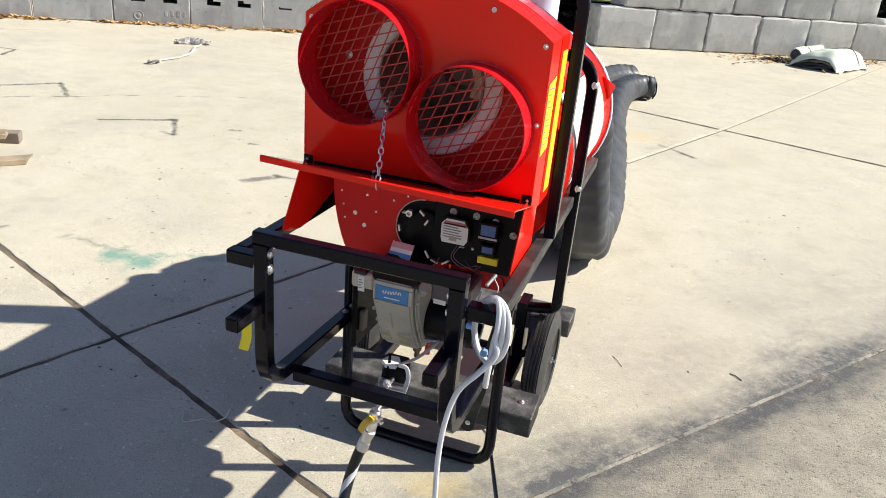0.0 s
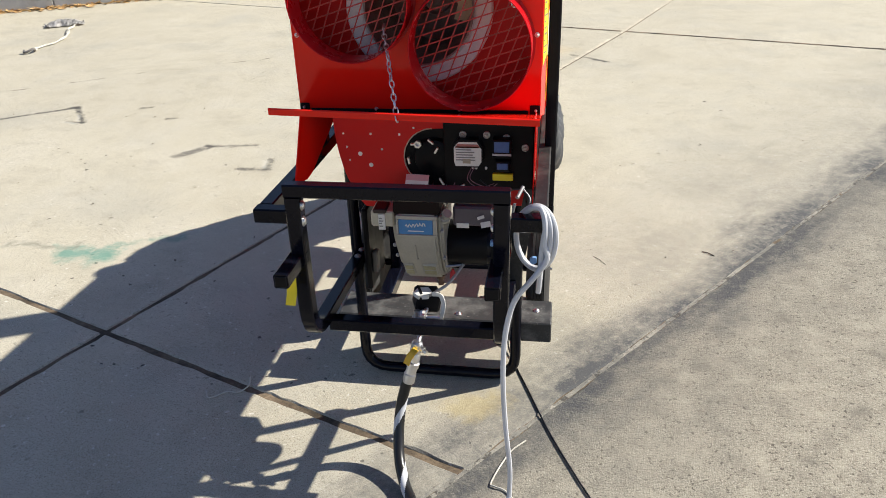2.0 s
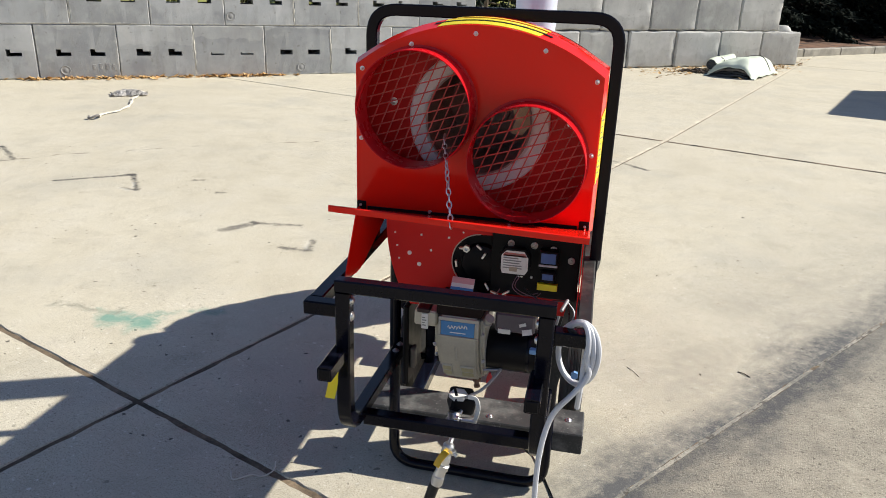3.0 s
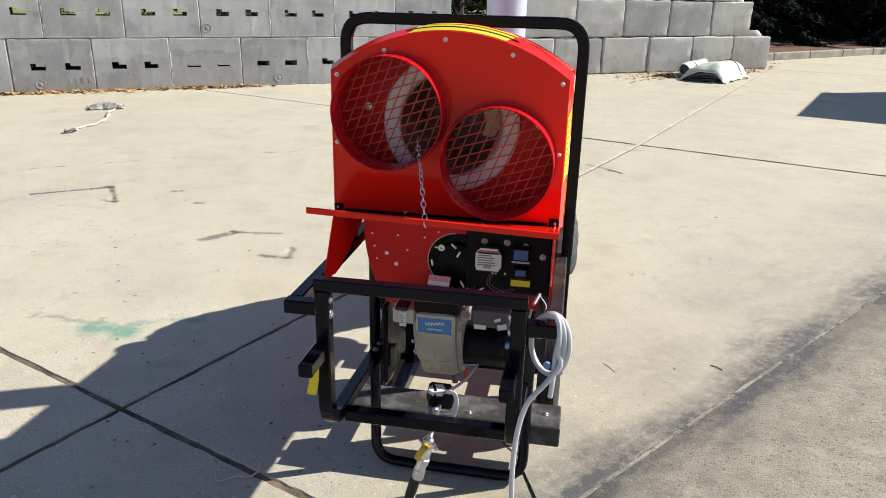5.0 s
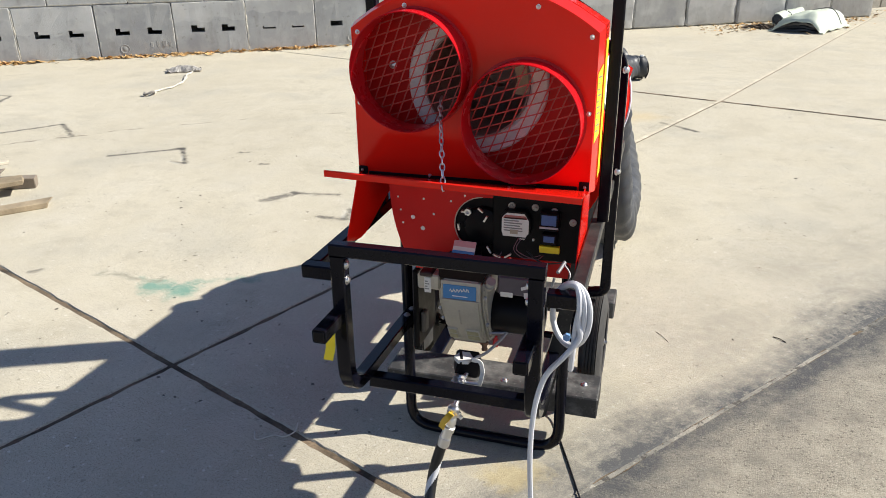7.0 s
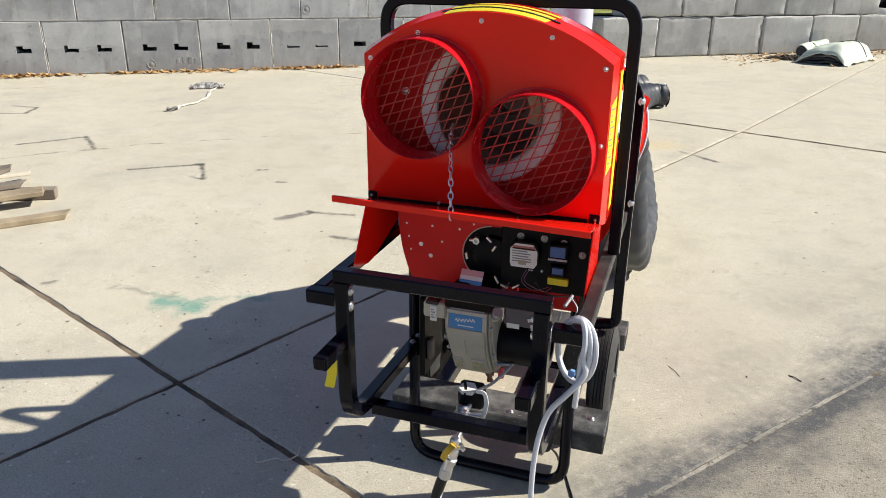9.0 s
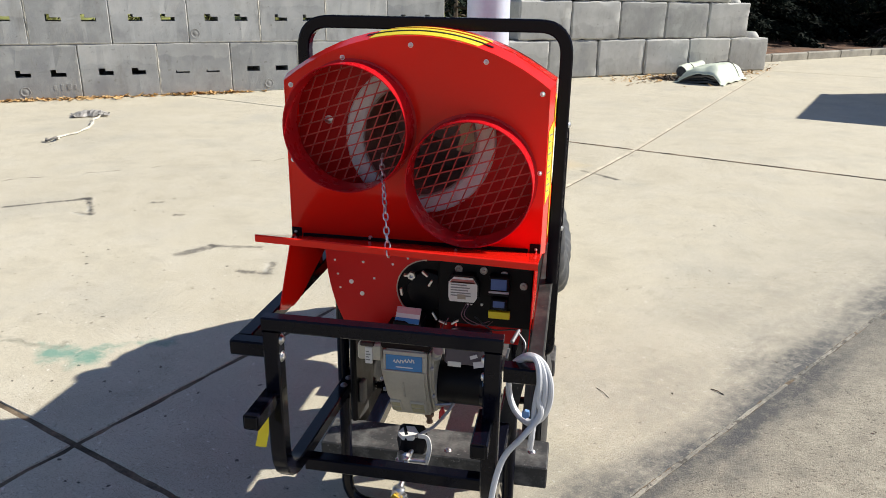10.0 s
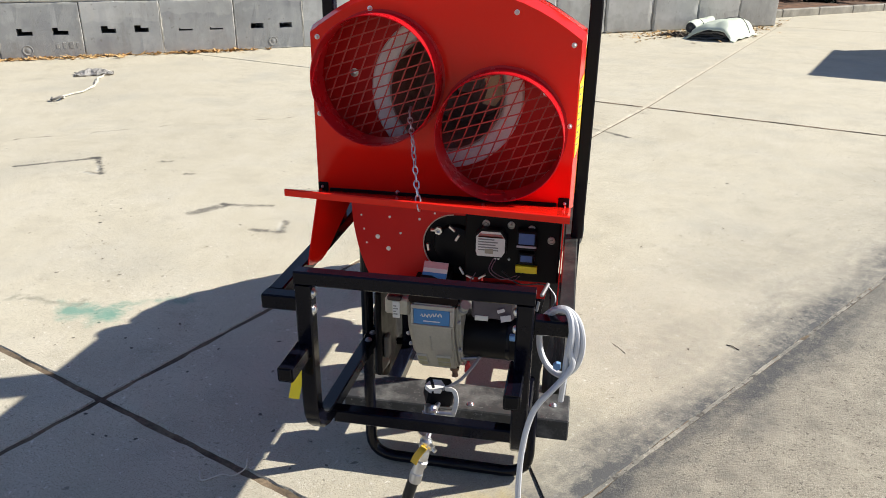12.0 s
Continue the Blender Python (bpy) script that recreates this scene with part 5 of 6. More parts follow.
part("end_ring", lathe((0, 1.483, DRUM_Z), (0, 1, 0), [(0, 0.357), (0.0, 0.362), (0.014, 0.365), (0.028, 0.362), (0.028, 0.357)], 56, closed=True), STACK, heater, "pale metal edge ring of the drum")


def drum_patch(a0, a1, y0, y1, lift, n=10):
    bm = bmesh.new()
    rows = []
    for k in range(n + 1):
        a = radians(a0 + (a1 - a0) * k / n)
        rows.append([bm.verts.new(((DRUM_R + d) * math.cos(a), y, DRUM_Z + (DRUM_R + d) * math.sin(a))) for y, d in ((y0, lift), (y1, lift), (y1, lift - 0.001), (y0, lift - 0.001))])
    for a, b in zip(rows, rows[1:]):
        for k in range(4):
            bm.faces.new((a[k], a[(k + 1) % 4], b[(k + 1) % 4], b[k]))
    bm.faces.new(rows[0][::-1])
    bm.faces.new(rows[-1])
    return bm


part("drum_label", drum_patch(-14, 40, 0.60, 1.35, 0.002), WHITE_LABEL, heater, "large white label on the drum side")
part("lifting_tab", prism([(0.27, 1.05), (0.345, 1.085), (0.36, 1.14), (0.31, 1.17), (0.22, 1.18)], 1.455, 1.463), RED, heater, "red tab on the drum end")
flue = part("flue_pipe", lathe((0.035, 1.18, 1.25), (0, 0, 1), [(0, 0.083), (1.45, 0.083), (1.45, 0.080), (0.02, 0.080)], 36, closed=True), STACK, heater, "pale galvanised flue pipe")
part("flue_collar", lathe((0.035, 1.18, 1.24), (0, 0, 1), [(0, 0.10), (0.03, 0.10), (0.04, 0.0845), (0.10, 0.0845)], 36), STACK, flue)

# ---- frame ----
TUBE = 0.038
for s in (-1, 1):
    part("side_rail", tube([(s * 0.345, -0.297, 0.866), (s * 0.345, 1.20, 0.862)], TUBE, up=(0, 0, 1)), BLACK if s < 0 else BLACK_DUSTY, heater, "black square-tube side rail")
for x0, x1 in ((-0.364, -0.272), (0.279, 0.362)):
    stub = part("front_stub", tube([(x0, -0.318, 0.866), (x1, -0.318, 0.866)], TUBE, up=(0, 0, 1)), BLACK, heater, "short black square-tube stub joining rail and guard")
    x = x0 - 0.0005 if x0 < 0 else x1 + 0.0005
    part("tube_plug", box((x - 0.002, -0.335, 0.849), (x + 0.002, -0.301, 0.883), 0.002), BLACK_MATT, stub)
# front guard hoop: two uprights joined over the top, turned back at the bottom
G = 0.251
guard = part("front_guard", tube([(-G, 0.235, 0.490), (-G, -0.345, 0.515), (-G, -0.345, 0.780)], TUBE, 0.10, up=(1, 0, 0)), BLACK, heater, "black square-tube front guard")
part("guard_upright", tube([(-G, -0.345, 0.778), (-G, -0.345, 0.9288)], TUBE, up=(0, 1, 0)), BLACK, guard)
part("guard_top", tube([(-G - 0.02, -0.345, 0.946), (G + 0.026, -0.345, 0.946)], 0.034, up=(0, 0, 1)), BLACK, guard)
part("guard_side", tube([(G + 0.006, 0.235, 0.490), (G + 0.006, -0.345, 0.515), (G + 0.006, -0.345, 0.9288)], TUBE, 0.10, up=(1, 0, 0)), BLACK, guard)
part("guard_crossbar", tube([(-G - 0.0, -0.180, 0.460), (G + 0.0, -0.180, 0.460)], 0.038, up=(0, 0, 1)), BLACK, guard)
for x in (-0.232, 0.238):
    for z in (0.905, 0.862):
        bolt((x, -0.345, z), (1 if x < 0 else -1, 0, 0), 0.012)
for x, y0, z in ((-G - 0.008, -0.472, 0.760), (G - 0.006, -0.465, 0.750)):
    hook = part("cable_hook", tube([(x, -0.325, z), (x, y0, z)], 0.037, up=(0, 0, 1)), BLACK, heater, "short black tube cable hook")
    part("tube_plug", box((x - 0.015, y0 - 0.003, z - 0.015), (x + 0.015, y0 + 0.001, z + 0.015), 0.002), BLACK_MATT, hook)
for k in (0, 1):
    bolt((-G + 0.004, 0.130 + 0.05 * k, 0.5145 - 0.0022 * k), (0, 0, 1), 0.010, material=DULL_STEEL)
part("foot_hoop", tube([(-0.272, 0.212, 0.842), (-0.272, 0.212, 0.019), (0.268, 0.206, 0.019), (0.268, 0.206, 0.842)], 0.038, 0.085, up=(0, 1, 0), round_=True), BLACK, heater, "black bent tube foot standing on the ground")
# tall push handle and the lower rear hoop
part("push_handle", tube([(-0.346, 0.205, 0.883), (-0.346, 0.195, 1.583), (0.361, 0.195, 1.583), (0.361, 0.205, 0.883)], 0.033, 0.075, up=(0, 1, 0), steps=8), BLACK, heater, "tall black tube push handle hoop")
rear = part("rear_hoop", tube([(-0.362, 0.64, 0.47), (-0.362, 0.64, 1.345), (0.362, 0.64, 1.345), (0.362, 0.64, 0.47)], 0.036, 0.11, up=(0, 1, 0), steps=8), BLACK, heater, "black tube hoop over the drum")
for z in (0.912, 1.262):
    bolt((0.372, 0.625, z), (0.6, -0.8, 0), 0.012)
part("axle_arm", tube([(0.362, 0.64, 0.49), (0.362, 0.64, 0.44), (0.25, 0.64, 0.42)], 0.040, 0.04, up=(0, 1, 0), round_=True), BLACK, heater)
part("axle_arm", tube([(-0.362, 0.64, 0.49), (-0.362, 0.64, 0.44), (-0.25, 0.64, 0.42)], 0.040, 0.04, up=(0, 1, 0), round_=True), BLACK, heater)
# fork pockets
for y0, y1 in ((0.239, 0.395), (0.985, 1.130)):
    pocket = part("fork_pocket", box((-0.372, y0, 0.143), (0.389, y1, 0.221), 0.004), POCKET, heater, "dusty black box-section fork pocket")
    # thin black sheet stands for the dark inside of the mouth
    part("pocket_mouth", box((0.3882, y0 + 0.008, 0.151), (0.3896, y1 - 0.008, 0.213), 0.001), BLACK_MATT, pocket)
bolt((0.335, 0.323, 0.2215), (0, 0, 1), 0.011)
bolt((0.06, 0.275, 0.2215), (0, 0, 1), 0.011)
for x in (-0.24, 0.24):
    part("base_rail", tube([(x, 0.395, 0.182), (x, 0.985, 0.182)], 0.05, up=(0, 0, 1)), BLACK, heater, "black lower frame rail")
# flat bar leg leaning outwards up to the side rail, its lower end rounded
foot, head, wide = Vector((0.227, 0.296)), Vector((0.322, 0.842)), 0.021
lean = (head - foot).normalized()
out = Vector((lean.y, -lean.x))
pts = []
for k in range(9):
    a = math.pi + math.pi * k / 8
    pts.append(tuple(foot + out * wide * math.cos(a) + lean * wide * math.sin(a)))
pts += [tuple(head + out * wide), tuple(head - out * wide)]
part("flat_leg", prism(pts, 0.016, 0.024), BLACK_DUSTY, heater, "grey-black flat bar leg with a rounded end", sharp=25)
mid = foot.lerp(head, 0.22)
# dark disc stands for the shade in the leg's hole
part("leg_hole", lathe((mid.x, 0.0165, mid.y), (0, -1, 0), [(0, 0.006), (0.0012, 0.006), (0.0013, 0.0005)], 12), BLACK_MATT, heater)
low = foot.lerp(head, 0.02)
bolt((low.x, 0.0155, low.y), (0, -1, 0), 0.007)


def wheel(x0, x1, y, r):
    """A rubber-tyred wheel on its axle."""
    w = x1 - x0
    rim_r = r * 0.62
    prof = [(0.0, rim_r), (-0.004, rim_r + 0.012), (0.004, r * 0.86), (0.016, r * 0.975)]
    for k in range(4):
        u = 0.018 + k * (w - 0.036) / 4
        s = (w - 0.036) / 4
        prof += [(u, r * 0.988), (u + s * 0.72, r * (0.996 + 0.004 * (k in (1, 2)))), (u + s * 0.78, r * 0.962), (u + s * 0.96, r * 0.962)]
    prof += [(w - 0.016, r * 0.975), (w - 0.004, r * 0.86), (w + 0.004, rim_r + 0.012), (w, rim_r)]
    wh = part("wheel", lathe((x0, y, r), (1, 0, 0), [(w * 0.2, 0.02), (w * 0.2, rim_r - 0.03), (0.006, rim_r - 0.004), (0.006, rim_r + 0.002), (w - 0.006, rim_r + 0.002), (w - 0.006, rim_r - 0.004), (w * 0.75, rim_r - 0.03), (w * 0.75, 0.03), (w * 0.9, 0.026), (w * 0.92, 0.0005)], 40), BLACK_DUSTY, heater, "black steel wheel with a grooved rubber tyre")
    part("tyre", lathe((x0, y, r), (1, 0, 0), prof, 64, closed=True), RUBBER, wh, "grooved grey-black rubber tyre")
    part("hub_nut", lathe((x1 - 0.014, y, r), (1, 0, 0), [(0, 0.015), (0.014, 0.015), (0.015, 0.006), (0.026, 0.006)], 6), STEEL, wh)


wheel(0.292, 0.374, 0.672, 0.203)
wheel(-0.374, -0.292, 0.672, 0.203)
part("axle", rod((-0.30, 0.672, 0.203), (0.30, 0.672, 0.203), 0.014), BLACK, heater, "black wheel axle")
for x in (-0.24, 0.24):
    part("axle_plate", box((x - 0.02, 0.62, 0.19), (x + 0.02, 0.72, 0.44), 0.004), BLACK, heater)

# ---- burner ----
def scroll(inset, x0, x1):
    """The cast fan scroll from the side: a flat front that turns under and back to its lowest point."""
    under = [(-0.088, 0.772), (-0.088, 0.705), (-0.080, 0.672), (-0.064, 0.632), (-0.044, 0.594), (-0.020, 0.556), (0.002, 0.528), (0.022, 0.512), (0.060, 0.500), (0.130, 0.500), (0.190, 0.530), (0.215, 0.580), (0.215, 0.700), (0.190, 0.772)]
    mid = Vector((0.06, 0.65))
    outline = [tuple(Vector(p) + (mid - Vector(p)).normalized() * inset) for p in under]
    bm = prism(outline, x0, x1, "yz")
    bmesh.ops.recalc_face_normals(bm, faces=bm.faces)
    bmesh.ops.bevel(bm, geom=[e for e in bm.edges if abs(e.verts[0].co.x - e.verts[1].co.x) < 1e-6], offset=0.007, segments=2, affect="EDGES")
    return bm


def on_scroll(x, y, z, tilt):
    return Matrix.Translation((x, y, z)) @ pose(0, 0, 0, tilt, 0, 0)


OLIVE = plain("olive cast window", (0.36, 0.33, 0.21), 0.6, vary=0.3, scale=30)
CREAM = plain("cream plastic", (0.50, 0.46, 0.37), 0.5)
burner = part("burner_body", scroll(0.0, -0.058, 0.056), ALU, heater, "grey cast aluminium burner housing")
part("housing_flange", scroll(0.014, 0.054, 0.072), ALU, burner, "cast flange between housing and motor")
part("housing_side", scroll(0.034, -0.078, -0.056), ALU, burner, "cast housing side cover")
for x, wide in ((-0.040, 0.032), (0.022, 0.044)):
    lie = on_scroll(x, -0.026, 0.5655, 123)
    pad = part("cast_window", box((-wide / 2, -0.030, -0.003), (wide / 2, 0.030, 0.0045), 0.003, turn=lie), ALU, burner, "raised cast pad with an olive face")
    for v0, v1 in ((-0.025, -0.003), (0.003, 0.025)):
        part("pad_face", box((-wide / 2 + 0.004, v0, 0.004), (wide / 2 - 0.004, v1, 0.0058), 0.001, turn=lie), OLIVE, pad)
part("cast_rib", box((-0.003, -0.030, -0.004), (0.003, 0.034, 0.004), 0.002, turn=on_scroll(-0.010, -0.066, 0.640, 111)), ALU, burner)
for x0, x1, z0, z1 in ((-0.0595, 0.0575, 0.757, 0.769), (-0.0595, 0.0575, 0.706, 0.711), (-0.0595, -0.0535, 0.711, 0.757), (0.0455, 0.0575, 0.711, 0.757)):
    part("badge_rim", box((x0, -0.0935, z0), (x1, -0.086, z1), 0.0015), ALU, burner)
badge = part("maker_badge", box((-0.053, -0.0915, 0.7115), (0.045, -0.0865, 0.7565), 0.001), BLUE_LABEL, burner, "blue maker's badge with pale script")
wave = [(-0.033 + 0.0030 * k, -0.0922, 0.7370 + 0.0060 * math.sin(k * 1.9) + 0.00035 * k) for k in range(20)]
part("badge_mark", sweep(wave, square_profile(0.0032, 0.001, 0.0003), (0, 1, 0)), WHITE_LABEL, badge)
part("badge_line", box((-0.026, -0.0922, 0.7205), (0.020, -0.0916, 0.7235)), WHITE_LABEL, badge)
for x, y, z in ((-0.082, -0.02, 0.640), (-0.082, 0.01, 0.590), (0.066, -0.034, 0.610), (0.066, -0.070, 0.715)):
    part("housing_bolt", lathe((x, y, z), (0.3 if x > 0 else -0.6, -1, 0.2), [(0, 0.006), (0.005, 0.006), (0.006, 0.004), (0.008, 0.003)], 8), DULL_STEEL, burner)
part("drain_spigot", lathe((0.042, 0.030, 0.512), (0.1, -0.2, -1), [(0, 0.014), (0.008, 0.013), (0.009, 0.008), (0.020, 0.008), (0.021, 0.010), (0.028, 0.009)], 12), plain("brown bronze", (0.22, 0.13, 0.09), 0.45, 0.6), burner, "bronze spigot under the housing")
part("burner_cap", prism([(-0.064, 0.7715), (0.060, 0.7715), (0.066, 0.780), (0.064, 0.808), (-0.066, 0.808), (-0.068, 0.780)], -0.086, 0.20), plain("dark brown cover", (0.010, 0.005, 0.005), 0.6, spec=0.15), burner, "dark cover on the burner")
motor = part("blower_motor", lathe((0.060, 0.05, 0.622), (1, 0, 0), [(0, 0.05), (0.002, 0.064), (0.012, 0.068), (0.146, 0.068), (0.157, 0.068), (0.163, 0.04), (0.163, 0.001)], 32), BLACK_MATT, burner, "black cylindrical burner motor")
part("motor_band", lathe((0.190, 0.05, 0.622), (1, 0, 0), [(0, 0.0683), (0.008, 0.0695), (0.012, 0.0683)], 32), BLACK, motor)
part("motor_end", lathe((0.216, 0.05, 0.622), (1, 0, 0), [(0, 0.064), (0.003, 0.066), (0.006, 0.064), (0.007, 0.03)], 28), DULL_STEEL, motor, "dull steel motor end plate")
part("connector", box((0.200, -0.030, 0.650), (0.222, -0.010, 0.666), 0.003), BLUE_TAG, motor, "pale blue wire connector")
relay = part("relay_box", box((0.098, -0.058, 0.726), (0.212, 0.06, 0.786), 0.006), plain("violet-grey relay box", (0.085, 0.072, 0.095), 0.4), burner, "grey relay box above the motor")
part("relay_label", box((0.108, -0.0605, 0.722), (0.144, -0.058, 0.737), 0.001), WHITE_LABEL, relay)
part("paper_tag", box((-0.014, -0.0008, -0.008), (0.014, 0.0008, 0.008), turn=Matrix.Translation((0.192, -0.070, 0.740)) @ pose(0, 0, 0, -25, -14, 0)), WHITE_LABEL, relay, "white paper tag on the relay box")
part("paper_tag", box((-0.010, -0.0008, -0.0045), (0.010, 0.0008, 0.0045), turn=Matrix.Translation((0.178, -0.066, 0.759)) @ pose(0, 0, 0, -20, -22, 0)), WHITE_LABEL, relay, "white paper tag on the relay box")
tb = part("terminal_box", box((-0.136, -0.076, 0.724), (-0.068, 0.02, 0.772), 0.005), CREAM, burner, "cream terminal box on the burner")
part("terminal_label", box((-0.1135, -0.0795, 0.716), (-0.0935, -0.0755, 0.764), 0.001), WHITE_LABEL, tb)
rows_of_print(tb, -0.111, -0.098, 0.724, 0.756, -0.0797, 4, PRINT, 8)
part("clamp", box((-0.128, -0.080, 0.766), (-0.090, -0.02, 0.780), 0.003), plain("dark brown clamp", (0.03, 0.015, 0.015), 0.45), tb, "dark brown clamp over the terminals")
part("elbow", lathe((0.072, -0.060, 0.748), (0.3, -0.4, 0.6), [(0, 0.016), (0.012, 0.016), (0.013, 0.011), (0.026, 0.011), (0.027, 0.014), (0.034, 0.014)], 12), ALU, burner, "cast elbow beside the cover")
shutter = part("air_shutter", box((-0.2200, 0.110, 0.400), (-0.2000, 0.300, 0.690), 0.006), BLACK_MATT, heater, "black air intake plate beside the burner")
part("shutter_face", box((-0.1995, 0.130, 0.455), (-0.182, 0.165, 0.530), 0.004), plain("grey gasket", (0.12, 0.11, 0.10), 0.6), shutter, "grey intake gasket")
part("blast_tube", rod((0.0, 0.22, 0.66), (0.0, 0.42, 0.80), 0.07, 24), BLACK_MATT, burner, "dark burner tube into the drum")
part("chamber_floor", box((-0.24, 0.18, 0.740), (0.24, 0.62, 0.750), 0.003), BLACK, heater, "black tray under the blower")

# ---- gas train ----
train = part("gas_pipe", sweep(rounded([(0.020, -0.03, 0.476), (0.018, -0.10, 0.470), (0.010, -0.134, 0.455), (0.004, -0.140, 0.405), (0.001, -0.160, 0.395)], 0.014), ring_profile(0.0075, 12), (1, 0, 0)), STEEL, heater, "zinc gas pipe under the burner")
sol = part("solenoid_valve", box((-0.025, -0.10, 0.455), (0.050, -0.03, 0.515), 0.008, turn=Matrix.Translation((0.012, -0.06, 0.485)) @ pose(0, 0, 0, 0, 12, 20) @ Matrix.Translation((-0.012, 0.06, -0.485))), BLACK_MATT, heater, "black gas solenoid valve")
part("valve_tag", prism([(-0.022, -0.088), (-0.004, -0.106), (0.024, -0.102), (0.034, -0.080), (0.018, -0.054), (-0.010, -0.056)], 0.506, 0.519, "xy"), WHITE_LABEL, sol, "white valve cap")
part("bracket", sweep(curve_through([(0.040, -0.112, 0.530), (0.064, -0.114, 0.528), (0.072, -0.116, 0.500), (0.068, -0.118, 0.470), (0.060, -0.118, 0.440)], 6), square_profile(0.013, 0.004, 0.001), (0, 1, 0)), WHITE_LABEL, sol, "white bent valve bracket")
part("side_pipe", rod((-0.012, -0.118, 0.452), (0.062, -0.112, 0.450), 0.010, 12), STEEL, sol, "short zinc pipe")
part("stub", lathe((-0.006, -0.122, 0.478), (0, -0.1, -1), [(0, 0.010), (0.02, 0.010), (0.021, 0.016), (0.034, 0.016), (0.035, 0.012)], 12), STEEL, sol)
part("cable", sweep(curve_through([(0.028, -0.09, 0.512), (0.05, -0.105, 0.535), (0.078, -0.08, 0.545), (0.104, -0.03, 0.560), (0.117, 0.0, 0.572)], 6), ring_profile(0.0045, 8)), plain("grey cable sleeve", (0.35, 0.33, 0.32), 0.5), heater, "grey cable to the solenoid")
part("wire_cap", lathe((0.084, 0.0, 0.521), (0.05, 0, 1), [(0, 0.009), (0.022, 0.008), (0.030, 0.004), (0.034, 0.0045), (0.036, 0.0005)], 10), RED_CAP, heater, "red pressure tap cap")
part("tap_arm", rod((0.063, 0.0, 0.563), (0.120, 0.008, 0.568), 0.005, 10), DULL_STEEL, heater)
part("union", lathe((0.012, -0.118, 0.474), (-0.02, -0.8, -0.4), [(0, 0.009), (0.003, 0.011), (0.014, 0.011), (0.015, 0.009), (0.02, 0.009)], 8), STEEL, heater, "zinc pipe union")
valve = part("ball_valve", lathe((0.000, -0.165, 0.400), (-0.16, -0.10, -0.95), [(0, 0.012), (0.006, 0.017), (0.03, 0.018), (0.04, 0.013), (0.046, 0.016), (0.062, 0.016)], 16), STEEL, heater, "steel ball valve with a yellow lever")
part("lever", sweep(rounded([(-0.002, -0.187, 0.386), (-0.008, -0.201, 0.384), (-0.020, -0.207, 0.368), (-0.028, -0.209, 0.346)], 0.012), square_profile(0.020, 0.005, 0.0015), (0, -0.6, 0.5)), YELLOW_GRIP, valve, "yellow vinyl-covered lever")
part("outlet_nut", lathe((0.010, -0.173, 0.380), (0.8, -0.5, -0.3), [(0, 0.010), (0.010, 0.010), (0.011, 0.006), (0.022, 0.006)], 8), STEEL, valve)
part("hose_fitting", lathe((-0.010, -0.171, 0.338), (-0.30, -0.10, -0.94), [(0, 0.013), (0.008, 0.014), (0.010, 0.019), (0.026, 0.019), (0.028, 0.016), (0.058, 0.0175), (0.060, 0.014)], 12), STEEL, heater, "silver hose end fitting")

# ---- chain from the outlet to the hood ----
chain = part("chain_hook", rod((-0.080, 0.010, 1.270), (-0.078, -0.012, 1.263), 0.004, 8), STEEL, heater, "small steel chain hook")
chain_way = [Vector((-0.078, -0.014, 1.262)), Vector((-0.052, -0.096, 1.216)), Vector((-0.008, -0.226, 1.082))]
reach = [(b - a).length for a, b in zip(chain_way, chain_way[1:])]
links = 15
for k in range(links):
    d = (k + 0.5) / links * sum(reach)
    i = 0 if d < reach[0] else 1
    way = (chain_way[i + 1] - chain_way[i]).normalized()
    p = chain_way[i] + way * (d - (reach[0] if i else 0.0))
    flat = way.orthogonal().normalized()
    spin = Matrix.Rotation(radians(35 + 80 * (k % 2) + 9 * k), 3, way)
    side_v = spin @ flat
    loop = [p + way * (0.0118 * math.cos(a)) + side_v * (0.0060 * math.sin(a)) for a in (2 * math.pi * j / 12 for j in range(12))]
    part("link", sweep(loop, ring_profile(0.0018, 6), way.cross(side_v), closed=True), STEEL, chain)

# yellow tag under the left hook
tag = bmesh.new()
path = [(-0.259, -0.408, 0.744), (-0.260, -0.410, 0.726), (-0.263, -0.408, 0.692), (-0.269, -0.414, 0.658)]
solo("yellow_tag", sweep(curve_through(path, 5), square_profile(0.025, 0.0012, 0.0004), (0.35, -1, 0)), YELLOW, "yellow plastic tag hanging from the cable hook", "tag")


# ---- hoses and cables ----
gas_path = curve_through([(-0.028, -0.177, 0.283), (-0.044, -0.183, 0.232), (-0.057, -0.196, 0.172), (-0.060, -0.232, 0.105), (-0.048, -0.292, 0.052), (-0.018, -0.365, 0.024), (0.024, -0.450, 0.0175), (0.060, -0.620, 0.0175), (0.080, -1.100, 0.0175), (0.020, -1.800, 0.0175), (-0.10, -2.6, 0.0175)], 40)
gas_hose = thing("gas_hose", gas_path[0], "shiny black rubber gas hose running to the ground", "hose")
# pale spiral: stripe near the top, sun highlight painted in further down
hose_bm = sweep(gas_path, ring_profile(0.0165, 32))
run = 0.0
for i in range(len(gas_path) - 1):
    run += (gas_path[i + 1] - gas_path[i]).length
    hose_bm.faces.ensure_lookup_table()
    for k in range(32):
        if run < 0.9 and (k / 32 + run / 0.21) % 1.0 < 0.20:
            hose_bm.faces[i * 32 + k].material_index = 1
part("hose", hose_bm, [BLACK_HOSE, WHITE_HOSE], gas_hose, "black hose with a pale spiral stripe and painted sun highlight")
part("ferrule", lathe(gas_path[0] + Vector((0.003, 0.001, 0.008)), (-0.22, -0.14, -0.95), [(0, 0.017), (0.002, 0.0185), (0.030, 0.0185), (0.032, 0.017)], 16), STEEL, gas_hose, "crimped silver ferrule")
coil = []
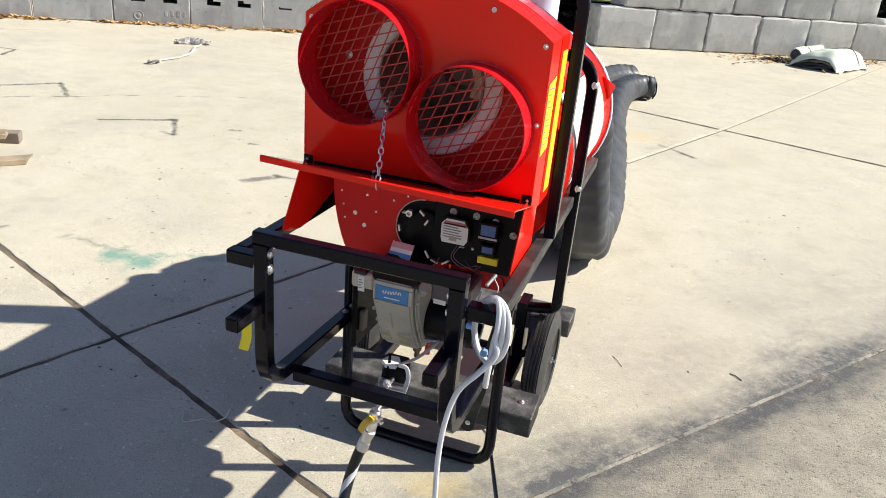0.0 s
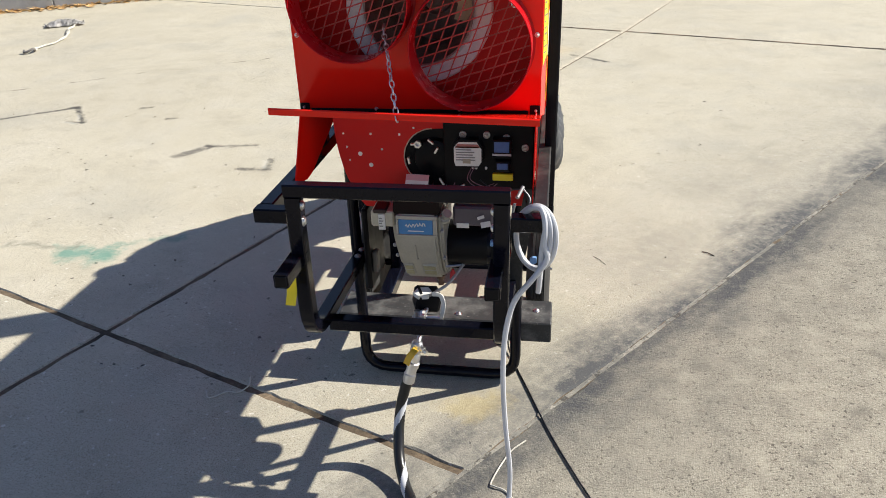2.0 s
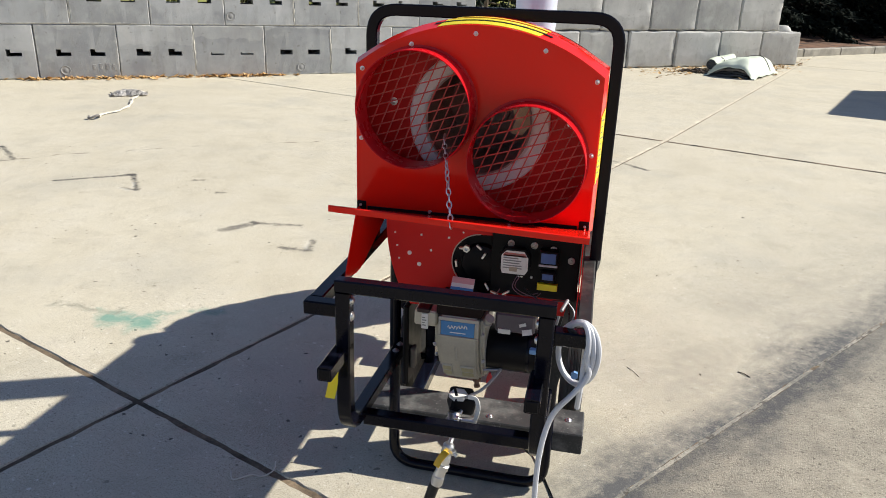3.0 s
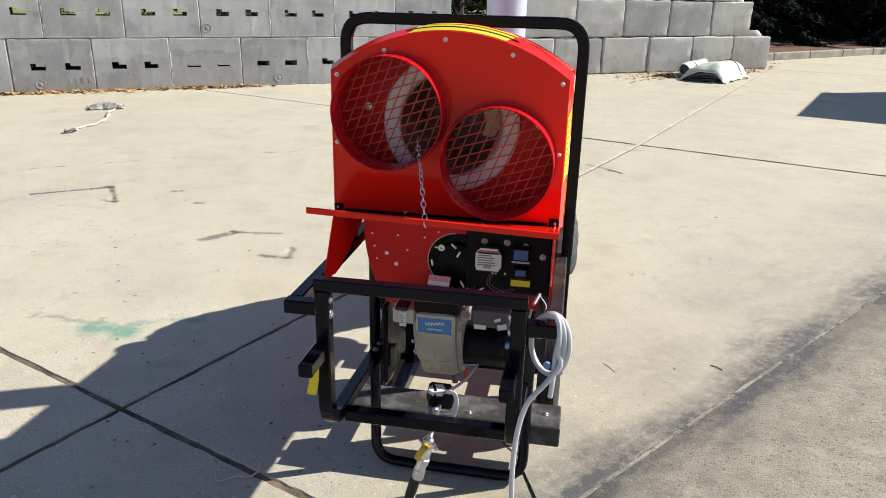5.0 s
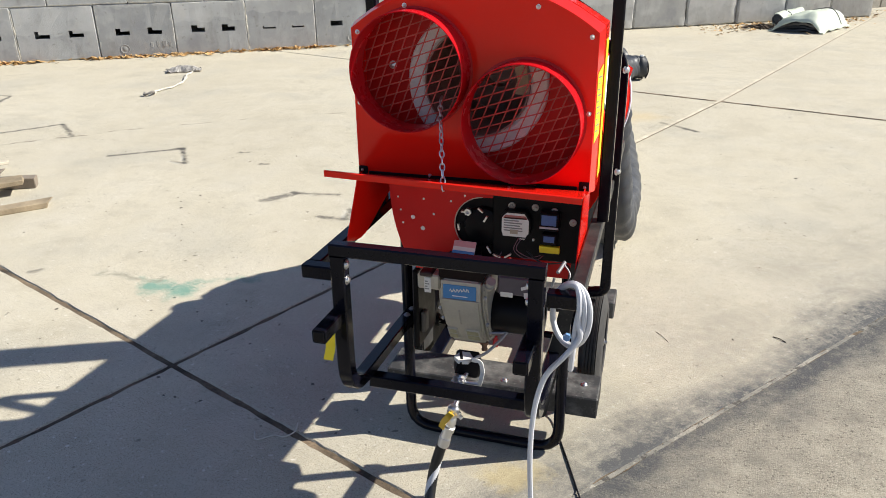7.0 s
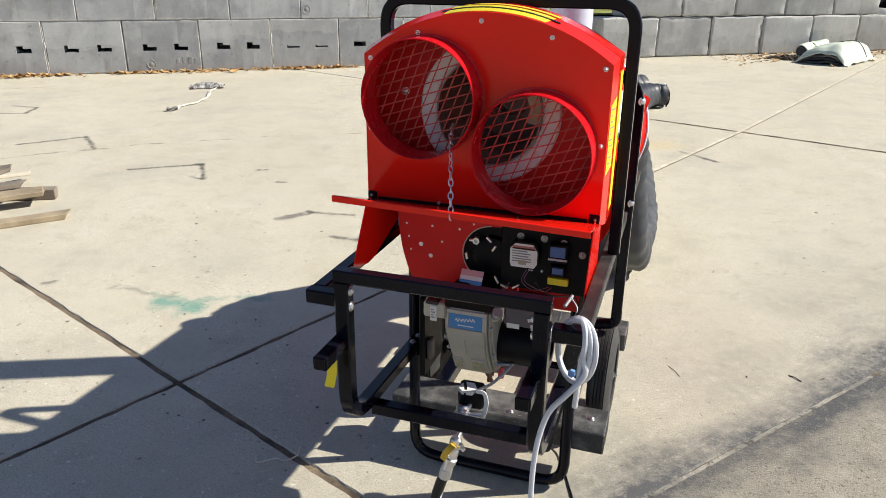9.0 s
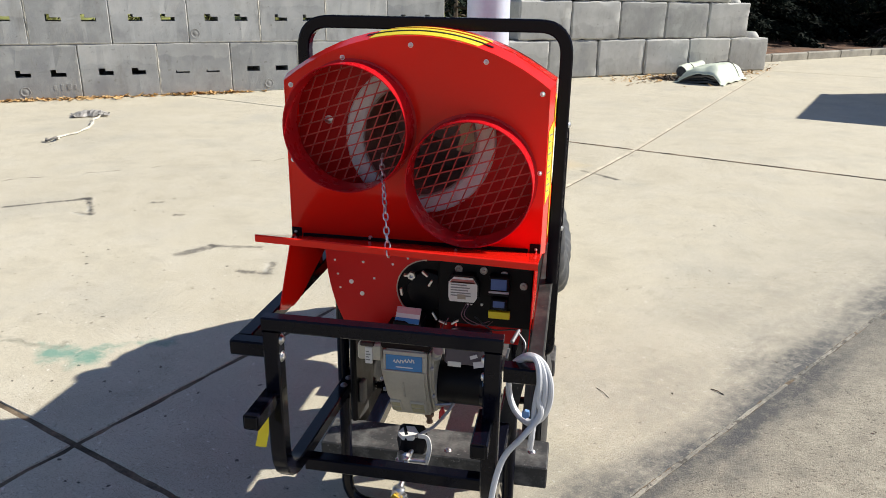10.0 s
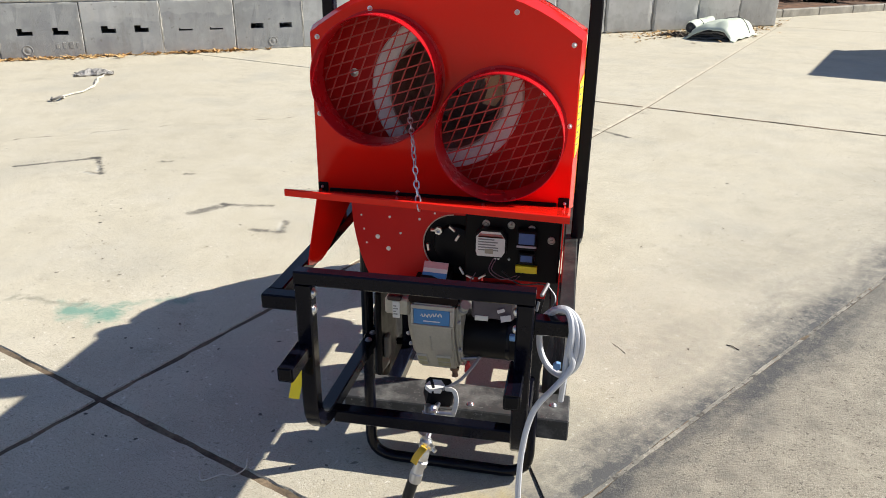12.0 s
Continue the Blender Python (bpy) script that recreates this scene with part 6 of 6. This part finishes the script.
for k in range(48):
    a = radians(128) - 2 * math.pi * k / 20
    lap = k / 20
    spread = 0.013 * lap * max(0.0, math.cos(a))
    coil.append((0.339 + 0.050 * math.cos(a) - spread + 0.006 * math.sin(a), -0.315 - 0.036 * math.cos(a) - 0.0045 * lap, 0.826 + 0.081 * (1.0 + 0.03 * math.sin(k * 0.31)) * math.sin(a)))
tail = [(0.366, -0.366, 0.795), (0.333, -0.376, 0.744), (0.292, -0.388, 0.688), (0.272, -0.402, 0.600), (0.268, -0.415, 0.480), (0.276, -0.420, 0.330), (0.290, -0.425, 0.180), (0.288, -0.440, 0.070), (0.280, -0.500, 0.016), (0.264, -0.62, 0.0078), (0.250, -0.90, 0.0078), (0.30, -1.40, 0.0078), (0.42, -2.4, 0.0078)]
start = [(0.299, -0.276, 0.868)]
white = thing("white_tube", (0.33, -0.34, 0.87), "white vinyl tube coiled over the crossbar end", "hose")
part("tube", sweep(curve_through(start + coil + tail, 4), ring_profile(0.0069, 10)), WHITE_HOSE, white)
part("tube_end", sweep(curve_through([(0.362, -0.335, 0.875), (0.354, -0.352, 0.82), (0.352, -0.358, 0.768), (0.350, -0.360, 0.730), (0.348, -0.356, 0.698)], 6), ring_profile(0.0069, 10)), WHITE_HOSE, white)
part("clip", prism([(0.325, 0.786), (0.332, 0.792), (0.341, 0.790), (0.342, 0.778), (0.334, 0.773), (0.326, 0.777)], -0.354, -0.344), BLUE_TAG, white, "pale blue plastic clip")

cable = curve_through([(0.235, 0.66, 0.42), (0.222, 0.56, 0.20), (0.226, 0.44, 0.040), (0.248, 0.336, 0.006), (0.318, 0.145, 0.0045), (0.392, -0.055, 0.0045), (0.455, -0.200, 0.0045), (0.518, -0.332, 0.0045), (0.62, -0.52, 0.0045), (0.80, -1.2, 0.0045), (1.0, -2.2, 0.0045)], 8)
solo("black_cable", sweep(cable, ring_profile(0.003, 8)), BLACK_HOSE, "thin black cable trailing over the concrete", "cable")

# ---- flexible duct behind the heater ----
duct = thing("flexible_duct", (0.1, 2.0, 0.0), "charcoal fabric flexible duct pair running from the drum over the concrete", "duct")


def duct_leg(points, radius, seed, name, ends):
    line = curve_through(points, 16)

    def fold(t, a):
        r = radius * (1 - 0.10 * max(0.0, t - 0.85) / 0.15)
        wrinkle = 1 + 0.035 * math.sin(a * 5 + seed + 9 * t) + 0.022 * math.sin(t * 230 + 2.0 * math.sin(a * 2)) + 0.085 * noise.noise(Vector((math.cos(a) * 1.5, math.sin(a) * 1.5, t * 22 + seed)))
        return r * wrinkle * (0.90 if math.sin(a) < -0.75 else 1.0)

    return part(name, sweep(line, ring_profile(1.0, 32), (0, 0, 1), scale=fold, caps=ends), DUCT, duct, "wrinkled charcoal duct fabric", sharp=80)


leg = duct_leg([(0.16, 1.545, 1.05), (0.165, 1.68, 1.02), (0.18, 1.80, 0.90), (0.20, 1.88, 0.73), (0.225, 1.93, 0.52), (0.245, 1.98, 0.32), (0.262, 2.12, 0.19), (0.268, 2.35, 0.163), (0.262, 2.75, 0.16), (0.222, 3.3, 0.16), (0.15, 4.0, 0.16), (0.055, 4.9, 0.155), (-0.055, 6.1, 0.155), (-0.085, 7.0, 0.155), (-0.045, 7.6, 0.155), (0.06, 7.93, 0.155), (0.215, 8.02, 0.15)], 0.162, 1.0, "right_leg", True)
part("end_ring", sweep([(0.228 + 0.012 * math.cos(a), 8.02 + 0.140 * math.cos(a), 0.150 + 0.140 * math.sin(a)) for a in (2 * math.pi * k / 28 for k in range(28))], ring_profile(0.008, 6), (1, 0, 0.0), closed=True), BLACK_MATT, leg, "black wire ring in the duct end")
part("end_cord", sweep(curve_through([(0.24, 7.98, 0.28), (0.28, 7.95, 0.21), (0.29, 7.93, 0.10), (0.26, 7.90, 0.03)], 6), ring_profile(0.010, 6)), BLACK_MATT, leg, "black cord at the duct end")
part("end_tab", box((0.175, 7.93, 0.288), (0.225, 7.99, 0.315), 0.008), WHITE_LABEL, leg, "small white tab on the duct end")
duct_leg([(-0.16, 1.545, 1.06), (-0.16, 1.69, 1.03), (-0.155, 1.81, 0.91), (-0.15, 1.89, 0.74), (-0.14, 1.94, 0.53), (-0.125, 1.98, 0.33), (-0.100, 2.12, 0.19), (-0.085, 2.35, 0.163), (-0.090, 2.75, 0.16), (-0.125, 3.4, 0.16), (-0.20, 4.2, 0.16), (-0.30, 5.1, 0.155), (-0.41, 6.2, 0.155), (-0.44, 7.3, 0.155), (-0.40, 8.1, 0.155), (-0.27, 8.62, 0.155), (-0.10, 8.80, 0.15)], 0.162, 4.0, "left_leg", True)

# ---- folded tarp by the wall ----
tarp = thing("folded_tarp", (3.35, 14.9, 0.0), "folded pale green tarp with dark lining on the concrete", "tarp")
way = Vector((0.42, 0.91, 0)).normalized()
cross = Vector((way.y, -way.x, 0))


lay = Vector((2.88, 14.02, 0.0))
LAID = 1.75


def cloth(low, high, thick, left, right, begin, end, seed, skirt=0.0, near_skirt=0.0, lip=0.0):
    """One layer of the bundle: a thick soft sheet lying along the bundle, crowned, its edges turned down by the two skirts."""
    n, m = 26, 18
    bm = bmesh.new()

    def at(i, j, lower):
        t, u = i / n, j / m
        x = left + (right - left) * u
        ragged = begin + 0.05 * noise.noise(Vector((u * 3.1, seed, 1.0)))
        d = ragged + (end - ragged) * t
        crown = low + (high - low) * math.sin(math.pi * min(1.0, 0.10 + 0.86 * u) * 0.62) * (0.86 + 0.14 * math.sin(t * 3.0 + 0.4))
        crown -= skirt * max(0.0, (u - 0.66) / 0.34) ** 2.2
        crown -= near_skirt * max(0.0, (0.24 - u) / 0.24) ** 1.4
        crown += 0.034 * noise.noise(Vector((x * 3.8, d * 2.6, seed))) + 0.017 * noise.noise(Vector((x * 12, d * 3, seed)))
        crown -= lip * max(0.0, (0.14 - t) / 0.14) ** 1.3
        if t > 0.88:
            crown -= (t - 0.88) / 0.12 * high * 0.45
        return bm.verts.new(lay + way * d + cross * x + Vector((0, 0, max(0.004 + (0 if lower else thick), crown - (thick if lower else 0.0)))))

    tops = [[at(i, j, False) for j in range(m + 1)] for i in range(n + 1)]
    unders = [[at(i, j, True) for j in range(m + 1)] for i in range(n + 1)]
    for i in range(n):
        for j in range(m):
            bm.faces.new((tops[i][j], tops[i][j + 1], tops[i + 1][j + 1], tops[i + 1][j]))
            bm.faces.new((unders[i][j], unders[i + 1][j], unders[i + 1][j + 1], unders[i][j + 1]))
    for i in range(n):
        for j in (0, m):
            bm.faces.new((tops[i][j], tops[i + 1][j], unders[i + 1][j], unders[i][j]))
    for j in range(m):
        for i in (0, n):
            bm.faces.new((tops[i][j], tops[i][j + 1], unders[i][j + 1], unders[i][j]))
    return bm


fold = part("fold", cloth(0.15, 0.385, 0.022, -0.51, 0.50, -0.12, LAID, 2.0, 0.32, 0.15, 0.12), TARP, tarp, "pale green cloth draped over the bundle", sharp=70)
for low, high, left, right, begin, seed, dark in ((0.010, 0.07, -0.52, 0.36, -0.05, 3.0, True), (0.030, 0.13, -0.50, 0.33, 0.03, 4.0, True), (0.050, 0.185, -0.47, 0.31, -0.03, 5.0, False), (0.070, 0.235, -0.44, 0.30, 0.05, 6.0, True), (0.095, 0.295, -0.42, 0.28, 0.01, 7.0, True)):
    part("dark_fold" if dark else "inner_fold", cloth(low, high, 0.036, left, right, begin, LAID - 0.1, seed, 0.04), TARP_DARK if dark else GREY_RAG, tarp, "dark lining in the open fold" if dark else "grey layer in the open fold", sharp=70)
band = []
for j in range(19):
    u = j / 18
    band.append(lay + way * 1.12 + cross * (-0.44 + 0.92 * u) + Vector((0, 0, 0.150 + 0.25 * math.sin(math.pi * min(1.0, 0.10 + 0.86 * u) * 0.62) - 0.30 * max(0.0, (u - 0.66) / 0.34) ** 2.2)))
part("strap", sweep(band, square_profile(0.016, 0.008, 0.002), way), GREY_RAG, fold, "dark cord tied over the bundle")
heap = bmesh.new()
r = random.Random(31)
for k in range(26):
    c = Vector((2.30 + r.gauss(0, 0.12), 14.55 + r.gauss(0, 0.10), 0.012))
    d = Vector((r.gauss(0, 0.10), r.gauss(0, 0.06), 0.0))
    sweep([c - d, c + Vector((0, 0, r.uniform(0.02, 0.08))), c + d], ring_profile(0.014, 5), bm=heap)
solo("rag_heap", heap, BARK, "dark brown twiggy rag heap beside the tarp", "rags")
roll_at = Vector((2.62, 15.1, 0.140))
part("roll", sweep([roll_at + way * (0.1 * k) for k in range(15)], ring_profile(0.135, 20), (0, 0, 1), scale=lambda t, g: (0.95 + 0.05 * math.sin(g)) * (1 + 0.30 * noise.noise(Vector((t * 4, math.cos(g) * 1.6, math.sin(g) * 1.6)))) * (0.82 if t < 0.04 else 1.0)), TARP, tarp, "rolled end of the tarp")
part("roll_end", lathe(roll_at - way * 0.002, -way, [(0, 0.105), (0.02, 0.10), (0.005, 0.085), (0.015, 0.06), (0.002, 0.04), (0.01, 0.001)], 18), TARP_DARK, tarp)
part("strap", sweep([roll_at + way * 0.45 + cross * (0.150 * math.cos(a)) + Vector((0, 0, 0.140 * math.sin(a))) for a in (2 * math.pi * k / 20 for k in range(20))], square_profile(0.02, 0.006, 0.001), way, closed=True), GREY_RAG, tarp)

# ---- pile of old planks ----
PLANKS = [
    # x, y, z of the end that shows, heading, tilt, length, width, thickness
    (-4.93, 2.685, 0.030, 227, 0.0, 1.5, 0.10, 0.040, WOOD_GREY),
    (-4.11, 2.10, 0.135, 236, 0.0, 1.5, 0.10, 0.036, WOOD_GREY),
    (-3.93, 2.10, 0.098, 233, 0.5, 1.7, 0.16, 0.036, WOOD),
    (-3.53, 1.91, 0.022, 231, 0.0, 1.3, 0.11, 0.040, WOOD),
    (-3.95, 1.68, 0.082, 243, 3.0, 1.1, 0.07, 0.020, WOOD_PALE),
    (-3.98, 1.71, 0.020, 238, 0.0, 0.8, 0.09, 0.030, WOOD_PALE),
    (-4.50, 2.35, 0.160, 255, 6.0, 0.5, 0.11, 0.030, WOOD_GREY),
    (-3.96, 2.235, 0.042, 208, 0.0, 1.1, 0.10, 0.076, WOOD_GREY),
    (-4.35, 2.05, 0.060, 190, 0.0, 0.9, 0.09, 0.038, WOOD_GREY),
    (-4.55, 1.85, 0.022, 160, 0.0, 0.6, 0.10, 0.040, WOOD_GREY),
    (-4.55, 2.55, 0.060, 250, -4.0, 0.7, 0.07, 0.026, WOOD_PALE),
]
for x, y, z, turn, tilt, length, w, thick, m in PLANKS:
    bm = box((0, -w / 2, -thick / 2), (length, w / 2, thick / 2), 0.004)
    bmesh.ops.subdivide_edges(bm, edges=[e for e in bm.edges if e.calc_length() > 0.5], cuts=5)
    for v in bm.verts:
        v.co += Vector((0.05 * noise.noise(v.co * 30), 0.007 * noise.noise(v.co * 6 + Vector((x, y, 0))), 0.005 * noise.noise(v.co * 5 + Vector((y, x, 3)))))
    bmesh.ops.transform(bm, matrix=Matrix.Translation((x, y, max(z, thick / 2 + 0.002))) @ pose(0, 0, 0, 0, tilt, turn), verts=bm.verts)
    name = "weathered grey loose plank in a pile on the concrete" if m is WOOD_GREY else "weathered brown loose plank in a pile on the concrete" if m is WOOD else "pale loose lath in a pile on the concrete"
    solo("plank", bm, m, name, "plank", group="planks in the pile")

# ---- rope, string, twigs, leaves ----
rope = thing("rope", (-5.5, 5.7, 0), "dirty white frayed rope with a grey end lying on concrete", "rope")
rope_path = curve_through([(-5.45, 5.60, 0.016), (-5.52, 5.78, 0.016), (-5.50, 6.05, 0.016), (-5.62, 6.45, 0.017), (-5.85, 6.85, 0.018), (-6.00, 7.20, 0.018), (-6.18, 7.30, 0.02), (-6.30, 7.10, 0.02), (-6.42, 7.22, 0.02)], 8)
part("strand", sweep(rope_path, [(-0.019, -0.003), (0.019, -0.003), (0.019, 0.003), (-0.019, 0.003)], scale=lambda t, a: 0.85 + 0.35 * math.sin(t * 60)), ROPE, rope)
strand_two = [p + Vector((0.012 * math.sin(k * 0.9), 0.014 * math.cos(k * 0.7), 0.006)) for k, p in enumerate(rope_path)]
part("strand", sweep(strand_two, ring_profile(0.004, 6)), ROPE, rope, "pale inner cord")
r = random.Random(12)
clump = bmesh.new()
rows = []
for i in range(15):
    rows.append([])
    for j in range(9):
        u, v = i / 14 - 0.5, j / 8 - 0.5
        edge = 1 - 0.35 * abs(v) * 2 * abs(noise.noise(Vector((u * 3, v * 2, 5))))
        z = 0.075 * (1 - (2 * u) ** 2) * (1 - (2 * v) ** 2) + 0.05 * abs(noise.noise(Vector((u * 9, v * 7, 1)))) + 0.006
        rows[-1].append(clump.verts.new(Vector((-6.16, 7.22, 0)) + WALL_WAY * u * 0.50 * edge + Vector((-WALL_WAY.y, WALL_WAY.x, 0)) * (v * 0.26 + 0.05 * noise.noise(Vector((u * 6, v * 6, 8)))) + Vector((0, 0, max(0.004, z)))))
for a, b in zip(rows, rows[1:]):
    for j in range(8):
        clump.faces.new((a[j], a[j + 1], b[j + 1], b[j]))
bmesh.ops.solidify(clump, geom=clump.faces[:], thickness=0.006)
part("frayed_end", clump, plain("grey soiled cloth", (0.48, 0.46, 0.44), 0.9, vary=0.5, scale=30), rope, "grey crumpled cloth knotted in the rope", smooth=False)
part("frayed_tip", sweep(curve_through([(-5.45, 5.60, 0.016), (-5.40, 5.52, 0.05), (-5.47, 5.46, 0.02), (-5.52, 5.52, 0.03)], 5), ring_profile(0.014, 6)), GREY_RAG, rope, "dark frayed tip")

string_path = curve_through([(-0.82, 0.02, 0.004), (-0.79, -0.02, 0.004), (-0.74, 0.02, 0.004), (-0.70, 0.02, 0.005), (-0.675, 0.06, 0.006), (-0.69, 0.11, 0.004)], 8)
solo("string", sweep(string_path, ring_profile(0.0026, 6)), ROPE, "short piece of white string on concrete", "string")
cord = curve_through([(0.322, -0.111, 0.004), (0.280, -0.162, 0.004), (0.250, -0.232, 0.004), (0.228, -0.305, 0.004), (0.238, -0.318, 0.006), (0.271, -0.330, 0.004), (0.300, -0.370, 0.004), (0.30, -0.44, 0.004)], 6)
solo("string", sweep(cord, ring_profile(0.0026, 6)), ROPE, "thin white string lying beside the tube on concrete", "string")
for x, y, a, length, m in ((1.109, 1.257, -38, 0.030, 0.0022), (0.605, 1.145, -56, 0.046, 0.0010)):
    d = Vector((math.cos(radians(a)), math.sin(radians(a)), 0)) * length
    c = Vector((x, y, m))
    solo("twig", sweep([c - d, c + Vector((0, 0.006, 0.002)), c + d], ring_profile(m, 6)), BARK, "short dark twig lying on concrete", "twig", group="twigs on the concrete")


def scatter(name, count, place, size, material, label, seed):
    """Loose curled bits on the ground."""
    r = random.Random(seed)
    verts, faces = [], []
    for _ in range(count):
        p = Vector((*place(r), 0.004))
        a = r.uniform(0, math.tau)
        s = size * r.uniform(0.5, 1.4)
        u, v = Vector((math.cos(a), math.sin(a), 0)) * s, Vector((-math.sin(a), math.cos(a), 0)) * s * r.uniform(0.35, 0.7)
        lift = Vector((0, 0, s * r.uniform(0.15, 0.8)))
        n0 = len(verts)
        verts += [tuple(p - u), tuple(p - v + lift * 0.4), tuple(p + u + lift), tuple(p + v + lift * 0.3), tuple(p + lift * 0.1)]
        faces += [(n0, n0 + 1, n0 + 4), (n0 + 1, n0 + 2, n0 + 4), (n0 + 2, n0 + 3, n0 + 4), (n0 + 3, n0, n0 + 4)]
    data = bpy.data.meshes.new(name)
    data.from_pydata(verts, [], faces)
    data.materials.append(material)
    return tagged(new(name, data), label, "leaves", kind="stuff")


def by_wall(r):
    s = r.choice((-9.2, -6.2, -5.9, -5.3, -5.0, -3.2, -2.2, -0.9, -0.6, -0.2)) + r.gauss(0, 0.33)
    p = WALL_AT + WALL_WAY * s - Vector((-WALL_WAY.y, WALL_WAY.x, 0)) * abs(r.gauss(0.02, 0.10))
    return p.x, p.y


def by_tarp(r):
    p = Vector((2.3, 14.6, 0)) + way * r.gauss(0.2, 0.8) - cross * abs(r.gauss(0.25, 0.5)) if r.random() < 0.6 else Vector((4.2, 16.6, 0)) + way * r.gauss(0, 1.3) + cross * r.gauss(0, 0.2)
    return p.x, p.y


def anywhere(r):
    return r.uniform(-6, 6), r.uniform(0.5, 13)


scatter("leaf_litter", 800, by_wall, 0.065, LEAF, "dry brown leaves drifted along the wall foot", 21)
scatter("leaf_litter", 420, by_tarp, 0.05, LEAF, "dry brown leaves beside the folded tarp", 22)
scatter("yard_crumbs", 420, anywhere, 0.008, BARK, "small dark crumbs scattered over the concrete", 23)
